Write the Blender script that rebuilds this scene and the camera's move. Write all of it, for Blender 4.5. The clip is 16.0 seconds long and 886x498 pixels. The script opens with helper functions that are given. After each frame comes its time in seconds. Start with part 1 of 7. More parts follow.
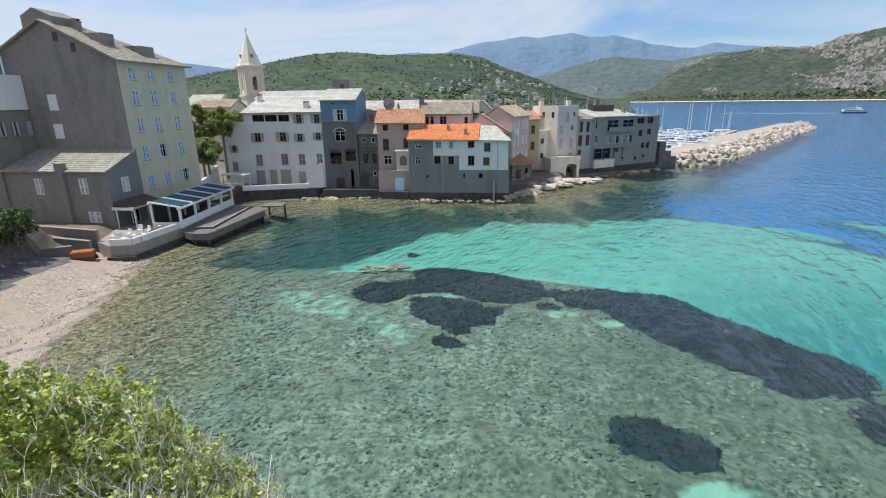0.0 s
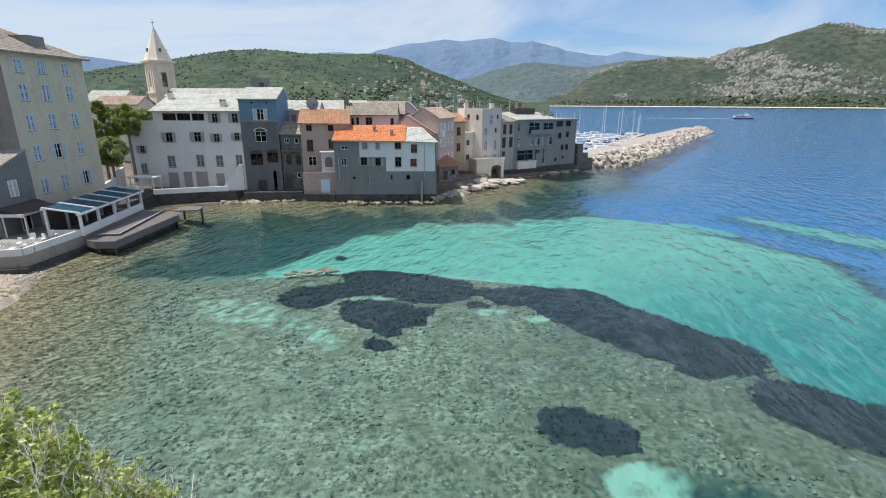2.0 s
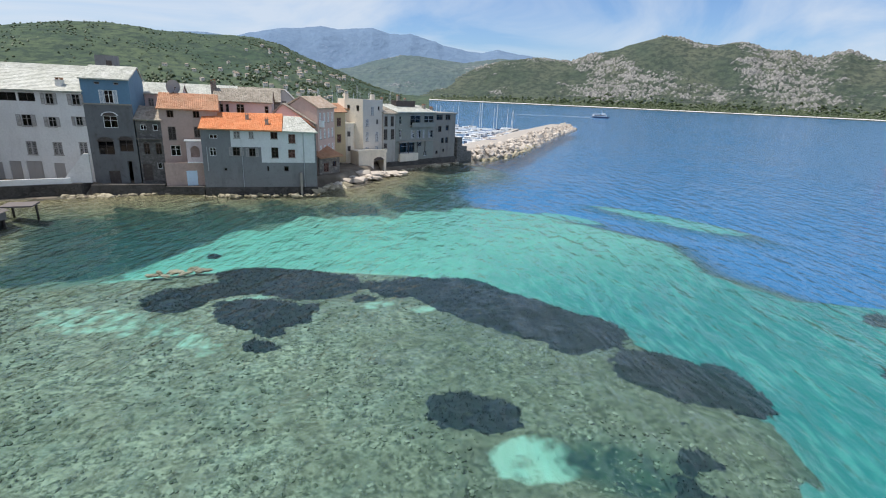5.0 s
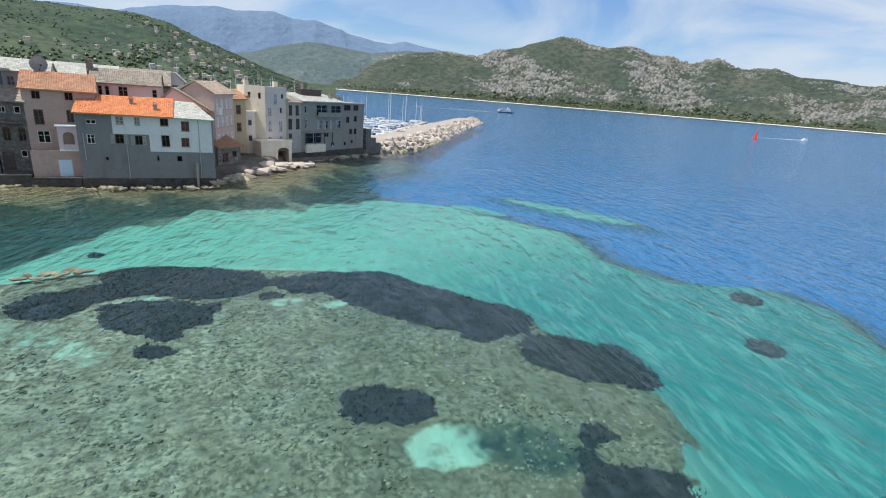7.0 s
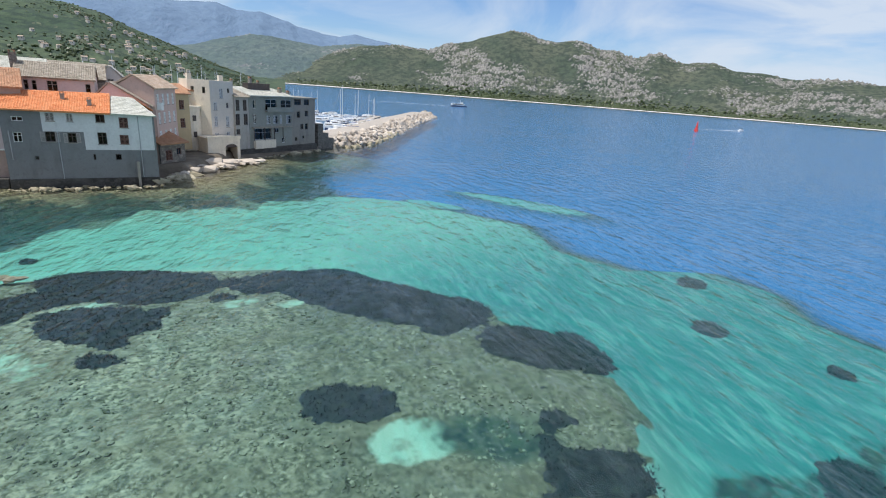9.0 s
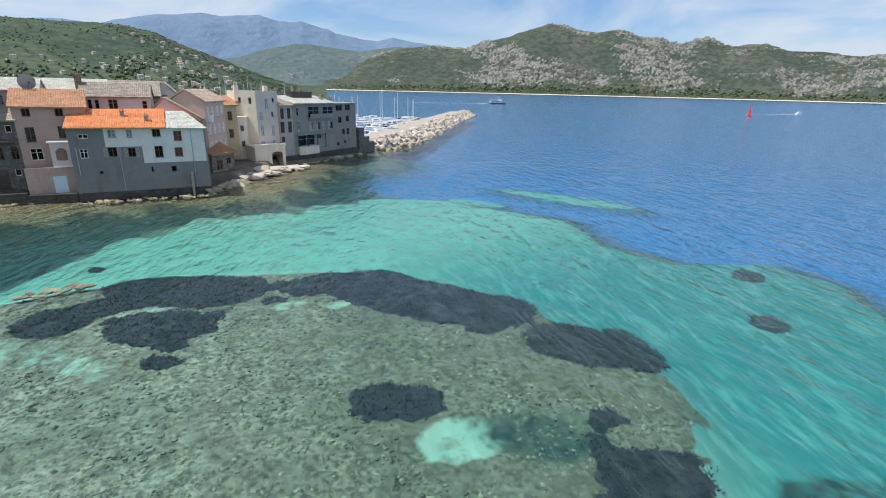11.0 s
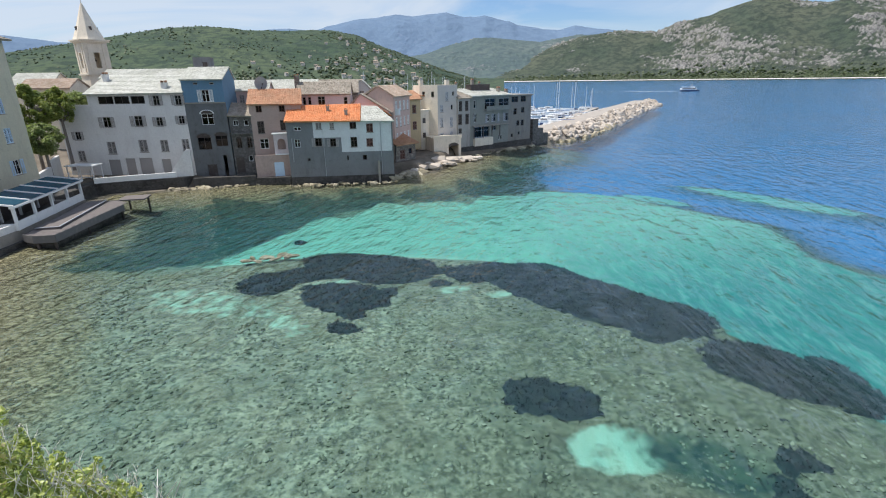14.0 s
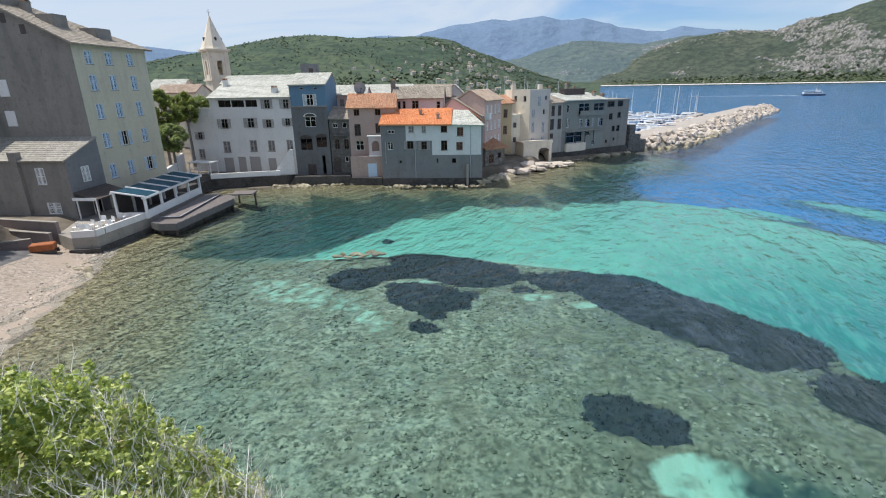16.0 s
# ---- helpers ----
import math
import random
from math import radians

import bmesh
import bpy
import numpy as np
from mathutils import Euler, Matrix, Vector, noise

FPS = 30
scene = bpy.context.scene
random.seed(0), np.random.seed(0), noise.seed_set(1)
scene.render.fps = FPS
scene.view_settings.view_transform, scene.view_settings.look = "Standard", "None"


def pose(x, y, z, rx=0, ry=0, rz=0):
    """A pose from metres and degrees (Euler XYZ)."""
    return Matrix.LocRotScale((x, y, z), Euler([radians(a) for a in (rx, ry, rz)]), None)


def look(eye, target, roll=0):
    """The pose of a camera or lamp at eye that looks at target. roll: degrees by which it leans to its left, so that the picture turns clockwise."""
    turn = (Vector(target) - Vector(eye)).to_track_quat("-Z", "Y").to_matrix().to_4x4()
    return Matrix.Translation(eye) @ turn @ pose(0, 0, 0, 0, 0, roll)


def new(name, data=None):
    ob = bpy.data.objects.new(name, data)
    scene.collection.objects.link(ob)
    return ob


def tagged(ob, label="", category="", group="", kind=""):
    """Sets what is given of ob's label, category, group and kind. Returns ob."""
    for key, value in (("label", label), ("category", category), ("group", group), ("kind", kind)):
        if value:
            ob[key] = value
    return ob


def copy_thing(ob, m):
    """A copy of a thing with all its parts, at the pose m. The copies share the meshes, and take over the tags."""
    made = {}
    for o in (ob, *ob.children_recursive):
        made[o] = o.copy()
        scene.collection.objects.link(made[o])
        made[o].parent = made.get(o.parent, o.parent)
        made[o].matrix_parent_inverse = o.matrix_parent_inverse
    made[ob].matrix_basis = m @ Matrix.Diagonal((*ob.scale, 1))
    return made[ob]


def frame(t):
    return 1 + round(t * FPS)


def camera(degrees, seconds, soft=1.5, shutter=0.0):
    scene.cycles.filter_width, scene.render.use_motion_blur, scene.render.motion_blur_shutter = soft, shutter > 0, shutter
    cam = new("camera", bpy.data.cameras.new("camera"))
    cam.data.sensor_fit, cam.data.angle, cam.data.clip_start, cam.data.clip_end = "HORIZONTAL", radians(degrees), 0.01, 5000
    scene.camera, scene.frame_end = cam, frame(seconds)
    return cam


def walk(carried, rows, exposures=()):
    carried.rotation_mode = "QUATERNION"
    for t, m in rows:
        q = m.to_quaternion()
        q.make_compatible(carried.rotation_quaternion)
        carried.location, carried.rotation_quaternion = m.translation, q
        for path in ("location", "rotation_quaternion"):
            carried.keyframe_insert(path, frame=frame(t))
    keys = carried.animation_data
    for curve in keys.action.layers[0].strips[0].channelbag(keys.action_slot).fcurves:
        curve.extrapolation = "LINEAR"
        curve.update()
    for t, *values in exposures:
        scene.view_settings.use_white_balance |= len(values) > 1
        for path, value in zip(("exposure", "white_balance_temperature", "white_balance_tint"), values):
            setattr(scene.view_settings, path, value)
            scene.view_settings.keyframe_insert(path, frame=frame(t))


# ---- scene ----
cam = camera(83.9, 16.0, 1.1)
EYE = (0.0, 0.0, 14.0)
PATH = [
    (0, pose(*EYE, 73.28, 0.76, 0.00)),
    (0.5, pose(*EYE, 73.04, 0.47, -1.94)),
    (1, pose(*EYE, 73.01, 0.27, -4.06)),
    (1.5, pose(*EYE, 73.17, 0.12, -6.16)),
    (2, pose(*EYE, 73.39, -0.18, -8.27)),
    (2.5, pose(*EYE, 73.46, -0.39, -10.48)),
    (3, pose(*EYE, 73.42, -0.72, -12.74)),
    (5.5, pose(*EYE, 72.67, -2.94, -23.86)),
    (6, pose(*EYE, 72.60, -3.52, -26.37)),
    (6.5, pose(*EYE, 72.56, -4.00, -29.00)),
    (7, pose(*EYE, 72.53, -4.37, -31.66)),
    (7.5, pose(*EYE, 72.44, -4.56, -34.38)),
    (8, pose(*EYE, 72.37, -4.62, -36.89)),
    (10.5, pose(*EYE, 71.88, -1.93, -35.21)),
    (11, pose(*EYE, 71.96, -1.24, -32.68)),
    (11.5, pose(*EYE, 71.98, -0.48, -29.68)),
    (12, pose(*EYE, 71.92, -0.04, -26.63)),
    (12.5, pose(*EYE, 71.69, 0.33, -23.29)),
    (13, pose(*EYE, 71.37, 0.55, -19.82)),
    (13.5, pose(*EYE, 71.09, 0.69, -16.43)),
    (14, pose(*EYE, 70.94, 0.74, -13.31)),
    (14.5, pose(*EYE, 70.96, 0.74, -10.48)),
    (15, pose(*EYE, 71.11, 0.85, -7.88)),
    (15.5, pose(*EYE, 71.34, 0.92, -5.36)),
    (16, pose(*EYE, 71.55, 0.95, -3.12)),
]
walk(cam, PATH)

# ---- world, sun ----
SUN_AZ, SUN_EL = -75.0, 65.0
scene.view_settings.exposure = 0.0
world = bpy.data.worlds.new("world")
scene.world = world
world.use_nodes = True


def link(nt, a, ao, b, bi):
    nt.links.new(a.outputs[ao], b.inputs[bi])


def build_world():
    nt = world.node_tree
    nt.nodes.clear()
    out = nt.nodes.new("ShaderNodeOutputWorld")
    bg = nt.nodes.new("ShaderNodeBackground")
    sky = nt.nodes.new("ShaderNodeTexSky")
    sky.sky_type, sky.sun_disc = "NISHITA", False
    sky.sun_elevation, sky.sun_rotation = radians(SUN_EL), radians(SUN_AZ)
    sky.air_density, sky.dust_density, sky.ozone_density = 1.0, 0.6, 2.0
    tc = nt.nodes.new("ShaderNodeTexCoord")
    mp = nt.nodes.new("ShaderNodeMapping")
    mp.inputs["Location"].default_value = (2.3, 0.9, 0.4)
    mp.inputs["Scale"].default_value = (1.0, 1.0, 3.2)
    n1 = nt.nodes.new("ShaderNodeTexNoise")
    n1.inputs["Scale"].default_value, n1.inputs["Detail"].default_value = 1.9, 7.0
    n1.inputs["Roughness"].default_value, n1.inputs["Distortion"].default_value = 0.58, 0.9
    ramp = nt.nodes.new("ShaderNodeValToRGB")
    ramp.color_ramp.elements[0].position, ramp.color_ramp.elements[1].position = 0.35, 0.58
    ramp.color_ramp.elements[1].color = (0.85, 0.85, 0.85, 1)
    mix = nt.nodes.new("ShaderNodeMix")
    mix.data_type = "RGBA"
    mix.inputs[7].default_value = (6.2, 7.0, 8.1, 1)
    link(nt, tc, "Generated", mp, "Vector")
    link(nt, mp, "Vector", n1, "Vector")
    link(nt, n1, "Fac", ramp, "Fac")
    nt.links.new(ramp.outputs["Color"], mix.inputs[0])
    blue = nt.nodes.new("ShaderNodeMix")
    blue.data_type, blue.blend_type = "RGBA", "MULTIPLY"
    blue.inputs[0].default_value = 1.0
    blue.inputs[7].default_value = (0.85, 1.02, 1.28, 1)
    nt.links.new(sky.outputs["Color"], blue.inputs[6])
    nt.links.new(blue.outputs[2], mix.inputs[6])
    nt.links.new(mix.outputs[2], bg.inputs["Color"])
    bg.inputs["Strength"].default_value = 0.108
    link(nt, bg, "Background", out, "Surface")


build_world()
sun = new("sun", bpy.data.lights.new("sun", "SUN"))
sun.data.energy, sun.data.angle, sun.data.color = 5.0, radians(0.6), (1.0, 0.95, 0.87)
_d = Vector((math.sin(radians(SUN_AZ)) * math.cos(radians(SUN_EL)), math.cos(radians(SUN_AZ)) * math.cos(radians(SUN_EL)), math.sin(radians(SUN_EL))))
sun.matrix_world = look(_d * 300, (0, 0, 0))


# ---- materials ----
class Mat:
    """A principled material with short calls for its nodes."""

    def __init__(self, name, rough=0.8, metal=0.0):
        self.m = bpy.data.materials.new(name)
        self.m.use_nodes = True
        self.nt = self.m.node_tree
        self.b = self.nt.nodes["Principled BSDF"]
        self.b.inputs["Roughness"].default_value, self.b.inputs["Metallic"].default_value = rough, metal
        self.co = None

    def node(self, kind, **ins):
        n = self.nt.nodes.new(kind)
        for k, v in ins.items():
            n.inputs[k].default_value = v
        return n

    def coords(self, scale=(1, 1, 1), which="Object", turn=0.0):
        tc, mp = self.node("ShaderNodeTexCoord"), self.node("ShaderNodeMapping")
        mp.vector_type = "TEXTURE"
        mp.inputs["Rotation"].default_value = (0, 0, radians(turn))
        mp.inputs["Scale"].default_value = tuple(1.0 / v for v in scale)
        link(self.nt, tc, which, mp, "Vector")
        return mp

    def noise(self, scale, detail=5.0, stretch=(1, 1, 1), rough=0.55, lo=0.35, hi=0.65, which="Object", turn=0.0):
        n = self.node("ShaderNodeTexNoise", Scale=scale, Detail=detail, Roughness=rough)
        link(self.nt, self.coords(stretch, which, turn), "Vector", n, "Vector")
        r = self.node("ShaderNodeMapRange")
        r.inputs["From Min"].default_value, r.inputs["From Max"].default_value = lo, hi
        link(self.nt, n, "Fac", r, "Value")
        return r.outputs["Result"]

    def mix(self, fac, a, b, mode="MIX"):
        n = self.node("ShaderNodeMix")
        n.data_type, n.blend_type = "RGBA", mode
        for slot, v in ((0, fac), (6, a), (7, b)):
            if isinstance(v, (tuple, list)):
                n.inputs[slot].default_value = (*v[:3], 1)
            elif isinstance(v, (int, float)):
                n.inputs[slot].default_value = v
            else:
                self.nt.links.new(v, n.inputs[slot])
        return n.outputs[2]

    def math(self, op, a, b=0.0):
        n = self.node("ShaderNodeMath")
        n.operation = op
        for i, v in enumerate((a, b)):
            if isinstance(v, (int, float)):
                n.inputs[i].default_value = v
            else:
                self.nt.links.new(v, n.inputs[i])
        return n.outputs[0]

    def colour(self, out):
        self.nt.links.new(out, self.b.inputs["Base Color"])
        return self

    def bump(self, height, strength=0.4, dist=0.02):
        n = self.node("ShaderNodeBump", Strength=strength, Distance=dist)
        self.nt.links.new(height, n.inputs["Height"])
        self.nt.links.new(n.outputs["Normal"], self.b.inputs["Normal"])
        return self


def plaster(name, col, dirt=(0.16, 0.15, 0.14), amount=0.55, patch=0.35):
    """Old lime render: mottled at two scales, with rain streaks."""
    m = Mat(name, 0.92)
    c2 = tuple(v * 0.72 for v in col)
    big = m.noise(0.3, 9.0, rough=0.66, lo=0.4, hi=0.6)
    fine = m.noise(5.0, 6.0, lo=0.3, hi=0.7)
    streak = m.noise(0.8, 8.0, (0.9, 0.9, 0.22), rough=0.65, lo=0.5, hi=0.75)
    c = m.mix(m.math("MULTIPLY", big, patch), col, c2)
    c = m.mix(m.math("MULTIPLY", fine, 0.35), c, tuple(v * 0.62 for v in col))
    c = m.mix(m.math("MULTIPLY", streak, amount), c, dirt)
    spots = m.noise(1.7, 9.0, rough=0.72, lo=0.54, hi=0.64)
    c = m.mix(m.math("MULTIPLY", spots, amount * 0.55), c, tuple(x * 0.7 for x in dirt))
    m.colour(c).bump(m.noise(14.0, 6.0, lo=0.2, hi=0.8), 0.35, 0.02)
    return m.m


def rubble(name, col):
    """Bare stonework with joints."""
    m = Mat(name, 0.95)
    v = m.node("ShaderNodeTexVoronoi", Scale=2.6)
    v.feature = "DISTANCE_TO_EDGE"
    link(m.nt, m.coords((1, 1, 1.5)), "Vector", v, "Vector")
    v2 = m.node("ShaderNodeTexVoronoi", Scale=2.6)
    link(m.nt, m.coords((1, 1, 1.5)), "Vector", v2, "Vector")
    r = m.node("ShaderNodeMapRange")
    r.inputs["From Max"].default_value = 0.1
    link(m.nt, v, "Distance", r, "Value")
    sep = m.node("ShaderNodeSeparateColor")
    link(m.nt, v2, "Color", sep, "Color")
    stone = m.mix(sep.outputs[0], tuple(x * 0.55 for x in col), tuple(min(1, x * 1.35) for x in col))
    c = m.mix(r.outputs["Result"], tuple(x * 0.5 for x in col), stone)
    c = m.mix(m.math("MULTIPLY", m.noise(0.5, 6.0), 0.5), c, (0.12, 0.115, 0.11))
    m.colour(c).bump(r.outputs["Result"], 0.6, 0.05)
    return m.m


def tiles(name, a, b, moss=(0.16, 0.15, 0.1), amount=0.3):
    """Clay or stone roof covering, varied tile by tile."""
    m = Mat(name, 0.85)
    v = m.node("ShaderNodeTexVoronoi", Scale=3.2)
    link(m.nt, m.coords((1, 0.8, 1)), "Vector", v, "Vector")
    sep = m.node("ShaderNodeSeparateColor")
    link(m.nt, v, "Color", sep, "Color")
    c = m.mix(sep.outputs[0], a, b)
    c = m.mix(m.math("MULTIPLY", m.noise(0.6, 6.0), amount), c, moss)
    c = m.mix(m.math("MULTIPLY", m.noise(9.0, 5.0), 0.25), c, tuple(x * 0.6 for x in b))
    m.colour(c).bump(v.outputs["Distance"], 0.4, 0.03)
    return m.m


def paint(name, col, rough=0.55, wear=(0.3, 0.28, 0.25), amount=0.2):
    m = Mat(name, rough)
    c = m.mix(m.math("MULTIPLY", m.noise(2.5, 6.0, lo=0.5, hi=0.75), amount), col, wear)
    m.colour(c).bump(m.noise(30.0, 4.0), 0.15, 0.005)
    return m.m


def glass(name, tint=(0.9, 0.95, 0.95)):
    m = Mat(name)
    nt = m.nt
    gl, tr = m.node("ShaderNodeBsdfGlossy", Roughness=0.03), m.node("ShaderNodeBsdfTransparent")
    tr.inputs["Color"].default_value = (*tint, 1)
    fr, mx = m.node("ShaderNodeFresnel", IOR=1.5), m.node("ShaderNodeMixShader")
    link(nt, fr, "Fac", mx, 0)
    link(nt, tr, 0, mx, 1)
    link(nt, gl, 0, mx, 2)
    link(nt, mx, 0, nt.nodes["Material Output"], 0)
    return m.m


def water_material():
    """Clear sea water: Fresnel gloss over a tinted see-through surface, with wind ripples of three sizes."""
    m = Mat("sea_water")
    nt = m.nt
    a = m.noise(0.72, 3.0, (0.42, 1.0, 1), rough=0.5, lo=0.0, hi=1.0, turn=68)
    b = m.noise(1.6, 3.0, (0.42, 1.0, 1), rough=0.5, lo=0.0, hi=1.0, turn=60)
    c = m.noise(1.3, 3.0, (0.45, 1.0, 1), rough=0.5, lo=0.0, hi=1.0, turn=25)
    h = m.math("ADD", m.math("MULTIPLY", a, 0.9), m.math("ADD", m.math("MULTIPLY", b, 0.32), m.math("MULTIPLY", c, 0.2)))
    wind = m.math("ADD", 0.72, m.math("MULTIPLY", m.noise(0.03, 5.0, (0.35, 1.0, 1), turn=-20), 0.45))
    wind = m.math("ADD", wind, m.math("MULTIPLY", m.noise(0.28, 7.0, (0.35, 1.0, 1), rough=0.7, lo=0.42, hi=0.6, turn=60), 0.5))
    bp = m.node("ShaderNodeBump", Strength=1.0, Distance=0.55)
    nt.links.new(h, bp.inputs["Height"])
    gl, tr = m.node("ShaderNodeBsdfGlossy", Roughness=0.10), m.node("ShaderNodeBsdfTransparent")
    tr.inputs["Color"].default_value = (0.93, 0.98, 0.99, 1)
    fr, mx = m.node("ShaderNodeFresnel", IOR=1.33), m.node("ShaderNodeMixShader")
    link(nt, bp, "Normal", gl, "Normal")
    link(nt, bp, "Normal", fr, "Normal")
    nt.links.new(m.math("MINIMUM", m.math("MULTIPLY", fr.outputs["Fac"], wind), 0.7), mx.inputs[0])
    link(nt, tr, 0, mx, 1)
    link(nt, gl, 0, mx, 2)
    link(nt, mx, 0, nt.nodes["Material Output"], 0)
    return m.m


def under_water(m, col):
    """The water's absorption and veil, painted into a base colour by depth: red goes first, and the water's own blue
    comes in.
    """
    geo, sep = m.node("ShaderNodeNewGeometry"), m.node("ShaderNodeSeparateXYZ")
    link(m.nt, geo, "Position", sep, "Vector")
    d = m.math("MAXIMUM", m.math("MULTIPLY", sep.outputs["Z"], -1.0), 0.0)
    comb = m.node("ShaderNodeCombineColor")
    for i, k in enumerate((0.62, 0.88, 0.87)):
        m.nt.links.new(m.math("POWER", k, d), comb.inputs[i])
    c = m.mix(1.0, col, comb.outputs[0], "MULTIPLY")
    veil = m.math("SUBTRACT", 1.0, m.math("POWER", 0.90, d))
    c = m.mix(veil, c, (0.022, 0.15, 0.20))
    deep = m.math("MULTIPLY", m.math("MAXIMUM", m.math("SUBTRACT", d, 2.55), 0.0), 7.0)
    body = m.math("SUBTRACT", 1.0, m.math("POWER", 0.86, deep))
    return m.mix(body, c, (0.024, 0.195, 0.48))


def seabed_material():
    m = Mat("sea_bed", 0.95)
    at = m.node("ShaderNodeAttribute")
    at.attribute_name = "cover"
    sep = m.node("ShaderNodeSeparateColor")
    link(m.nt, at, "Color", sep, "Color")
    wob = m.math("MULTIPLY", m.math("SUBTRACT", m.noise(1.1, 6.0, lo=0.2, hi=0.8), 0.5), 0.55)

    def mask(ch, lo=0.38, hi=0.62):
        r = m.node("ShaderNodeMapRange")
        r.inputs["From Min"].default_value, r.inputs["From Max"].default_value = lo, hi
        m.nt.links.new(m.math("ADD", sep.outputs[ch], wob), r.inputs["Value"])
        return r.outputs["Result"]

    v2 = m.node("ShaderNodeTexVoronoi", Scale=8.0)
    link(m.nt, m.coords(), "Vector", v2, "Vector")
    vs2 = m.node("ShaderNodeSeparateColor")
    link(m.nt, v2, "Color", vs2, "Color")
    grain = m.noise(3.6, 8.0, rough=0.7, lo=0.42, hi=0.58)
    stones = m.mix(grain, (0.08, 0.075, 0.045), (0.62, 0.56, 0.41))
    stones = m.mix(m.math("MULTIPLY", vs2.outputs[1], 0.3), stones, (0.13, 0.12, 0.08))
    stones = m.mix(m.math("MULTIPLY", m.noise(0.16, 5.0), 0.5), stones, (0.12, 0.125, 0.08))
    stones = m.mix(m.math("MULTIPLY", m.noise(0.45, 6.0, rough=0.65, lo=0.42, hi=0.6), 0.45), stones, (0.20, 0.16, 0.10))
    stones = m.mix(m.math("MULTIPLY", m.noise(0.7, 6.0, rough=0.65, lo=0.5, hi=0.66), 0.4), stones, (0.34, 0.35, 0.28))
    stones = m.mix(m.math("MULTIPLY", m.noise(4.4, 5.0, rough=0.7, lo=0.56, hi=0.68), 0.6), stones, (0.52, 0.49, 0.38))
    stones = m.mix(m.math("MULTIPLY", m.noise(0.9, 6.0, lo=0.52, hi=0.66), 0.4), stones, (0.07, 0.065, 0.04))
    stones = m.mix(m.math("MULTIPLY", m.math("MINIMUM", m.math("MULTIPLY", at.outputs["Alpha"], 2.0), 1.0), 0.42), stones, (0.075, 0.08, 0.045))
    stones = m.mix(m.math("MULTIPLY", m.noise(2.4, 7.0, rough=0.75, lo=0.5, hi=0.6), 0.5), stones, (0.035, 0.036, 0.02))
    sand = m.mix(m.noise(0.4, 5.0), (0.37, 0.49, 0.385), (0.45, 0.59, 0.46))
    sand = m.mix(m.math("MAXIMUM", m.math("SUBTRACT", m.math("MULTIPLY", at.outputs["Alpha"], 2.0), 1.0), 0.0), sand, (0.05, 0.25, 0.25))
    # caustic light bands painted into the sand colour: paler crests, greyer troughs
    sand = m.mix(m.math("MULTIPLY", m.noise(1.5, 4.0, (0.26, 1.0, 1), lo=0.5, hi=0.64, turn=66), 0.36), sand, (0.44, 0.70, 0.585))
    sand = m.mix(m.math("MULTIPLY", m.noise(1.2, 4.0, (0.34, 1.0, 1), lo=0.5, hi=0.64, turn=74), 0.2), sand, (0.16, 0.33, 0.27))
    weed = m.mix(m.noise(1.6, 6.0), (0.02, 0.035, 0.03), (0.085, 0.105, 0.065))
    algae = m.mix(grain, (0.07, 0.055, 0.025), (0.50, 0.42, 0.27))
    algae = m.mix(m.math("MULTIPLY", m.noise(1.3, 6.0), 0.35), algae, (0.13, 0.10, 0.05))
    algae = m.mix(m.math("MULTIPLY", vs2.outputs[0], 0.5), algae, (0.07, 0.06, 0.03))
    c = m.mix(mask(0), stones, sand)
    c = m.mix(mask(2, 0.3, 0.7), c, algae)
    c = m.mix(mask(1), c, weed)
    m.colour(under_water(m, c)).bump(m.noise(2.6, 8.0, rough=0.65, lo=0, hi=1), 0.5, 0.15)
    m.b.inputs["Specular IOR Level"].default_value = 0.1
    return m.m


def seagrass_material():
    m = Mat("seagrass_leaf", 0.95)
    c = m.mix(m.noise(3.0, 6.0), (0.006, 0.010, 0.012), (0.045, 0.05, 0.05))
    c = m.mix(m.math("MULTIPLY", m.noise(0.35, 5.0), 0.5), c, (0.03, 0.032, 0.03))
    c = m.mix(m.math("MULTIPLY", m.noise(1.1, 7.0, rough=0.7, lo=0.55, hi=0.66), 0.45), c, (0.10, 0.105, 0.075))
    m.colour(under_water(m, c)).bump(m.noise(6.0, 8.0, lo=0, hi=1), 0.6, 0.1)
    m.b.inputs["Specular IOR Level"].default_value = 0.1
    return m.m


def bedstone_material():
    m = Mat("sea_bed_stone", 0.95)
    geo = m.node("ShaderNodeNewGeometry")
    g = geo.outputs["Random Per Island"]
    c = m.mix(g, (0.10, 0.10, 0.06), (0.48, 0.45, 0.34))
    c = m.mix(m.math("MULTIPLY", m.noise(5.0, 6.0, rough=0.7), 0.35), c, (0.07, 0.07, 0.04))
    c = m.mix(m.math("MULTIPLY", m.noise(0.16, 5.0), 0.35), c, (0.14, 0.15, 0.09))
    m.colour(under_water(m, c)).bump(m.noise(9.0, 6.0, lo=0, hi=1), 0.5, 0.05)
    m.b.inputs["Specular IOR Level"].default_value = 0.1
    return m.m


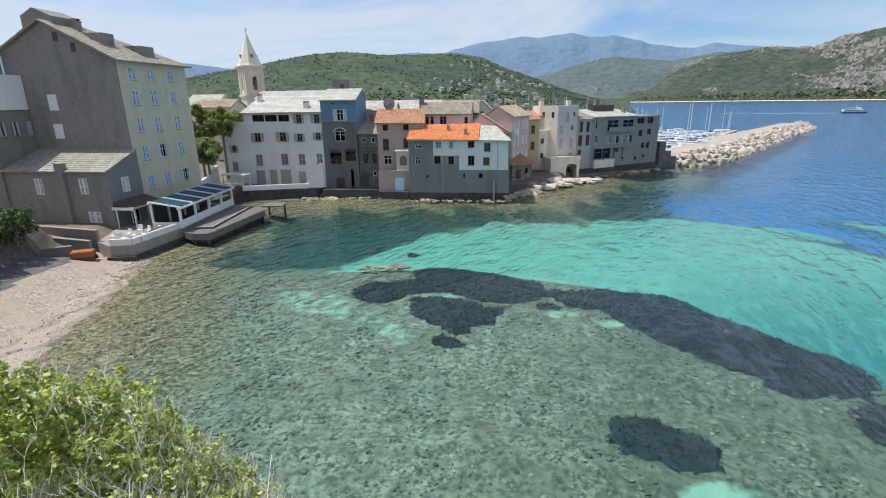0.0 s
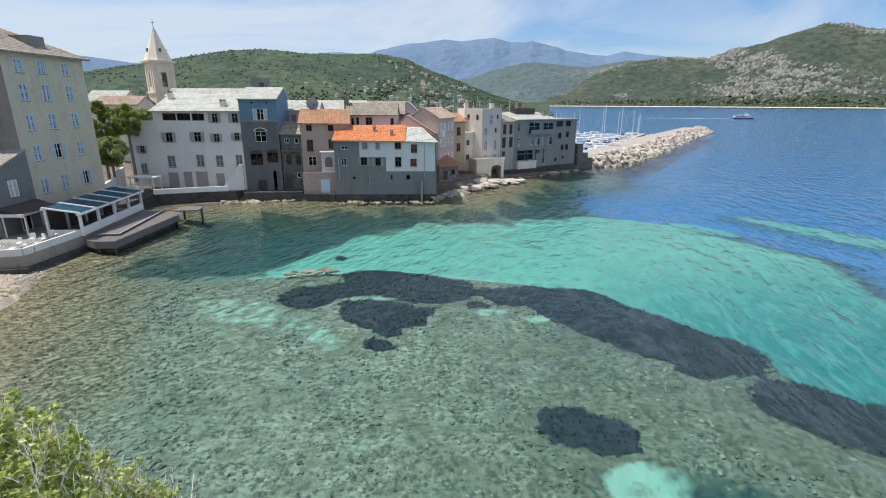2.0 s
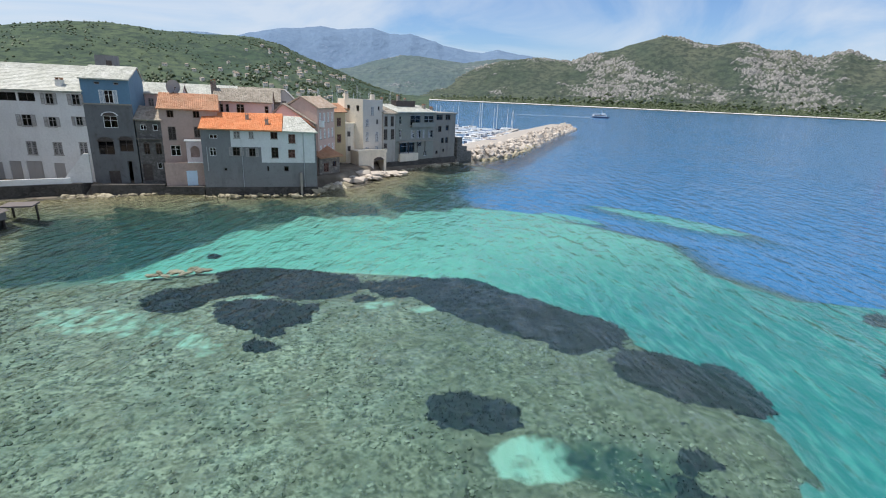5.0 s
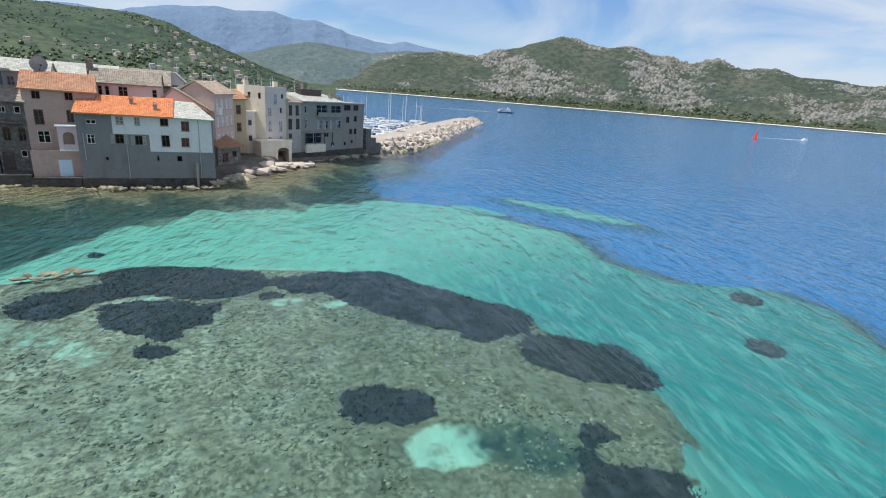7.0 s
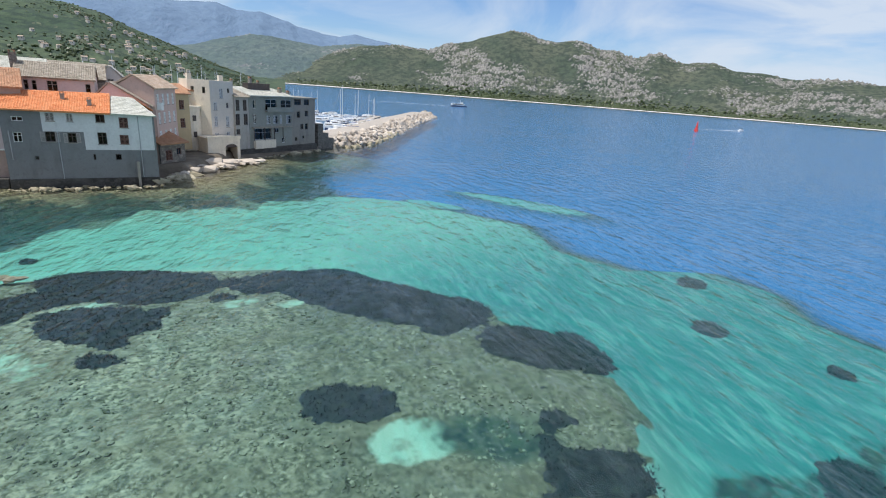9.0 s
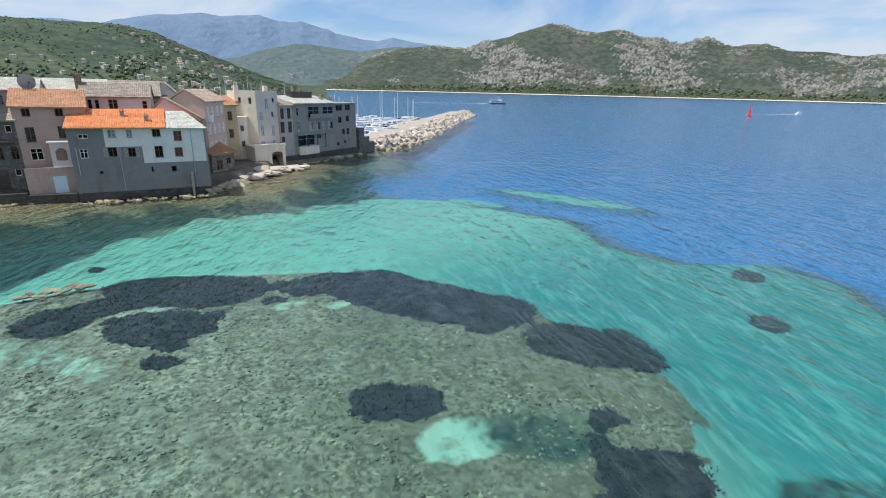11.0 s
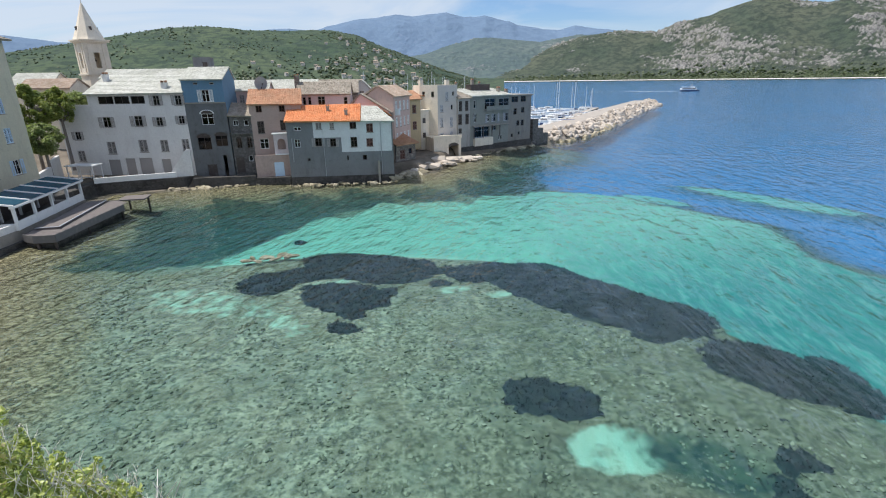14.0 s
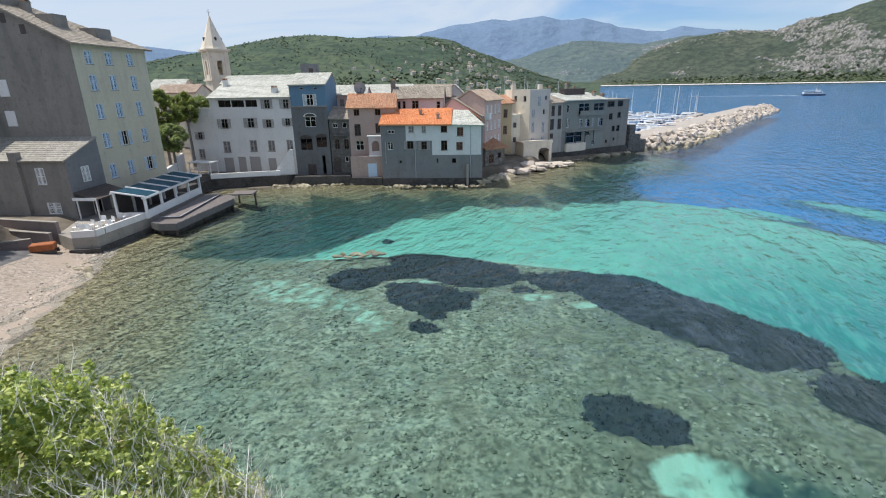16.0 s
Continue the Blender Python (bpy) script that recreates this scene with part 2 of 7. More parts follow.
def hill_material(name, scrub_a, scrub_b, rock, rockiness, scale, haze, haze_amount):
    """Scrub-covered slopes with bare rock; haze is the colour of distance, painted into the base colour of the whole
    hill.
    """
    m = Mat(name, 1.0)
    c = m.mix(m.noise(scale, 8.0, lo=0.38, hi=0.62), scrub_a, scrub_b)
    c = m.mix(m.math("MULTIPLY", m.noise(scale * 9, 8.0, rough=0.65, lo=0.44, hi=0.58), 0.75), c, tuple(x * 0.4 for x in scrub_a))
    at = m.node("ShaderNodeAttribute")
    at.attribute_name = "bare"
    veins = m.noise(scale * 14, 10.0, (1, 1, 0.6), rough=0.75, lo=0.40, hi=0.60)
    r = m.node("ShaderNodeMapRange")
    r.inputs["From Min"].default_value, r.inputs["From Max"].default_value = 0.52 - 0.5 * rockiness, 0.80 - 0.5 * rockiness
    m.nt.links.new(m.math("MULTIPLY", at.outputs["Fac"], m.math("ADD", 0.45, veins)), r.inputs["Value"])
    stone = m.mix(m.noise(scale * 30, 8.0, (1, 1, 0.5), rough=0.75, lo=0.42, hi=0.58), tuple(x * 0.42 for x in rock), rock)
    c = m.mix(r.outputs["Result"], c, stone)
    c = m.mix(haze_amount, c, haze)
    m.colour(c).bump(m.noise(scale * 4, 10.0, rough=0.65, lo=0, hi=1), 1.0, 30.0 if scale < 0.01 else 4.0)
    m.b.inputs["Specular IOR Level"].default_value = 0.05
    return m.m


def leaf_material(name, a, b, thin=0.3):
    m = Mat(name, 0.42)
    geo = m.node("ShaderNodeNewGeometry")
    m.colour(m.mix(geo.outputs["Random Per Island"], a, b))
    tl, mx = m.node("ShaderNodeBsdfTranslucent"), m.node("ShaderNodeMixShader")
    tl.inputs["Color"].default_value = (b[0] * 1.5, b[1] * 1.7, b[2], 1)
    mx.inputs[0].default_value = thin
    link(m.nt, m.b, 0, mx, 1)
    link(m.nt, tl, 0, mx, 2)
    link(m.nt, mx, 0, m.nt.nodes["Material Output"], 0)
    return m.m


def rock_material(name, a, b, wet=False):
    m = Mat(name, 0.92)
    oi = m.node("ShaderNodeObjectInfo")
    geo = m.node("ShaderNodeNewGeometry")
    rnd = m.math("FRACT", m.math("ADD", oi.outputs["Random"], geo.outputs["Random Per Island"]))
    c = m.mix(rnd, a, b)
    c = m.mix(m.math("MULTIPLY", m.noise(1.4, 8.0), 0.55), c, tuple(x * 0.55 for x in a))
    m.colour(c).bump(m.noise(3.0, 8.0, lo=0, hi=1), 0.7, 0.1)
    return m.m


def ground_material():
    m = Mat("earth_ground", 0.95)
    c = m.mix(m.noise(0.4, 8.0), (0.11, 0.09, 0.065), (0.22, 0.185, 0.145))
    c = m.mix(m.math("MULTIPLY", m.noise(4.0, 8.0), 0.5), c, (0.12, 0.10, 0.08))
    m.colour(c).bump(m.noise(2.5, 8.0, lo=0, hi=1), 0.8, 0.15)
    return m.m


def beach_material():
    m = Mat("beach_pebbles", 0.9)
    v = m.node("ShaderNodeTexVoronoi", Scale=7.0)
    link(m.nt, m.coords(), "Vector", v, "Vector")
    sep = m.node("ShaderNodeSeparateColor")
    link(m.nt, v, "Color", sep, "Color")
    c = m.mix(sep.outputs[0], (0.20, 0.165, 0.135), (0.46, 0.385, 0.32))
    c = m.mix(m.noise(0.25, 6.0, lo=0.42, hi=0.62), c, (0.34, 0.275, 0.22))
    m.colour(c).bump(v.outputs["Distance"], 0.7, 0.05)
    return m.m


M_WATER, M_BED, M_WEED, M_BEDSTONE = water_material(), seabed_material(), seagrass_material(), bedstone_material()
M_GLASS, M_BLUEGLASS = glass("window_glass", (0.10, 0.115, 0.13)), glass("blue_glazing", (0.10, 0.28, 0.38))
M_WHITE, M_GREYWOOD = paint("white_paint", (0.78, 0.78, 0.77)), paint("grey_painted_wood", (0.36, 0.335, 0.32), 0.7)
M_PALEBLUE = paint("pale_blue_shutter_paint", (0.52, 0.66, 0.80), 0.6)
M_DARKWOOD, M_BROWN = paint("dark_wood", (0.06, 0.045, 0.04), 0.6), paint("brown_red_shutter_paint", (0.13, 0.055, 0.04), 0.6)
M_PALEGREY = paint("pale_grey_shutter_paint", (0.42, 0.44, 0.48), 0.6)
M_METAL = paint("dull_metal", (0.35, 0.36, 0.38), 0.4)
M_YELLOW = plaster("pale_yellow_render", (0.62, 0.575, 0.44), amount=0.3, patch=0.25)
M_GREY = plaster("grey_cement_render", (0.27, 0.25, 0.225), (0.11, 0.105, 0.10), 0.6)
M_GREYBLUE = plaster("blue_grey_render", (0.215, 0.22, 0.225), (0.10, 0.10, 0.10), 0.55)
M_WHITEWALL = plaster("off_white_render", (0.78, 0.76, 0.74), (0.38, 0.34, 0.31), 0.22, 0.25)
M_BLUEWALL = plaster("slate_blue_render", (0.14, 0.255, 0.37), (0.10, 0.14, 0.18), 0.3)
M_STONE = rubble("bare_rubble_stone", (0.26, 0.23, 0.20))
M_DARKSTONE = rubble("dark_rubble_stone", (0.16, 0.15, 0.14))
M_PINK = plaster("faded_pink_render", (0.50, 0.375, 0.325), (0.28, 0.22, 0.2), 0.4)
M_PALEPINK = plaster("pale_lilac_pink_render", (0.68, 0.58, 0.58), (0.40, 0.33, 0.33), 0.3)
M_CREAM = plaster("cream_render", (0.82, 0.73, 0.60), (0.36, 0.30, 0.24), 0.35)
M_OCHRE = plaster("ochre_render", (0.56, 0.43, 0.26), (0.36, 0.28, 0.2), 0.3)
M_TILE = tiles("orange_clay_tiles", (0.62, 0.20, 0.07), (0.74, 0.30, 0.13), amount=0.15)
M_OLDTILE = tiles("weathered_clay_tiles", (0.42, 0.20, 0.11), (0.56, 0.31, 0.19))
M_SLATE = tiles("pale_stone_slates", (0.42, 0.42, 0.38), (0.60, 0.60, 0.55), (0.26, 0.27, 0.2), 0.35)
M_SHEDSLATE = tiles("dark_beige_slates", (0.25, 0.235, 0.205), (0.40, 0.375, 0.33), (0.16, 0.16, 0.13), 0.4)
M_BROWNSLATE = tiles("brown_stone_slates", (0.26, 0.22, 0.18), (0.42, 0.37, 0.31))
M_ROCK = rock_material("pale_granite_boulders", (0.42, 0.36, 0.30), (0.68, 0.60, 0.52))
M_SHOREROCK = rock_material("weedy_shore_rock", (0.22, 0.19, 0.12), (0.52, 0.46, 0.34))
M_GROUND, M_BEACH = ground_material(), beach_material()
M_CONCRETE = plaster("sea_worn_concrete", (0.34, 0.31, 0.27), (0.14, 0.13, 0.11), 0.6)
M_BARK = paint("grey_bark", (0.22, 0.19, 0.17), 0.9)
M_TWIG = paint("bleached_twig", (0.80, 0.77, 0.73), 0.9, amount=0.1)
M_LEAF = leaf_material("tree_leaf", (0.10, 0.16, 0.035), (0.36, 0.38, 0.12), 0.2)
M_OLIVE = leaf_material("grey_green_leaf", (0.16, 0.20, 0.08), (0.32, 0.36, 0.17))
M_BUSHLEAF = leaf_material("bush_leaf", (0.05, 0.10, 0.015), (0.54, 0.58, 0.19), 0.2)
M_DRYLEAF = leaf_material("dull_bush_leaf", (0.20, 0.19, 0.08), (0.48, 0.42, 0.24))
M_DARKLEAF = leaf_material("dark_scrub_leaf", (0.025, 0.05, 0.012), (0.07, 0.11, 0.03))
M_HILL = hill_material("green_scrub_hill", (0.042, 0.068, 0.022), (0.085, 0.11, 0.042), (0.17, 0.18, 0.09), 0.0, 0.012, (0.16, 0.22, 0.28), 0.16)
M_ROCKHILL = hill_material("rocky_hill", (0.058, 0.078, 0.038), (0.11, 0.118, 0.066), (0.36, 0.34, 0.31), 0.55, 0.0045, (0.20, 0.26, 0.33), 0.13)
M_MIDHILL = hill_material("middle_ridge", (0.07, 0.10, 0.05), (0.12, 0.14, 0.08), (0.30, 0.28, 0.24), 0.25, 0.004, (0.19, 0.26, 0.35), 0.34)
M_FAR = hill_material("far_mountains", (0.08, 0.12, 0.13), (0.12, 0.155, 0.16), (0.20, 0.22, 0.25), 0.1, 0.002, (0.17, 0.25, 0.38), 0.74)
M_FARSAND = paint("far_beach_sand", (0.62, 0.61, 0.58), 0.95)
# grey shingle, its colour darkened further to hold the bank's shade
M_GREYPEBBLE = rock_material("shade_dark_grey_shingle", (0.055, 0.055, 0.06), (0.17, 0.165, 0.165))


# ---- mesh helpers ----
def part(name, bm, mat, parent=None, label="", kind=""):
    me = bpy.data.meshes.new(name)
    bm.to_mesh(me)
    bm.free()
    if mat:
        me.materials.append(mat)
    ob = new(name, me)
    ob.parent = parent
    if label or kind:
        tagged(ob, label, kind=kind)
    return ob


def thing(name, label, category, m=None, group="", kind=""):
    ob = new(name)
    ob.empty_display_size = 0.3
    ob.matrix_basis = m if m is not None else Matrix()
    return tagged(ob, label, category, group, kind)


def box(bm, x0, x1, y0, y1, z0, z1):
    v = [bm.verts.new((x, y, z)) for z in (z0, z1) for y in (y0, y1) for x in (x0, x1)]
    for f in ((0, 2, 3, 1), (4, 5, 7, 6), (0, 1, 5, 4), (1, 3, 7, 5), (3, 2, 6, 7), (2, 0, 4, 6)):
        bm.faces.new([v[i] for i in f])
    return v


def boxed(*args):
    bm = bmesh.new()
    box(bm, *args)
    return bm


def prism(bm, outline, z0, z1):
    a = [bm.verts.new((x, y, z0)) for x, y in outline]
    b = [bm.verts.new((x, y, z1)) for x, y in outline]
    n = len(outline)
    bm.faces.new(a[::-1])
    bm.faces.new(b)
    for i in range(n):
        bm.faces.new((a[i], a[(i + 1) % n], b[(i + 1) % n], b[i]))


def bar(bm, p, q, w, h=None):
    """A square bar from p to q."""
    p, q, h = Vector(p), Vector(q), h or w
    d = (q - p).normalized()
    s = d.cross(Vector((0, 0, 1)))
    s = s.normalized() if s.length > 1e-4 else Vector((1, 0, 0))
    u = s.cross(d)
    vs = [bm.verts.new(e + s * a * w / 2 + u * b * h / 2) for e in (p, q) for a, b in ((-1, -1), (1, -1), (1, 1), (-1, 1))]
    for f in ((3, 2, 1, 0), (4, 5, 6, 7), (0, 1, 5, 4), (1, 2, 6, 5), (2, 3, 7, 6), (3, 0, 4, 7)):
        bm.faces.new([vs[i] for i in f])


def tube(bm, p, q, r0, r1, n=6):
    p, q = Vector(p), Vector(q)
    rot = (q - p).to_track_quat("Z", "Y")
    rings = [[bm.verts.new(c + rot @ Vector((r * math.cos(2 * math.pi * i / n), r * math.sin(2 * math.pi * i / n), 0))) for i in range(n)] for c, r in ((p, r0), (q, r1))]
    for i in range(n):
        bm.faces.new((rings[0][i], rings[0][(i + 1) % n], rings[1][(i + 1) % n], rings[1][i]))
    bm.faces.new(rings[1])
    bm.faces.new(rings[0][::-1])


def holed_wall(u0, u1, z0, z1, thick, holes):
    """A solid wall along x, its face at y = 0, with rectangular openings (u, z, w, h) through it."""
    u0, u1, z0, z1 = (round(v, 3) for v in (u0, u1, z0, z1))
    rects = [(u - w / 2, u + w / 2, z - h / 2, z + h / 2) for u, z, w, h in holes]
    us = sorted({u0, u1, *[round(min(max(r[i], u0), u1), 3) for r in rects for i in (0, 1)]})
    zs = sorted({z0, z1, *[round(min(max(r[i], z0), z1), 3) for r in rects for i in (2, 3)]})

    def solid(i, j):
        if not (0 <= i < len(us) - 1 and 0 <= j < len(zs) - 1):
            return False
        cu, cz = (us[i] + us[i + 1]) / 2, (zs[j] + zs[j + 1]) / 2
        return not any(r[0] < cu < r[1] and r[2] < cz < r[3] for r in rects)

    bm = bmesh.new()
    cache = {}

    def v(x, y, z):
        k = (round(x, 3), round(y, 3), round(z, 3))
        if k not in cache:
            cache[k] = bm.verts.new(k)
        return cache[k]

    for i in range(len(us) - 1):
        for j in range(len(zs) - 1):
            if not solid(i, j):
                continue
            a, b, c, d = us[i], us[i + 1], zs[j], zs[j + 1]
            bm.faces.new((v(a, 0, c), v(b, 0, c), v(b, 0, d), v(a, 0, d)))
            bm.faces.new((v(a, thick, d), v(b, thick, d), v(b, thick, c), v(a, thick, c)))
            if not solid(i - 1, j):
                bm.faces.new((v(a, 0, d), v(a, thick, d), v(a, thick, c), v(a, 0, c)))
            if not solid(i + 1, j):
                bm.faces.new((v(b, 0, c), v(b, thick, c), v(b, thick, d), v(b, 0, d)))
            if not solid(i, j - 1):
                bm.faces.new((v(a, 0, c), v(a, thick, c), v(b, thick, c), v(b, 0, c)))
            if not solid(i, j + 1):
                bm.faces.new((v(a, 0, d), v(b, 0, d), v(b, thick, d), v(a, thick, d)))
    return bm


def leaf_shutter(bm, u0, u1, z0, z1, y):
    """One louvred leaf: stiles, rails and slats."""
    w = 0.07
    box(bm, u0, u0 + w, y - 0.05, y, z0, z1)
    box(bm, u1 - w, u1, y - 0.05, y, z0, z1)
    for z in (z0, (z0 + z1) / 2 - w / 2, z1 - w):
        box(bm, u0 + w, u1 - w, y - 0.048, y - 0.002, z, z + w)
    n = max(4, int((z1 - z0) / 0.09))
    for k in range(n):
        z = z0 + w + (z1 - z0 - 2 * w) * (k + 0.5) / n
        box(bm, u0 + w, u1 - w, y - 0.04, y - 0.012, z - 0.022, z + 0.018)


def window(house, u, z, w, h, style="open", frame_mat=None, shut_mat=None, sill=True):
    """A window in an opening: frame, mullion and pane; open or closed shutters; or a dark bare opening or a door."""
    u0, u1, z0, z1 = u - w / 2, u + w / 2, z - h / 2, z + h / 2
    if style in ("open", "frame", "closed"):
        f = 0.07
        bm = bmesh.new()
        for a in ((u0, u0 + f, z0, z1), (u1 - f, u1, z0, z1), (u0 + f, u1 - f, z0, z0 + f), (u0 + f, u1 - f, z1 - f, z1)):
            box(bm, a[0], a[1], 0.12, 0.19, a[2], a[3])
        if w > 0.6:
            box(bm, u - 0.035, u + 0.035, 0.125, 0.185, z0 + f, z1 - f)
        if h > 1.0:
            box(bm, u0 + f, u1 - f, 0.13, 0.18, z + h * 0.12, z + h * 0.12 + 0.04)
        fr = part("window_frame", bm, frame_mat or M_GREYWOOD, house)
        part("pane", boxed(u0 + 0.02, u1 - 0.02, 0.15, 0.158, z0 + 0.02, z1 - 0.02), M_GLASS, fr)
    if style == "open" and shut_mat:
        for s in (-1, 1):
            bm = bmesh.new()
            a = u0 - w * 0.5 if s < 0 else u1 + 0.02
            leaf_shutter(bm, a, a + w * 0.5 - 0.02, z0, z1, -0.01)
            part("shutter", bm, shut_mat, house)
    if style == "closed" and shut_mat:
        for s in (-1, 1):
            bm = bmesh.new()
            leaf_shutter(bm, u0 if s < 0 else u + 0.005, u - 0.005 if s < 0 else u1, z0, z1, 0.06)
            part("shutter", bm, shut_mat, house)
    if style == "door":
        bm = bmesh.new()
        box(bm, u0, u1, 0.16, 0.22, z0, z1)
        for k in range(2):
            a = u0 + w * (0.08 + 0.47 * k)
            for j in range(3):
                b = z0 + h * (0.05 + 0.32 * j)
                box(bm, a, a + w * 0.37, 0.14, 0.17, b, b + h * 0.26)
        part("door", bm, shut_mat or M_GREYWOOD, house)
    if sill and style in ("open", "closed"):
        part("window_sill", boxed(u0 - 0.08, u1 + 0.08, -0.07, 0.11, z0 - 0.08, z0 - 0.004), M_CONCRETE, house)


def slope(house, name, mat, e0, e1, r1, r0, thick=0.16, wave=0.05, pitch=0.24, rows=0.33, label=""):
    """A roof slope of tiles in rows: eave from e0 to e1, ridge from r0 to r1; every row of tiles steps a little over the next."""
    e0, e1, r0, r1 = Vector(e0), Vector(e1), Vector(r0), Vector(r1)
    nu = max(2, int((e1 - e0).length / pitch * 2))
    nv = max(2, int(((r0 + r1) / 2 - (e0 + e1) / 2).length / rows))
    nrm = (e1 - e0).cross(r0 - e0).normalized()
    rnd = random.Random(len(name) + nu)
    bm = bmesh.new()
    grid = []
    for j in range(nv):
        for k, t in enumerate((j / nv, (j + 1) / nv)):
            row = []
            for i in range(nu + 1):
                p = e0.lerp(e1, i / nu).lerp(r0.lerp(r1, i / nu), t)
                o = thick + (wave if i % 2 else 0) + (0.03 if k == 0 else 0) + rnd.uniform(-0.012, 0.012)
                row.append(bm.verts.new(p + nrm * o))
            grid.append(row)
    for a, b in zip(grid, grid[1:]):
        for i in range(nu):
            bm.faces.new((a[i], a[i + 1], b[i + 1], b[i]))
    lo = [bm.verts.new(p) for p in (e0, e1, r1, r0)]
    bm.faces.new((lo[3], lo[2], lo[1], lo[0]))
    bm.faces.new([lo[0], lo[1]] + grid[0][::-1])
    bm.faces.new([lo[2], lo[3]] + grid[-1])
    bm.faces.new([lo[1], lo[2]] + [r[-1] for r in grid[::-1]])
    bm.faces.new([lo[3], lo[0]] + [r[0] for r in grid])
    return part(name, bm, mat, house, label)


def frame_at(a, b):
    """The pose of a house: x along its front from a to b, y into it."""
    return pose(a[0], a[1], 0, 0, 0, math.degrees(math.atan2(b[1] - a[1], b[0] - a[0])))


def shell(house, u0, u1, depth, z0, z1, mat, holes, thick=0.35, side_holes=(), top=True):
    """Four walls round a house; the front with its openings."""
    part("front_wall", holed_wall(u0, u1, z0, z1, thick, holes), mat, house)
    part("side_wall", boxed(u0, u0 + thick, thick, depth, z0, z1), mat, house)
    part("side_wall", boxed(u1 - thick, u1, thick, depth, z0, z1), mat, house)
    part("back_wall", boxed(u0 + thick, u1 - thick, depth - thick, depth, z0, z1), mat, house)
    if top:
        part("attic_floor", boxed(u0 + thick, u1 - thick, thick, depth - thick, z1 - 0.2, z1 - 0.01), M_DARKWOOD, house)


def gable_wall(house, name, pts, y0, y1, axis, mat):
    """A gable: an outline in (across, height), thick along the other axis."""
    bm = bmesh.new()
    ring = []
    for d in (y0, y1):
        ring.append([bm.verts.new((a, d, z) if axis == "x" else (d, a, z)) for a, z in pts])
    n = len(pts)
    bm.faces.new(ring[0])
    bm.faces.new(ring[1][::-1])
    for i in range(n):
        bm.faces.new((ring[0][i], ring[1][i], ring[1][(i + 1) % n], ring[0][(i + 1) % n]))
    bmesh.ops.recalc_face_normals(bm, faces=bm.faces)
    return part(name, bm, mat, house)


def chimney(house, u, y, z0, z1, w=0.5, mat=None):
    bm = bmesh.new()
    box(bm, u - w / 2, u + w / 2, y - w / 2, y + w / 2, z0, z1)
    box(bm, u - w / 2 - 0.06, u + w / 2 + 0.06, y - w / 2 - 0.06, y + w / 2 + 0.06, z1, z1 + 0.1)
    c = part("chimney", bm, mat or M_CONCRETE, house)
    bm = bmesh.new()
    for a in (-1, 1):
        box(bm, u + a * w * 0.36 - 0.05, u + a * w * 0.36 + 0.05, y - w * 0.4, y + w * 0.4, z1 + 0.1, z1 + 0.3)
    box(bm, u - w / 2, u + w / 2, y - w / 2, y + w / 2, z1 + 0.3, z1 + 0.36)
    part("chimney_cap", bm, M_OLDTILE, c)


def stone(bm, c, r, rnd, squash=0.7):
    """One broken boulder."""
    m = Matrix.Translation(c) @ Euler((rnd.uniform(0, 6), rnd.uniform(0, 6), rnd.uniform(0, 6))).to_matrix().to_4x4() @ Matrix.Diagonal((r * rnd.uniform(0.7, 1.3), r * rnd.uniform(0.6, 1.1), r * squash * rnd.uniform(0.7, 1.1), 1))
    vs = bmesh.ops.create_icosphere(bm, subdivisions=1, radius=1.0, matrix=m)["verts"]
    for v in vs:
        v.co = Vector(c) + (v.co - Vector(c)) * rnd.uniform(0.78, 1.18)


# ---- sea, sea bed, land ----
SHORE = [(-27.0, -60.0), (-24.0, 12.0), (-26.6, 30.0), (-29.5, 44.5), (-29.0, 52.0), (-30.0, 66.0), (-29.5, 74.0), (-19.5, 74.4), (-5.0, 76.5), (10.0, 75.5), (14.5, 76.0), (25.4, 90.8), (45.0, 101.6), (47.0, 107.0), (36.0, 118.0), (14.0, 128.0), (-10.0, 150.0), (-20.0, 420.0)]


def shore_distance(x, y):
    """Metres into the land (positive) or out to sea."""
    best, sign = np.full(x.shape, 1e9), np.ones(x.shape)
    for (ax, ay), (bx, by) in zip(SHORE, SHORE[1:]):
        dx, dy = bx - ax, by - ay
        t = np.clip(((x - ax) * dx + (y - ay) * dy) / (dx * dx + dy * dy), 0, 1)
        d = np.hypot(x - ax - t * dx, y - ay - t * dy)
        side = np.where(dx * (y - ay) - dy * (x - ax) > 0, 1.0, -1.0)
        sign = np.where(d < best - 1e-9, side, sign)
        best = np.minimum(best, d)
    return best * sign


def smooth(a, b, x):
    t = np.clip((x - a) / (b - a), 0, 1)
    return t * t * (3 - 2 * t)


def ellipse(x, y, cx, cy, a, b, turn=0.0):
    """1 at the middle of an ellipse, 0 on its edge."""
    c, s = math.cos(radians(turn)), math.sin(radians(turn))
    dx, dy = x - cx, y - cy
    return 1 - np.hypot((dx * c + dy * s) / a, (-dx * s + dy * c) / b)


def rough_field(x, y, size, seed):
    """Cheap rolling noise from a few sines."""
    r = np.random.RandomState(seed)
    out = np.zeros(x.shape)
    for k in range(9):
        ang, f = r.uniform(0, 6.28), (1.7 ** (k % 4)) / size * r.uniform(0.7, 1.3)
        out += np.sin((x * math.cos(ang) + y * math.sin(ang)) * f * 6.28 + r.uniform(0, 6.28)) / (1.5 ** (k % 4))
    return out / 5.0


def ledges(base, reach, step, far):
    a = list(np.arange(base, reach, step))
    while a[-1] < far:
        a.append(a[-1] + max(step, (a[-1] - reach) * 0.25 + step))
    return a


SHOALS = ((60.0, 55.3, 14.0, 3.4, -66), (44.7, 59.8, 6.0, 2.2, -59))


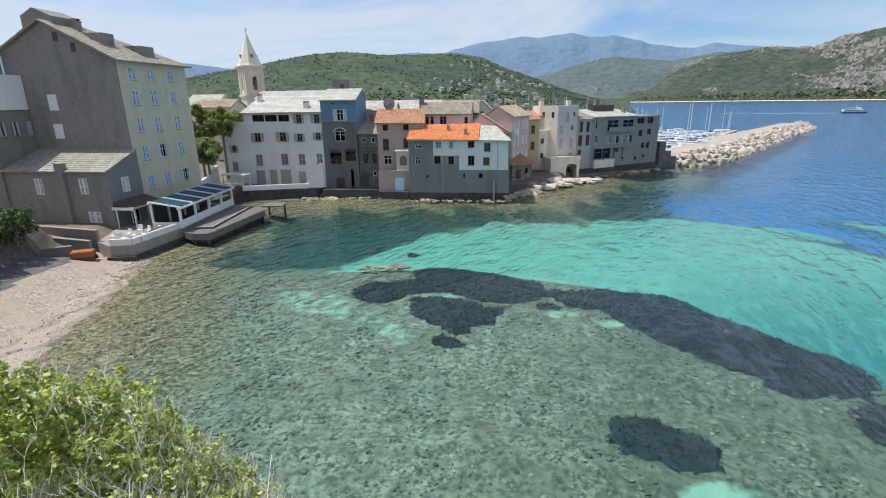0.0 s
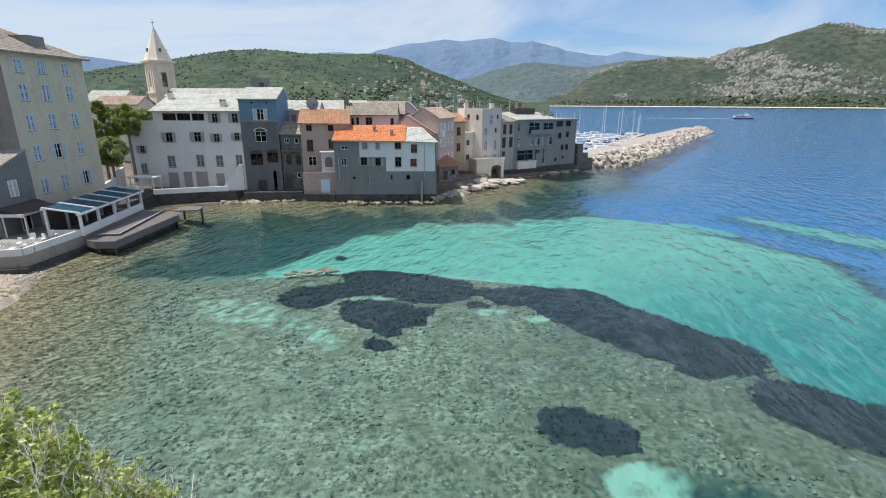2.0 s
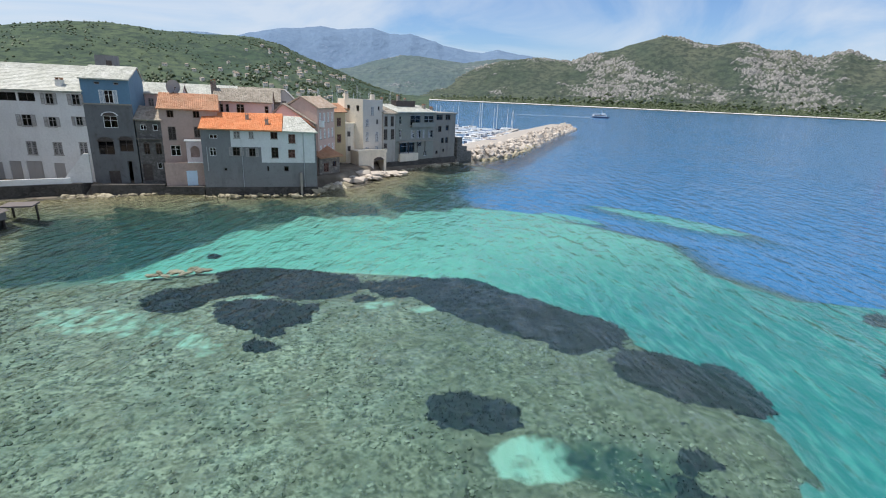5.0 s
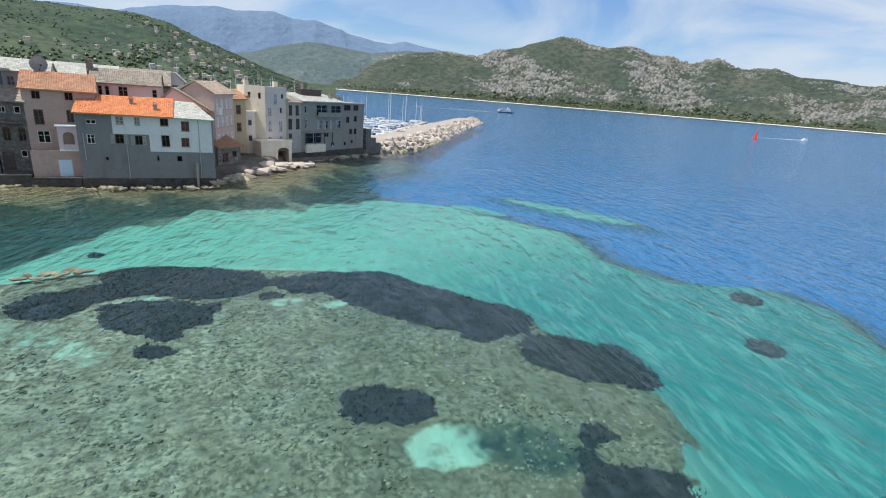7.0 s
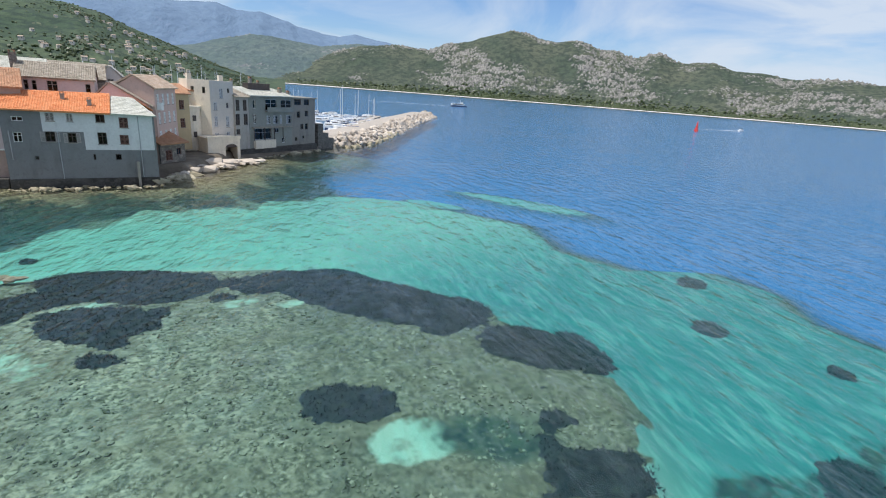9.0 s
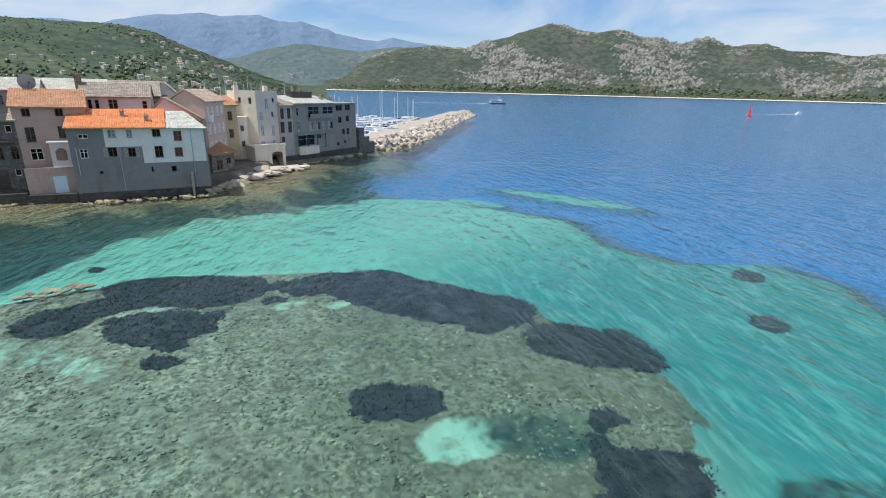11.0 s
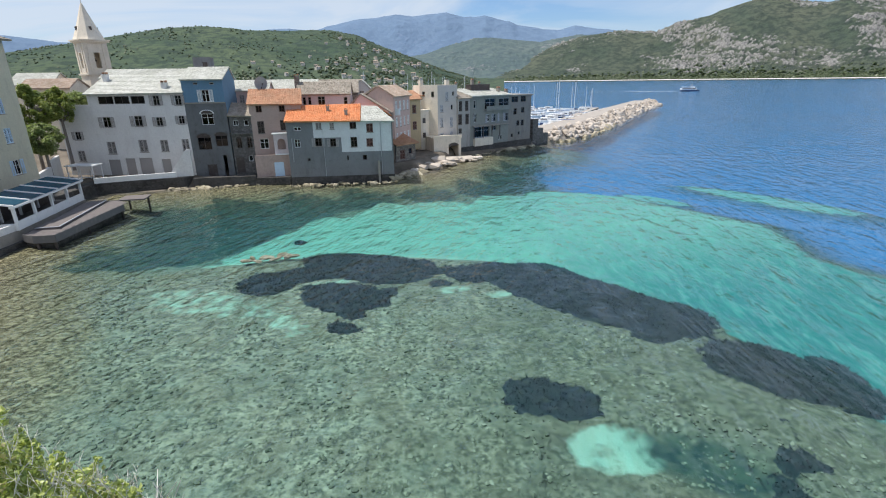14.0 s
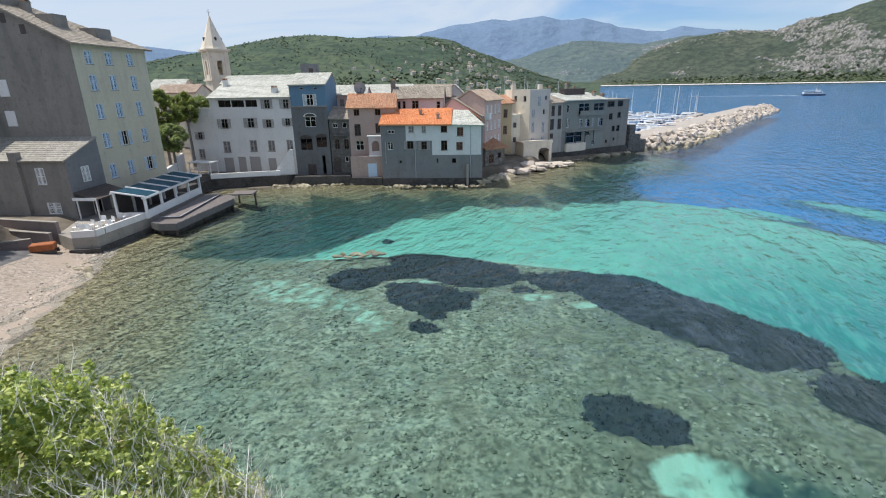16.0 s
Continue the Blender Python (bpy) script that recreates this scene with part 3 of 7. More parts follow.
def bed_depth(x, y, s):
    """The water's depth: shallow over the stones, a step deeper over the sand, falling away out in the bay."""
    stones = np.minimum(ellipse(x, y, -6, 18, 30.6, 26.4), (11.4 - (x - y)) / 26.0)
    east = np.interp(y, [-60, 10.5, 14.8, 21.7, 26.6, 34.8, 44.6, 62, 70], [39, 48.7, 53.3, 54.0, 46, 44, 48.7, 41, 32])
    north = np.interp(x, [-30, -12, -8, -2.7, 7.0, 16, 28, 34, 40], [40, 47.5, 52, 59.5, 63.5, 63, 66.5, 69, 63])
    depth = 1.0 * smooth(0, 15, -s) + 1.35 * smooth(-0.09, 0.16, -stones) * smooth(4, 20, -s)
    depth = depth + 1.4 * np.maximum(smooth(-2, 8, x - east), smooth(2, 26, y - north) * smooth(6, 24, -s))
    depth = depth + 0.25 * smooth(-0.3, 0.6, ellipse(x, y, 11.0, 15.0, 2.4, 1.6, -10))
    depth = depth + 0.45 * smooth(-0.5, 0.6, ellipse(x, y, 14.6, 13.4, 3.0, 1.9, -40))
    for e in SHOALS:
        depth = np.where(ellipse(x, y, *e) > -0.4, np.minimum(depth, 3.75 - 1.08 * smooth(-0.4, 0.2, ellipse(x, y, *e))), depth)
    return depth, stones, east, north


def build_ground():
    xs = np.array([-v for v in ledges(45, 46, 0.6, 1500)][::-1] + list(np.arange(-44.4, 95, 0.5)) + ledges(95, 96, 0.8, 4500))
    ys = np.array([-v for v in ledges(8, 9, 0.8, 1500)][::-1] + list(np.arange(-7.5, 108, 0.5)) + ledges(108, 109, 0.8, 4500))
    x, y = np.meshgrid(xs, ys)
    s = shore_distance(x, y)
    n1, n2 = rough_field(x, y, 9.0, 3), rough_field(x, y, 2.2, 4)
    depth, stones, east, north = bed_depth(x, y, s)
    z = -depth + 0.06 * n1 + 0.03 * n2
    # town quay and streets, the steep bank behind the beach, the headland under the eye
    town = smooth(0.4, 2.2, s) * smooth(68, 74, y) * 1.45 + smooth(6, 30, s) * smooth(70, 80, y) * 2.5
    beach = smooth(0, 7, s) * (1 - smooth(40, 47, y)) * 1.3
    bank = smooth(7.4, 10.0, s + 0.8 * n1) * (1 - smooth(45, 48.5, y)) * 3.2 + smooth(14, 40, s) * (1 - smooth(60, 70, y)) * 9 * (1 - smooth(40, 60, y))
    left = smooth(2, 8, s) * smooth(43, 48, y) * (1 - smooth(68, 74, y)) * 1.8
    land = np.maximum.reduce([town, beach + bank, left])
    z = np.where(s > -0.5, np.maximum(z, -0.25 + land + 0.05 * n2 + 0.35 * smooth(0, 1.5, s)), z)
    reach = np.hypot(np.maximum(np.abs(x) - 0.7, 0), np.maximum(y, 0))
    head = 12.3 - 1.7 * np.maximum(reach - 1.0, 0) + 0.1 * n2
    head = np.where(y < -4, np.maximum(head, 12.3 - 0.35 * np.maximum(np.abs(x) - 3, 0)), head)
    z = np.maximum(z, np.maximum(head, -6))
    # what covers the bed
    wob = 0.07 * n1 + 0.04 * n2
    stones = stones + wob
    sand = smooth(-0.03, 0.03, -stones) * smooth(-1.5, 1.5, north - y + 2.0 * n1) * smooth(-2, 2, east - x + 2.5 * n1)
    sand = sand * smooth(-15, -7, x)
    sand = np.maximum(sand, 0.66 * smooth(-0.3, 0.35, ellipse(x, y, 11.0, 15.0, 2.5, 1.6, -10) + 2 * wob))
    for e in ((11.6, 31.4, 1.8, 0.9, 0), (0.8, 37.0, 3.4, 0.7, 10), (8.4, 32.9, 1.6, 0.8, 0)):
        sand = np.maximum(sand, 0.52 * smooth(-0.4, 0.4, ellipse(x, y, *e) + 3 * wob))
    for e in ((-9.0, 35.0, 8.0, 2.6, -28), (-4.0, 31.0, 5.5, 1.6, -60)):
        sand = np.maximum(sand, 0.47 * smooth(-0.5, 0.7, ellipse(x, y, *e) + 4 * wob))
    for e in SHOALS:
        sand = np.maximum(sand, smooth(-0.2, 0.4, ellipse(x, y, *e) + 3 * wob))
    weed = np.maximum(smooth(-1.5, 1.5, y - north + 2.0 * n1), smooth(-2, 2, x - east + 2.5 * n1)) * (1 - np.clip(2 * sand - 1, 0, 1))
    weed = weed * smooth(3.0, 13.0, -s + 3.0 * n1)
    weed = np.maximum(weed, 0.62 * smooth(-0.5, 0.4, ellipse(x, y, 14.6, 13.4, 3.0, 1.9, -40) + 3 * wob))
    weed = np.maximum(weed, 0.60 * smooth(-1.2, 1.5, np.interp(x, [14, 18, 22, 26, 29, 34, 45], [5.0, 6.3, 7.0, 5.6, 5.0, 3.2, 0.0]) - y + 1.6 * n1))
    # stones and sand grow darker and greener towards the east
    east_dark = 0.5 * smooth(-3, 13, x + 0.5 * (20 - y)) + 0.5 * smooth(8, 28, x) * (1 - smooth(26, 52, y))
    algae = smooth(0.0, 0.75, 1 - (-s) / 19.0 + 0.3 * n1) * (1 - sand * 0.5)
    me = bpy.data.meshes.new("ground")
    w, h = len(xs), len(ys)
    me.vertices.add(w * h)
    me.vertices.foreach_set("co", np.stack([x, y, z], -1).ravel())
    i = (np.arange(h - 1)[:, None] * w + np.arange(w - 1)[None, :]).ravel()
    quads = np.stack([i, i + 1, i + w + 1, i + w], -1)
    me.loops.add(quads.size)
    me.loops.foreach_set("vertex_index", quads.ravel())
    me.polygons.add(len(quads))
    me.polygons.foreach_set("loop_start", np.arange(0, quads.size, 4))
    me.polygons.foreach_set("loop_total", np.full(len(quads), 4))
    zc, yc = z.ravel()[quads].mean(1), y.ravel()[quads].mean(1)
    xc, sc = x.ravel()[quads].mean(1), s.ravel()[quads].mean(1)
    mat = np.where(zc < -0.04, 0, np.where((sc > -2) & (sc < 8.0) & (yc > 5) & (yc < 47), np.where(sc + 1.2 * rough_field(xc, yc, 5.0, 9) > 4.6, 3, 2), 1))
    me.update(calc_edges=True)
    for m in (M_BED, M_GROUND, M_BEACH, M_GREYPEBBLE):
        me.materials.append(m)
    me.polygons.foreach_set("material_index", mat.astype(np.int32))
    me.polygons.foreach_set("use_smooth", np.ones(len(quads), bool))
    att = me.color_attributes.new("cover", "FLOAT_COLOR", "POINT")
    att.data.foreach_set("color", np.stack([sand, weed, algae, east_dark], -1).ravel())
    tagged(new("ground", me), "pebble, sand and weed sea bed rising to beach and town", "ground", kind="structure")


def seagrass_field(x, y, spots, seed):
    """Positive inside a bed of seagrass, in metres from its ragged edge."""
    f = np.full(x.shape, -9.0)
    for e in spots:
        f = np.maximum(f, ellipse(x, y, *e) * min(e[2], e[3]))
    return f + 0.14 + 0.12 * rough_field(x, y, 3.1, seed) + 0.2 * rough_field(x, y, 1.5, seed + 1) + 0.16 * rough_field(x, y, 0.7, seed + 3)


def seagrass(spots, seed, height=0.34):
    """A bed of seagrass: an uneven cushion that thins out at its edge, and the tufts of leaves on it."""
    xs = np.arange(min(e[0] - max(e[2:4]) for e in spots) - 1, max(e[0] + max(e[2:4]) for e in spots) + 1, 0.16)
    ys = np.arange(min(e[1] - max(e[2:4]) for e in spots) - 1, max(e[1] + max(e[2:4]) for e in spots) + 1, 0.16)
    x, y = np.meshgrid(xs, ys)
    f = seagrass_field(x, y, spots, seed)
    z = -bed_depth(x, y, shore_distance(x, y))[0] - 0.2 + height * smooth(-0.35, 0.6, f) + 0.07 * rough_field(x, y, 1.3, seed + 2)
    keep = f > -0.3
    cell = keep[:-1, :-1] & keep[1:, :-1] & keep[:-1, 1:] & keep[1:, 1:]
    if not cell.any():
        return
    w = len(xs)
    j, i = np.nonzero(cell)
    a = j * w + i
    quads = np.stack([a, a + 1, a + w + 1, a + w], -1)
    used, back = np.unique(quads, return_inverse=True)
    verts = np.stack([x.ravel(), y.ravel(), z.ravel()], -1)[used]
    faces = back.reshape(quads.shape).tolist()
    # tufts: three leaning leaves each
    r = np.random.RandomState(seed)
    pick = np.argwhere(f > -0.38)
    pick = pick[r.randint(len(pick), size=int(len(pick) * 0.7))]
    tufts = []
    for pj, pi in pick:
        o = np.array([x[pj, pi], y[pj, pi], z[pj, pi] - 0.03]) + np.array([*r.uniform(-0.1, 0.1, 2), 0])
        for _ in range(3):
            t = r.uniform(0, 6.28)
            d = np.array([math.cos(t), math.sin(t), 0])
            side = np.array([-d[1], d[0], 0]) * r.uniform(0.03, 0.07)
            tip = o + d * r.uniform(0.05, 0.26) + np.array([0, 0, r.uniform(0.04, 0.17)])
            tufts += [o - side, o + side, tip]
    base = len(verts)
    faces += [(base + 3 * k, base + 3 * k + 1, base + 3 * k + 2) for k in range(len(tufts) // 3)]
    me = bpy.data.meshes.new("seagrass_bed")
    me.from_pydata(verts.tolist() + [tuple(v) for v in tufts], [], faces)
    me.polygons.foreach_set("use_smooth", np.ones(len(faces), bool))
    me.materials.append(M_WEED)
    tagged(new("seagrass_bed", me), "dark seagrass bed on the sea floor under clear water", "seagrass", "seagrass beds", "stuff")


def bed_stones():
    """The stones of the shallow bed, half sunk, left clear where seagrass or bare sand lies."""
    r = np.random.RandomState(12)
    n = 22000
    y = 3.0 + 50.0 * r.uniform(0, 1, n) ** 1.25
    x = r.uniform(-27, 27, n)
    s = shore_distance(x, y)
    depth, stones, _, _ = bed_depth(x, y, s)
    n1 = rough_field(x, y, 9.0, 3)
    ok = (s < -1.0) & (stones + 0.07 * n1 > 0.02) & (ellipse(x, y, 11.0, 15.2, 2.9, 1.9, -10) < 0) & (rough_field(x, y, 6.0, 21) > -0.45)
    ok &= r.uniform(0, 1, n) < smooth(3, 13, -s)
    for e in BARE_SAND:
        ok &= ellipse(x, y, *e) + 0.3 * n1 < 0.1
    for k, spots in enumerate(GRASS):
        ok &= seagrass_field(x, y, spots, 20 + k) < 0.0
    x, y, depth = x[ok], y[ok], depth[ok]
    size = 0.04 + 0.10 * r.uniform(0, 1, len(x)) ** 2.5
    bm = bmesh.new()
    bmesh.ops.create_icosphere(bm, subdivisions=1, radius=1.0)
    ball = np.array([v.co for v in bm.verts])
    tri = np.array([[v.index for v in f.verts] for f in bm.faces])
    bm.free()
    wob = r.uniform(0.65, 1.3, (len(x), len(ball), 1))
    turn = r.uniform(0, 6.28, len(x))
    shape = np.stack([r.uniform(0.8, 1.6, len(x)), np.ones(len(x)), r.uniform(0.5, 1.0, len(x))], -1) * size[:, None]
    p = ball[None] * wob * shape[:, None, :]
    c, sn = np.cos(turn)[:, None], np.sin(turn)[:, None]
    p = np.stack([p[..., 0] * c - p[..., 1] * sn + x[:, None], p[..., 0] * sn + p[..., 1] * c + y[:, None], p[..., 2] - depth[:, None] + 0.0], -1)
    p[..., 2] = np.minimum(p[..., 2], -0.05)
    me = bpy.data.meshes.new("bed_stones")
    me.from_pydata(p.reshape(-1, 3).tolist(), [], (tri[None] + (np.arange(len(x)) * len(ball))[:, None, None]).reshape(-1, 3).tolist())
    me.materials.append(M_BEDSTONE)
    tagged(new("bed_stones", me), "weed-grown stones scattered over the shallow sea bed", "stones", kind="stuff")


def build_sea():
    bm = bmesh.new()
    bmesh.ops.create_grid(bm, x_segments=2, y_segments=2, size=4600)
    tagged(part("water", bm, M_WATER), "clear turquoise sea water with small wind ripples", "water", kind="structure")


def hill(name, label, mat, prof, near, far, az0, az1, seed, crest=0.72, bumps=0.10, fine=4, nr=72, crags=0.0, jag=0.0, spread=260.0):
    """A range of hills: from the shore up to a crest whose height follows prof (bearing, degrees of elevation), then down behind; crags is the height of its outcrops."""
    na = int((az1 - az0) * fine) + 1
    r = np.random.RandomState(seed)
    off = Vector((r.uniform(0, 90), r.uniform(0, 90), 0))
    az, el = [p[0] for p in prof], [p[1] for p in prof]
    bm = bmesh.new()
    rows, bare = [], []

    def place(a, t):
        d = near + (far - near) * t
        rise = smooth(0, crest, np.array([t]))[0] ** 0.8 if t < crest else 1 - 0.5 * (t - crest) / (1 - crest)
        top = math.tan(radians(float(np.interp(a, az, el)))) * (near + (far - near) * crest) + 14
        top *= 1 + jag * noise.fractal(Vector((a * 0.55, seed, 0)), 0.8, 2.0, 5)
        p = Vector((math.sin(radians(a)) * d, math.cos(radians(a)) * d, 0))
        q = p / (far * 0.06) + off
        n = noise.fractal(q, 0.9, 2.1, 6)
        gully = abs(noise.noise(q * 0.8))
        p.z = -1.0 + top * rise * (1 - 0.35 * gully * (1 - rise)) + top * bumps * n * (0.3 + t) * min(1, t * 8) * (1 - 0.55 * rise)
        rock = 0.0
        if crags:
            g = Vector((p.x + 0.6 * p.z, p.y, 0)) / spread + off
            zone = 0.32 * float(smooth(24, 40, np.array([a]))[0]) + 0.08 + 0.9 * noise.fractal(g * 0.6, 0.8, 2.0, 3) - 3.0 * max(0.0, 0.2 - t) - 2.0 * max(0.0, t - crest + 0.08)
            edge = 1 - 2.2 * abs(noise.noise(Vector((g.x * 3.0 + g.y * 1.5, g.y * 2.5, 1.0))))
            grit = 1 - 2.2 * abs(noise.noise(Vector((g.x * 8.0 + g.y * 5.0, g.y * 6.0, 7.0))))
            fine_grit = noise.noise(g * 22.0)
            rock = max(0.0, min(1.0, zone * 1.6)) * max(0.0, min(1.2, 0.45 * edge + 0.7 * grit + 0.9 * fine_grit - 0.32))
            p.z += crags * rock * (1.0 if t < crest else 0.3)
        return p, rock

    for i in range(na):
        row = []
        for k in range(nr):
            p, rock = place(az0 + (az1 - az0) * i / (na - 1), k / (nr - 1))
            row.append(bm.verts.new(p))
            bare += [rock, rock, rock, 1.0]
        rows.append(row)
    for a, b in zip(rows, rows[1:]):
        for k in range(nr - 1):
            bm.faces.new((a[k], b[k], b[k + 1], a[k + 1]))
    for f in bm.faces:
        f.smooth = True
    bmesh.ops.recalc_face_normals(bm, faces=bm.faces)
    ob = part(name, bm, mat)
    ob.data.color_attributes.new("bare", "FLOAT_COLOR", "POINT").data.foreach_set("color", bare)
    tagged(ob, label, "hill", kind="structure")
    return lambda a, t: place(a, t)[0].z


build_ground()
build_sea()
NORTH_BED = ((2.5, 39.9, 6.6, 3.3, -40), (-5.3, 37.8, 2.5, 2.2, 126), (0.5, 44.9, 2.5, 1.8, -29), (-1.1, 39.4, 2.6, 1.8, 12), (-3.2, 38.8, 2.2, 1.7, 0), (7.5, 38.6, 0.8, 1.6, 15),)
MIDDLE_BED = ((0.3, 33.7, 3.5, 2.5, -34), (0.7, 30.8, 1.2, 0.9, -51), (3.5, 33.9, 0.9, 0.8, -48), (-2.0, 36.1, 1.4, 0.5, 16),)
SPUR_BED = ((0.1, 28.8, 1.4, 0.8, -42),)
LONG_BED = ((17.3, 30.5, 9.5, 4.0, -58), (17.4, 36.6, 3.2, 2.7, -76), (10.9, 35.7, 1.9, 2.5, 70), (8.4, 37.0, 1.6, 0.8, 0), (23.3, 25.8, 2.5, 1.6, -111), (18.7, 23.2, 1.5, 1.2, -21),)
TUFT_BED = ((7.8, 34.4, 0.9, 0.7, -16),)
EAST_BED = ((23.4, 18.0, 4.6, 3.1, -32), (27.0, 18.4, 1.9, 1.4, 59), (23.6, 14.5, 1.2, 0.4, -14),)
HEART_BED = ((9.2, 19.3, 1.7, 1.55, -30), (10.5, 18.3, 1.6, 1.5, -30),)
SMALL_BED = ((17.8, 12.6, 1.0, 0.6, -21),)
DOT_BED = ((19.2, 14.7, 0.4, 0.3, -64),)
SOUTH_BED = ((16.4, 8.9, 2.6, 1.7, -25), (16.1, 11.1, 1.2, 0.7, 54), (13.8, 9.1, 0.7, 0.5, -17), (18.9, 8.7, 0.4, 0.4, -45),)
BLUE_NEAR_BED = ((39.1, 14.8, 1.6, 1.4, 12),)
BLUE_FAR_BED = ((48.4, 21.0, 1.7, 1.4, 26),)
BLUE_EDGE_BED = ((40.6, 6.5, 1.0, 0.9, 37),)
CORNER_BED = ((28.0, 2.8, 1.8, 1.4, 3), (26.3, 2.9, 0.7, 0.4, 64),)
NORTH_DOT_BED = ((-3.6, 52.2, 0.7, 0.8, 35),)
GRASS = (NORTH_BED, MIDDLE_BED, SPUR_BED, LONG_BED, TUFT_BED, EAST_BED, HEART_BED, SMALL_BED, DOT_BED, SOUTH_BED, BLUE_NEAR_BED, BLUE_FAR_BED, BLUE_EDGE_BED, CORNER_BED, NORTH_DOT_BED)
BARE_SAND = ((11.6, 31.4, 1.8, 0.9, 0), (0.8, 37.0, 3.4, 0.7, 10), (8.4, 32.9, 1.6, 0.8, 0), (-9.0, 35.0, 8.0, 2.6, -28), (-4.0, 31.0, 5.5, 1.6, -60))
for n, spots in enumerate(GRASS):
    seagrass(spots, 20 + n)
bed_stones()
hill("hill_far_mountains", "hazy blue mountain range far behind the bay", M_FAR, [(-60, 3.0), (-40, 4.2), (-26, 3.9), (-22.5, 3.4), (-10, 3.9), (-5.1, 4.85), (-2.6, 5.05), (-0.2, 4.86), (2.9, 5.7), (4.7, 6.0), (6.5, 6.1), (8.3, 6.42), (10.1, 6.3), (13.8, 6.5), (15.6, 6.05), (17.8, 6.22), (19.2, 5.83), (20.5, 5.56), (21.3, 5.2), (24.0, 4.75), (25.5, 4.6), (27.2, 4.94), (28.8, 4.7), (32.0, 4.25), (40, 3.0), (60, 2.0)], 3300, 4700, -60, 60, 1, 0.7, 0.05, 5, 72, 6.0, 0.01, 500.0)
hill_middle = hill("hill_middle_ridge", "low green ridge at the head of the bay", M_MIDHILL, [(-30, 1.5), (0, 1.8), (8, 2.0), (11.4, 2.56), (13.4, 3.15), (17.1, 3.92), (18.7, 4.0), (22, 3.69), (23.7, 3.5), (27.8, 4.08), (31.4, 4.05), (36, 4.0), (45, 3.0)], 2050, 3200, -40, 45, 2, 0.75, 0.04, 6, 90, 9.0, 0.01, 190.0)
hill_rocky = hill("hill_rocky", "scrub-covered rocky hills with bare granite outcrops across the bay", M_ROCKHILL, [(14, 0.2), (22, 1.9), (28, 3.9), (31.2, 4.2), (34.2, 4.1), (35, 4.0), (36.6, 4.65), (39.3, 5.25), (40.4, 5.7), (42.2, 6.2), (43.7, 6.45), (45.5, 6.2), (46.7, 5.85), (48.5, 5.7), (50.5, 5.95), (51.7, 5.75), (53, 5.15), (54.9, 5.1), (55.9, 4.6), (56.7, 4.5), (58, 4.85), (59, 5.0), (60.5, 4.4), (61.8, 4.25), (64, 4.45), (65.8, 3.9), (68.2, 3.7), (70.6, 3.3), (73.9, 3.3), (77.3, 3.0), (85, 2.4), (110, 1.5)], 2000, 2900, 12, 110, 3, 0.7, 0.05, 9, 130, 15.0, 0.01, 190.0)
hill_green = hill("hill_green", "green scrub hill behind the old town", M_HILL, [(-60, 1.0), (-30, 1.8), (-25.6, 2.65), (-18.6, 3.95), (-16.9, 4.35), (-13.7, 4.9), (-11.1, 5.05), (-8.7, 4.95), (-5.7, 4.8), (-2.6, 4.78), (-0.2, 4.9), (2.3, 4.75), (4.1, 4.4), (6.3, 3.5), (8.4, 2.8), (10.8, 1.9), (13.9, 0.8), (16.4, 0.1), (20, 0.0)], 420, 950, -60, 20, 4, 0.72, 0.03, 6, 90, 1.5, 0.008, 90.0)

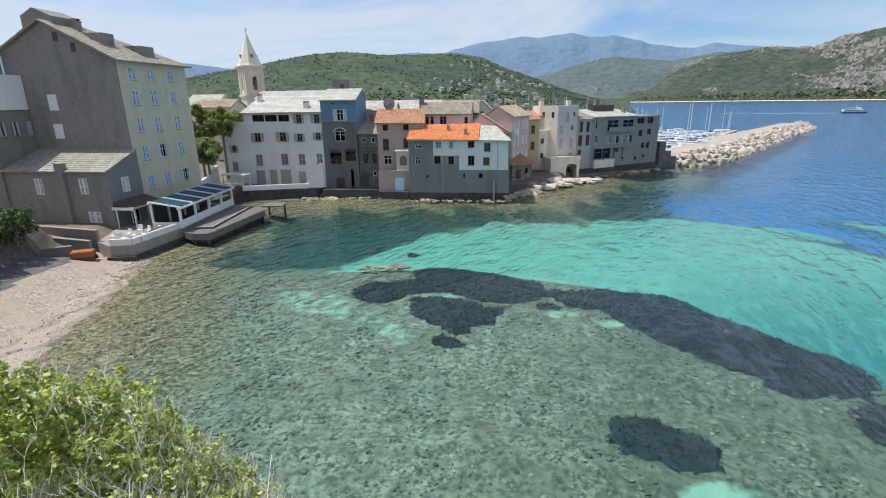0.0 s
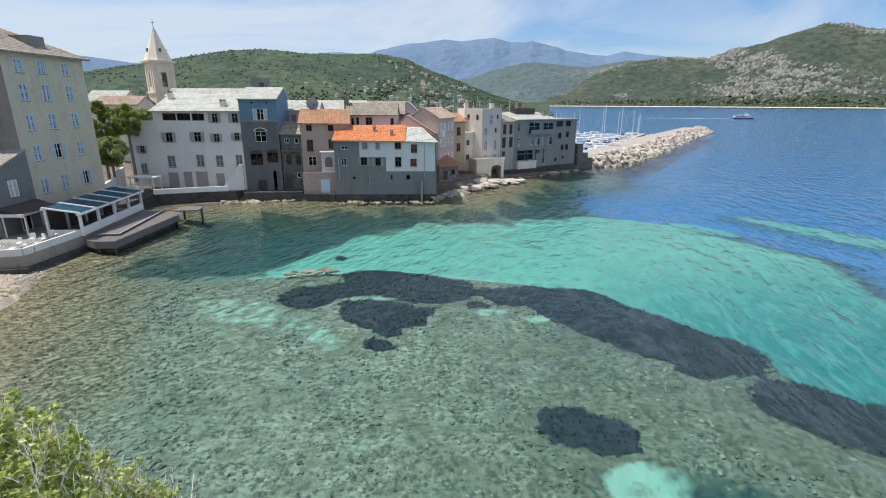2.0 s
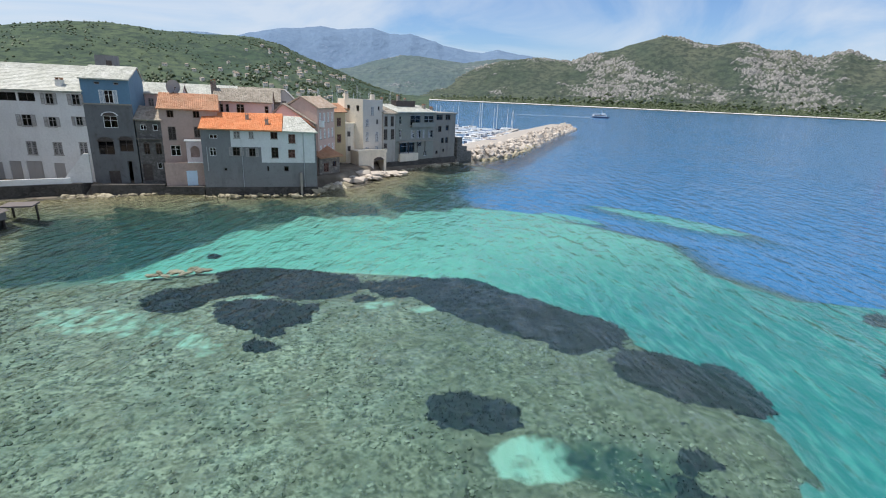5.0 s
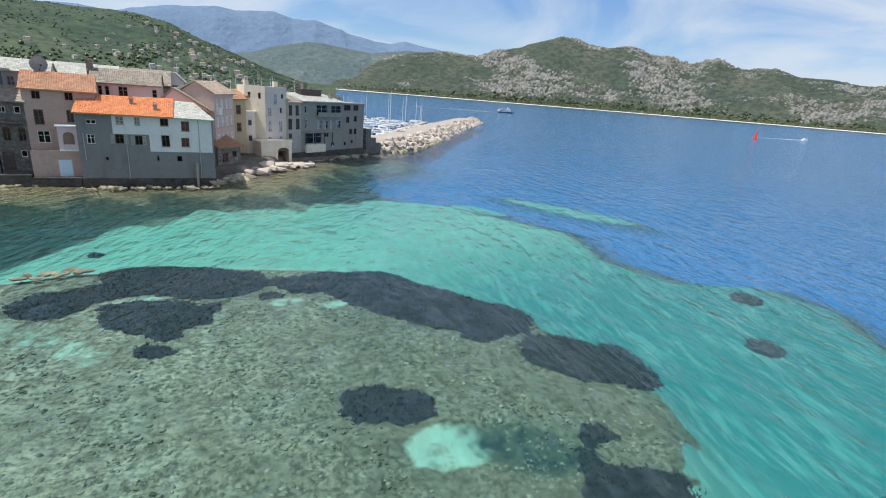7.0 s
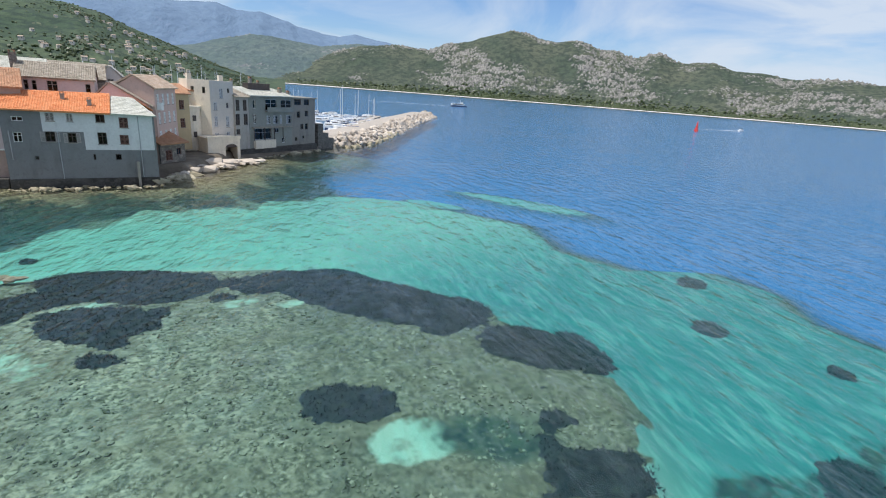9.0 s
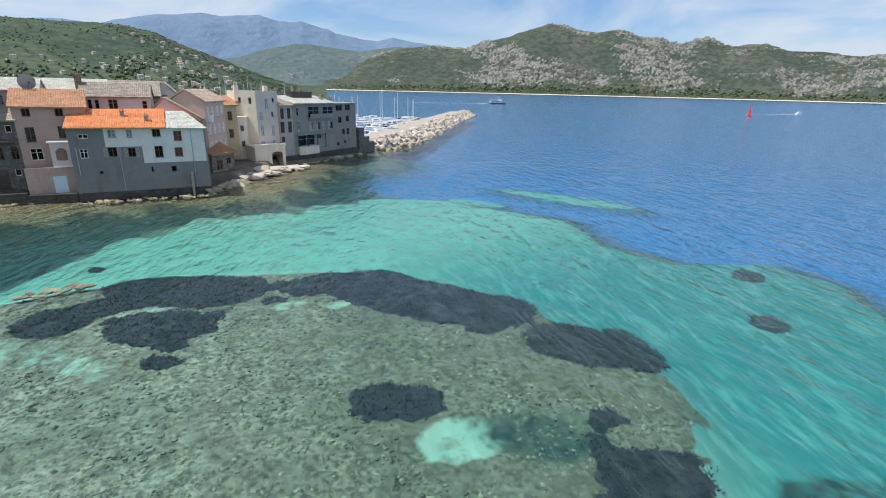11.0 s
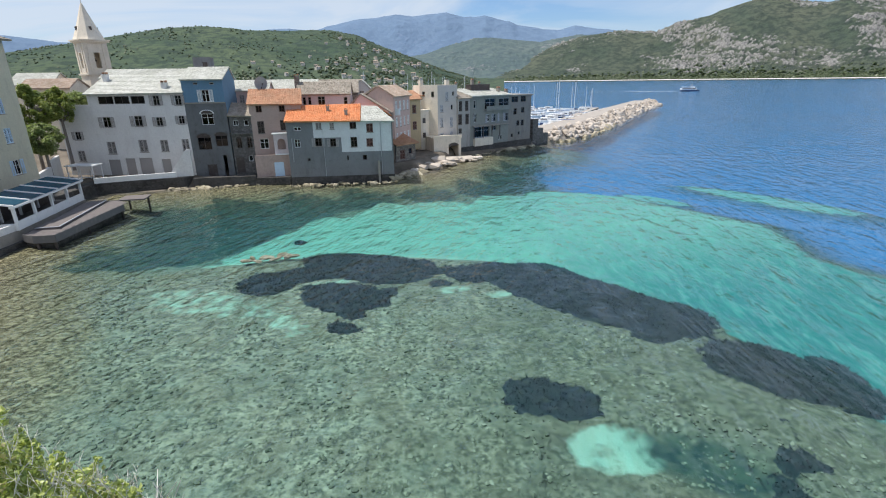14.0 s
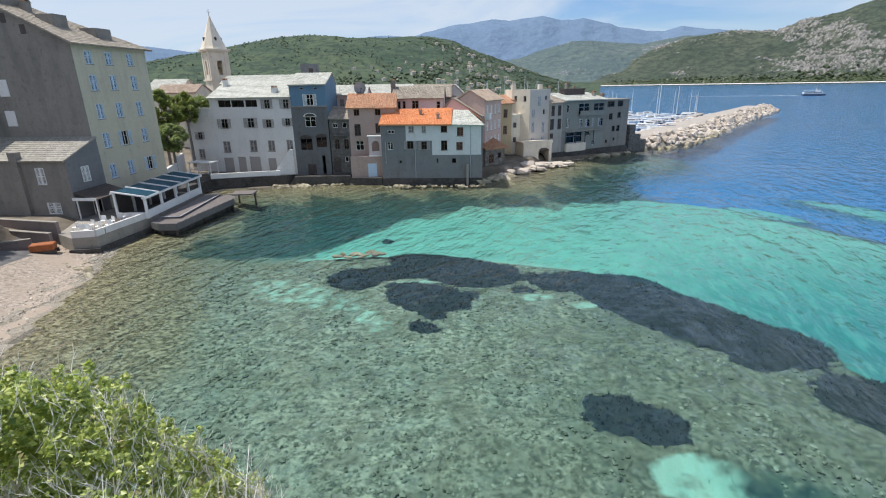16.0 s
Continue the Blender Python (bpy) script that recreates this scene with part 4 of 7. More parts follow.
# ---- the town ----
def white_house():
    h = thing("house", "off-white rendered quayside house with stone slate roof and grey shutters", "house", frame_at((-35.6, 80.6), (-18.3, 76.4)))
    band = [(7.1, 11.8, 2.1, 1.0), (9.3, 11.8, 2.1, 1.0), (11.5, 11.8, 1.9, 1.0)]
    opened = [(14.0, 11.7, 0.9, 1.3), (17.0, 11.7, 0.9, 1.3), (6.6, 8.9, 1.1, 1.4), (11.0, 9.0, 1.1, 1.4), (13.9, 8.9, 0.9, 1.2), (17.0, 9.1, 0.8, 1.1), (2.1, 7.1, 0.8, 1.1)]
    shut = [(6.5, 5.4, 1.2, 1.7), (11.0, 5.6, 1.2, 1.7), (14.0, 5.6, 1.1, 1.6), (17.0, 5.7, 1.0, 1.6), (2.0, 4.3, 1.0, 1.5)]
    doors = [(6.4, 2.6, 1.7, 2.3), (8.7, 2.7, 1.4, 2.4), (10.9, 2.7, 1.9, 2.5), (13.8, 2.6, 1.3, 2.3)]
    part("front_wall", holed_wall(0, 4.6, 0.8, 11.1, 0.35, [w for w in opened + shut if w[0] < 4]), M_WHITEWALL, h)
    part("front_wall", holed_wall(4.6, 17.8, 0.8, 12.5, 0.35, band + doors + [w for w in opened + shut if w[0] > 4]), M_WHITEWALL, h)
    for a, b, z in ((0, 0.35, 11.1), (17.45, 17.8, 12.5)):
        part("side_wall", boxed(a, b, 0.35, 8.0, 0.8, z), M_WHITEWALL, h)
    part("side_wall", boxed(4.6, 4.95, 0.35, 7.65, 11.1, 12.5), M_WHITEWALL, h)
    part("back_wall", boxed(0.35, 17.45, 7.65, 8.0, 0.8, 11.1), M_WHITEWALL, h)
    part("terrace_floor", boxed(0.35, 4.6, 0.35, 7.65, 10.5, 10.7), M_CONCRETE, h)
    part("attic_floor", boxed(4.95, 17.45, 0.35, 7.65, 10.5, 10.7), M_DARKWOOD, h)
    slope(h, "roof", M_SLATE, (4.3, -0.35, 12.5), (17.95, -0.35, 12.55), (17.95, 5.2, 14.75), (4.6, 5.2, 15.0), 0.14, 0.02, 0.5, 0.42)
    gable_wall(h, "gable", [(0, 12.5), (5.2, 14.9), (8, 12.5)], 4.6, 4.95, "y", M_WHITEWALL)
    gable_wall(h, "gable", [(0, 12.5), (5.2, 14.7), (8, 12.5)], 17.45, 17.8, "y", M_WHITEWALL)
    slope(h, "rear_roof", M_SLATE, (17.95, 8.3, 12.5), (4.3, 8.3, 12.5), (4.6, 5.25, 15.0), (17.95, 5.25, 14.75), 0.12, 0.02, 0.5, 0.42)
    for w in band:
        window(h, *w, "frame", M_DARKWOOD, None)
    for w in opened:
        window(h, *w, "open", M_GREYWOOD, M_GREYWOOD)
    for w in shut:
        window(h, *w, "closed", M_GREYWOOD, M_GREYWOOD)
    for w in doors:
        window(h, *w, "door", None, M_GREYWOOD)
    chimney(h, 14.9, 1.2, 12.6, 13.9, 0.7, M_WHITEWALL)
    chimney(h, 5.6, 3.4, 13.6, 15.1, 0.6, M_WHITEWALL)
    part("parapet", boxed(0, 4.6, -0.06, 0.2, 11.1, 11.25), M_WHITEWALL, h)


M_DAMP = plaster("damp_dark_render", (0.17, 0.175, 0.18), (0.09, 0.085, 0.08), 0.75, 0.6)


def blue_house():
    h = thing("house", "tall narrow house, slate-blue above and bare grey stone below", "house", frame_at((-18.3, 76.4), (-13.1, 76.0)))
    up = [(1.8, 13.8, 0.6, 0.3), (3.9, 13.8, 0.6, 0.3), (2.9, 12.2, 1.0, 1.6)]
    low = [(2.7, 9.1, 1.6, 1.5), (1.8, 5.8, 1.8, 1.7), (4.1, 6.1, 1.6, 1.5), (2.3, 2.0, 1.3, 1.7), (4.2, 2.6, 0.5, 3.0)]
    part("lower_wall", holed_wall(0.0, 5.3, 0.6, 11.3, 0.4, low), M_DAMP, h)
    part("upper_wall", holed_wall(0.0, 5.3, 11.3, 14.2, 0.35, up), M_BLUEWALL, h)
    for a in (0.0, 4.95):
        part("side_wall", boxed(a, a + 0.35, 0.4, 7, 0.6, 14.2), M_BLUEWALL, h)
    part("back_wall", boxed(0.35, 4.95, 6.65, 7, 0.6, 14.2), M_GREY, h)
    part("attic_floor", boxed(0.35, 4.95, 0.4, 6.65, 10.9, 11.1), M_DARKWOOD, h)
    slope(h, "roof", M_SLATE, (-0.1, -0.3, 14.2), (5.45, -0.3, 14.2), (5.45, 4.6, 15.9), (-0.1, 4.6, 15.9), 0.14, 0.02, 0.5, 0.42)
    slope(h, "rear_roof", M_SLATE, (5.45, 7.2, 14.2), (-0.1, 7.2, 14.2), (-0.1, 4.65, 15.9), (5.45, 4.65, 15.9), 0.12, 0.02, 0.5, 0.42)
    gable_wall(h, "gable", [(0, 14.2), (4.6, 15.9), (7, 14.2)], 4.95, 5.3, "y", M_BLUEWALL)
    gable_wall(h, "gable", [(0, 14.2), (4.6, 15.9), (7, 14.2)], 0.0, 0.35, "y", M_BLUEWALL)
    for w in up[:2]:
        window(h, *w, "frame", M_GREYWOOD, None, False)
    window(h, *up[2], "open", M_WHITE, M_WHITE)
    window(h, *low[0], "frame", M_WHITE, None)
    for w in low[1:3]:
        window(h, w[0], w[1], w[2], w[3], "frame", M_DARKWOOD, None)
        arch_head(h, w[0], w[1] + w[3] / 2, w[2] / 2, M_DARKSTONE)
    window(h, *low[3], "door", None, M_DARKWOOD)
    arch_head(h, low[0][0], 9.85, 0.8, M_WHITE)
    part("string_course", boxed(-0.02, 5.32, -0.12, 0.0, 11.2, 11.36), M_CONCRETE, h)


def arch_head(house, u, z, r, mat):
    """A half-round hood of stone over an opening."""
    bm = bmesh.new()
    n = 9
    for k in range(n):
        a0, a1 = math.pi * k / n, math.pi * (k + 1) / n
        pts = [(u + rr * math.cos(a), z + rr * math.sin(a) * 0.55) for rr, a in ((r, a0), (r + 0.16, a0), (r + 0.16, a1), (r, a1))]
        f = [bm.verts.new((p, -0.07, q)) for p, q in pts]
        b = [bm.verts.new((p, 0.0, q)) for p, q in pts]
        bm.faces.new(f[::-1])
        for i in range(4):
            bm.faces.new((f[i], f[(i + 1) % 4], b[(i + 1) % 4], b[i]))
    part("arch", bm, mat, house)
    bm = bmesh.new()
    ring = [(u + r * math.cos(math.pi * k / n), z + r * math.sin(math.pi * k / n) * 0.55) for k in range(n + 1)]
    f, b = [[bm.verts.new((p, d, q)) for p, q in ring] for d in (-0.02, -0.002)]
    bm.faces.new(f)
    bm.faces.new(b[::-1])
    for i in range(n + 1):
        bm.faces.new((f[i], b[i], b[(i + 1) % (n + 1)], f[(i + 1) % (n + 1)]))
    bmesh.ops.recalc_face_normals(bm, faces=bm.faces)
    part("fanlight", bm, M_DARKWOOD, house)


def dark_small_house():
    h = thing("house", "small dark rubble-stone house squeezed between taller neighbours", "house", frame_at((-13.1, 76.0), (-10.0, 75.8)))
    ws = [(1.1, 8.5, 0.7, 0.7), (2.5, 8.5, 0.6, 0.8), (1.2, 5.7, 0.7, 1.4), (2.6, 5.7, 0.7, 1.4), (1.0, 2.6, 1.1, 2.2), (2.5, 3.5, 0.6, 0.8)]
    shell(h, 0.25, 3.2, 6, 0.6, 9.4, M_DARKSTONE, ws)
    slope(h, "roof", M_BROWNSLATE, (0.1, -0.25, 9.4), (3.35, -0.25, 9.3), (3.35, 3.6, 10.9), (0.1, 3.6, 11.0), 0.14, 0.03, 0.4, 0.4)
    gable_wall(h, "gable", [(0, 9.4), (3.6, 10.9), (6, 9.4)], 2.85, 3.2, "y", M_DARKSTONE)
    for w in ws[:2] + ws[5:]:
        window(h, *w, "frame", M_WHITE, None)
    for w in ws[2:4]:
        window(h, *w, "frame", M_DARKWOOD, None)
        arch_head(h, w[0], w[1] + w[3] / 2, w[2] / 2, M_STONE)
    window(h, *ws[4], "door", None, M_DARKWOOD)
    part("ledge", boxed(0.25, 3.2, -0.5, 0, 7.0, 7.15), M_DARKSTONE, h)


def pink_house():
    h = thing("house", "faded pink-grey house with an orange clay tile roof and arched loggia", "house", frame_at((-10.0, 75.8), (-1.5, 76.0)))
    ws = [(1.3, 10.3, 0.8, 0.9), (4.4, 10.3, 0.8, 0.9), (1.3, 7.8, 0.9, 1.7), (4.3, 8.0, 0.7, 1.4), (1.5, 5.5, 1.2, 1.4)]
    shell(h, 0.0, 7.0, 7, 0.6, 10.9, M_PINK, ws)
    slope(h, "roof", M_OLDTILE, (-0.25, -0.4, 10.85), (7.25, -0.4, 10.75), (7.25, 4.4, 12.75), (-0.2, 4.4, 12.8), 0.14, 0.06)
    slope(h, "rear_roof", M_OLDTILE, (7.25, 7.4, 10.9), (-0.2, 7.4, 10.9), (-0.2, 4.45, 12.8), (7.25, 4.45, 12.75), 0.14, 0.06)
    for a in (0.0, 6.65):
        gable_wall(h, "gable", [(0, 10.9), (4.4, 12.75), (7, 10.9)], a, a + 0.35, "y", M_PINK)
    for w in ws[:2]:
        window(h, *w, "frame", M_BROWN, None)
    for w in ws[2:4]:
        window(h, *w, "closed", M_DARKWOOD, M_DARKWOOD)
    window(h, *ws[4], "frame", M_WHITE, None)
    # loggia with an arch, and the pink yard wall below it
    bm = holed_wall(2.9, 5.0, 4.2, 6.9, 0.25, [(3.9, 5.55, 1.1, 1.5)])
    bmesh.ops.translate(bm, vec=(0, -1.6, 0), verts=bm.verts)
    part("loggia", bm, M_PALEPINK, h)
    bm = bmesh.new()
    for k in range(10):
        a0, a1 = math.pi * k / 10, math.pi * (k + 1) / 10
        p0, p1 = (3.9 + 0.55 * math.cos(a0), 5.75 + 0.55 * math.sin(a0)), (3.9 + 0.55 * math.cos(a1), 5.75 + 0.55 * math.sin(a1))
        q = [bm.verts.new((x, d, z)) for d in (-1.598, -1.37) for x, z in (p0, p1, (p1[0], 6.31), (p0[0], 6.31))]
        for i in ((0, 1, 2, 3), (7, 6, 5, 4), (0, 4, 5, 1), (2, 6, 7, 3)):
            bm.faces.new([q[j] for j in i])
    part("arch", bm, M_PALEPINK, h)
    part("loggia_roof", boxed(2.7, 5.0, -1.75, 0.0, 6.9, 7.05), M_WHITE, h)
    part("balcony", boxed(2.9, 5.0, -1.75, -0.001, 4.05, 4.2), M_WHITE, h)
    part("yard_wall", boxed(0.1, 5.0, -1.5, -1.25, 0.4, 4.05), M_PINK, h)
    part("blue_door", boxed(2.6, 3.9, -1.56, -1.5, 0.9, 3.0), M_PALEBLUE, h, "pale blue painted boat door")


def satellite_dish():
    h = thing("satellite_dish", "grey satellite dish on a pole above the clay roof", "satellite dish", pose(-8.6, 80.6, 12.7, 0, 0, 25))
    bm = bmesh.new()
    tube(bm, (0, 0, -0.3), (0, 0, 0.9), 0.05, 0.05, 6)
    part("pole", bm, M_METAL, h)
    bm = bmesh.new()
    rings = [[bm.verts.new((r * math.cos(math.pi * k / 8), -0.35 * (r / 0.9) ** 2, 1.0 + r * math.sin(math.pi * k / 8))) for k in range(16)] for r in (0.05, 0.4, 0.7, 0.95)]
    bm.faces.new(rings[0])
    for a, b in zip(rings, rings[1:]):
        for k in range(16):
            bm.faces.new((a[k], a[(k + 1) % 16], b[(k + 1) % 16], b[k]))
    bmesh.ops.solidify(bm, geom=bm.faces[:], thickness=0.03)
    d = part("dish", bm, M_METAL, h)
    bm = bmesh.new()
    bar(bm, (0, -0.3, 0.2), (0, -1.0, 0.9), 0.04)
    box(bm, -0.08, 0.08, -1.12, -0.95, 0.84, 1.0)
    part("feed_arm", bm, M_DARKWOOD, d)


# black from waves on the plinths; on quay and under deck, painted shade
M_BLACKSTONE = rubble("wave_and_shade_black_stone", (0.06, 0.055, 0.05))


def orange_house():
    h = thing("house", "grey and white patched waterside house with bright orange tile roof", "house", frame_at((-5.1, 72.8), (9.8, 71.2)))
    ws = [(1.5, 7.7, 1.0, 0.5), (4.4, 8.0, 0.8, 0.9), (6.2, 8.0, 0.6, 0.9), (9.1, 8.0, 0.9, 0.9), (11.4, 7.6, 0.9, 1.2), (1.3, 5.7, 0.8, 1.1), (4.2, 5.8, 0.9, 1.1), (6.2, 5.7, 0.8, 1.1), (9.1, 5.7, 0.9, 1.4), (11.3, 5.6, 0.9, 1.1), (2.7, 3.4, 0.35, 0.4), (8.1, 3.5, 0.25, 0.7), (10.5, 3.5, 0.6, 0.7)]
    shell(h, 0.0, 14.6, 7.0, -0.4, 8.6, M_GREYBLUE, ws)
    # white-painted fields of render, a little proud of the grey
    for u0, u1, z0, z1 in ((3.6, 7.35, 6.4, 8.6), (7.35, 14.4, 4.35, 8.6)):
        bm = holed_wall(u0, u1, z0, z1, 0.03, [w for w in ws if u0 < w[0] < u1 and w[1] > z0])
        bmesh.ops.translate(bm, vec=(0, -0.032, 0), verts=bm.verts)
        part("white_render", bm, M_WHITEFIELD, h)
    slope(h, "roof", M_TILE, (-0.2, -0.45, 8.62), (10.2, -0.45, 8.5), (10.2, 4.6, 10.55), (-0.2, 4.6, 10.45), 0.14, 0.06)
    slope(h, "pale_roof", M_SLATE, (10.25, -0.45, 8.5), (14.9, -0.45, 8.4), (12.6, 4.6, 10.2), (10.25, 4.6, 10.3), 0.12, 0.03, 0.5, 0.4)
    slope(h, "rear_roof", M_TILE, (14.8, 7.3, 8.6), (-0.2, 7.3, 8.6), (-0.2, 4.65, 10.45), (12.6, 4.65, 10.2), 0.14, 0.06)
    gable_wall(h, "gable", [(0, 8.6), (4.6, 10.5), (7, 8.6)], 0, 0.35, "y", M_GREYBLUE)
    gable_wall(h, "gable", [(0, 8.3), (4.6, 8.6), (7, 8.3)], 14.25, 14.6, "y", M_GREYBLUE)
    for w in (ws[0], ws[5]):
        window(h, *w, "frame", M_WHITE, None)
    for w in (ws[1], ws[2], ws[4], ws[9]):
        window(h, *w, "closed", M_BROWN if w[0] > 8 else M_DARKWOOD, M_BROWN if w[0] > 8 else M_GREYWOOD)
    for w in (ws[3], ws[6], ws[7], ws[8]):
        window(h, *w, "open", M_DARKWOOD, M_GREYWOOD if w[0] < 8 else None)
    for w in ws[10:]:
        window(h, *w, "frame", M_DARKWOOD, None)
    part("plinth", boxed(-0.05, 14.65, -0.12, -0.034, -0.6, 1.0), M_BLACKSTONE, h, "black wave-wetted plinth")
    part("buttress", boxed(12.3, 12.6, -0.5, 0, -0.4, 3.0), M_CONCRETE, h)
    for u, z in ((5.6, 9.6), (8.2, 9.1)):
        chimney(h, u, (z - 8.6) / 0.39, z - 0.2, z + 0.8, 0.4)
    for u in (0.6, 4.9, 12.9):
        bm = bmesh.new()
        tube(bm, (u, -0.08, 1.0 if u > 1 else 3.2), (u, -0.08, 8.4 if u > 6 else 6.4), 0.05, 0.05, 6)
        part("drain_pipe", bm, M_METAL, h)


M_WHITEFIELD = plaster("patched_white_paint", (0.68, 0.68, 0.68), (0.34, 0.34, 0.35), 0.3)


def yellow_house():
    h = thing("house", "tall pale yellow house with grey gable and pale blue shutters", "house", frame_at((-34.55, 56.1), (-33.0, 66.29)))
    cols, rows = (1.6, 4.5, 7.9), (17.35, 14.8, 11.85, 8.75, 5.35)
    ws = [(c, z, 1.0, 1.6 if z < 16 else 1.3) for z in rows for c in cols]
    part("front_wall", holed_wall(-0.4, 10.8, 0.8, 18.6, 0.45, ws), M_YELLOW, h)
    ends = [(0.004, 0.8), (13.9, 0.8), (13.9, 19.7), (8.1, 22.6), (0.004, 18.6)]
    gable_wall(h, "gable_wall", ends, -0.46, 0.05, "y", M_GREY)
    part("end_wall", boxed(10.35, 10.79, 0.45, 13.9, 0.8, 18.6), M_YELLOW, h)
    part("rear_wall", boxed(0.05, 10.35, 13.45, 13.9, 0.8, 19.6), M_GREY, h)
    part("attic_floor", boxed(0.05, 10.35, 0.45, 13.45, 18.2, 18.4), M_DARKWOOD, h)
    slope(h, "roof", M_BROWNSLATE, (-0.9, -0.6, 18.45), (11.4, -0.6, 18.45), (4.6, 8.1, 22.6), (-0.8, 8.1, 22.7), 0.16, 0.04, 0.45, 0.45)
    slope(h, "rear_roof", M_BROWNSLATE, (11.4, 14.5, 19.4), (-0.9, 14.5, 19.4), (-0.8, 8.15, 22.7), (4.6, 8.15, 22.6), 0.16, 0.04, 0.45, 0.45)
    slope(h, "hip_roof", M_BROWNSLATE, (11.4, -0.6, 18.45), (11.4, 14.5, 19.4), (4.65, 8.2, 22.6), (4.65, 8.05, 22.6), 0.16, 0.04, 0.45, 0.45)
    for i, w in enumerate(ws):
        window(h, *w, "open" if i in (10, 14) else "closed", M_WHITE, M_PALEBLUE)
    # white-shuttered openings and attic slots on the gable
    for y, z, a, b in ((8.65, 14.4, 1.1, 1.7), (8.7, 11.3, 1.1, 1.6)):
        bm = bmesh.new()
        box(bm, -0.53, -0.46, y - a / 2, y + a / 2, z - b / 2, z + b / 2)
        for k in range(8):
            box(bm, -0.55, -0.531, y - a * 0.42, y + a * 0.42, z - b * 0.42 + k * b * 0.105, z - b * 0.42 + k * b * 0.105 + 0.08)
        part("shutter", bm, M_WHITE, h, "white-painted closed shutter on the gable")
    for y, z in ((6.6, 21.1), (4.7, 20.0)):
        part("attic_slot", boxed(-0.49, -0.46, y - 0.3, y + 0.3, z - 0.45, z + 0.45), M_DARKWOOD, h)
    # dormers and stacks
    for u, y, a, b in ((2.6, 3.4, 1.8, 1.0), (6.2, 1.6, 2.2, 0.8)):
        z = 18.5 + y * 0.49
        part("dormer", boxed(u - a / 2, u + a / 2, y - 0.4, y + 1.6, z, z + 0.5 + b), M_GREY, h)
    gable_wall(h, "roof_cabin", [(7.4, 22.0), (11.2, 21.0), (11.2, 23.4), (9.6, 24.2), (7.4, 23.3)], 0.4, 4.2, "y", M_GREY)
    chimney(h, 2.6, 6.6, 21.5, 22.9, 0.7, M_GREY)


def shed_house():
    h = thing("house", "low grey cement house with slate lean-to roof below tall gable", "house", pose(-34.55, 56.1, 0, 0, 0, 81.4) @ pose(-5.05, 12.6, 0, 0, 0, -90))
    # x along its front from the far end towards the sea, y back to the tall gable
    ws = [(4.6, 5.8, 1.0, 1.7), (10.0, 5.9, 1.0, 1.7), (10.6, 2.6, 1.5, 1.2)]
    shell(h, 0.0, 13.0, 4.65, 0.8, 7.4, M_GREY, ws)
    gable_wall(h, "gable", [(0, 7.4), (4.65, 9.2), (4.65, 7.4)], 12.65, 13.0, "y", M_GREYBLUE)
    part("side_render", boxed(13.0, 13.02, 0.0, 4.65, 0.8, 7.38), M_GREYBLUE, h)
    slope(h, "roof", M_SHEDSLATE, (-0.1, -0.3, 7.35), (13.15, -0.3, 7.35), (13.15, 4.64, 9.25), (-0.1, 4.64, 9.25), 0.12, 0.03, 0.45, 0.42)
    window(h, *ws[0], "closed", M_WHITE, M_WHITE)
    window(h, *ws[1], "closed", M_WHITE, M_WHITE)
    window(h, *ws[2], "closed", M_WHITE, M_WHITE)
    bm = bmesh.new()
    box(bm, 7.4, 8.1, -0.35, 0.0, 1.0, 7.4)
    box(bm, 7.35, 8.15, -0.4, 0.3, 7.4, 8.3)
    part("chimney", bm, M_GREY, h)
    bm = bmesh.new()
    leaf_shutter(bm, 0, 0.5, 5.0, 6.6, 0)
    leaf_shutter(bm, 0.52, 1.02, 5.0, 6.6, 0)
    bmesh.ops.rotate(bm, cent=(0, 0, 0), matrix=Matrix.Rotation(radians(90), 3, "Z"), verts=bm.verts)
    bmesh.ops.translate(bm, vec=(13.03, 1.7, 0), verts=bm.verts)
    part("shutter", bm, M_WHITE, h)
    bm = bmesh.new()
    for a, b, c, d in ((2.2, 2.3, 1.5, 3.9), (3.3, 3.4, 1.5, 3.9), (2.3, 3.3, 3.8, 3.9), (2.75, 2.85, 1.5, 3.8)):
        box(bm, 13.022, 13.1, a, b, c, d)
    dr = part("door", bm, M_WHITE, h, "white-framed terrace door")
    part("pane", boxed(13.022, 13.05, 2.3, 3.3, 1.6, 3.8), M_BLUEGLASS, dr)


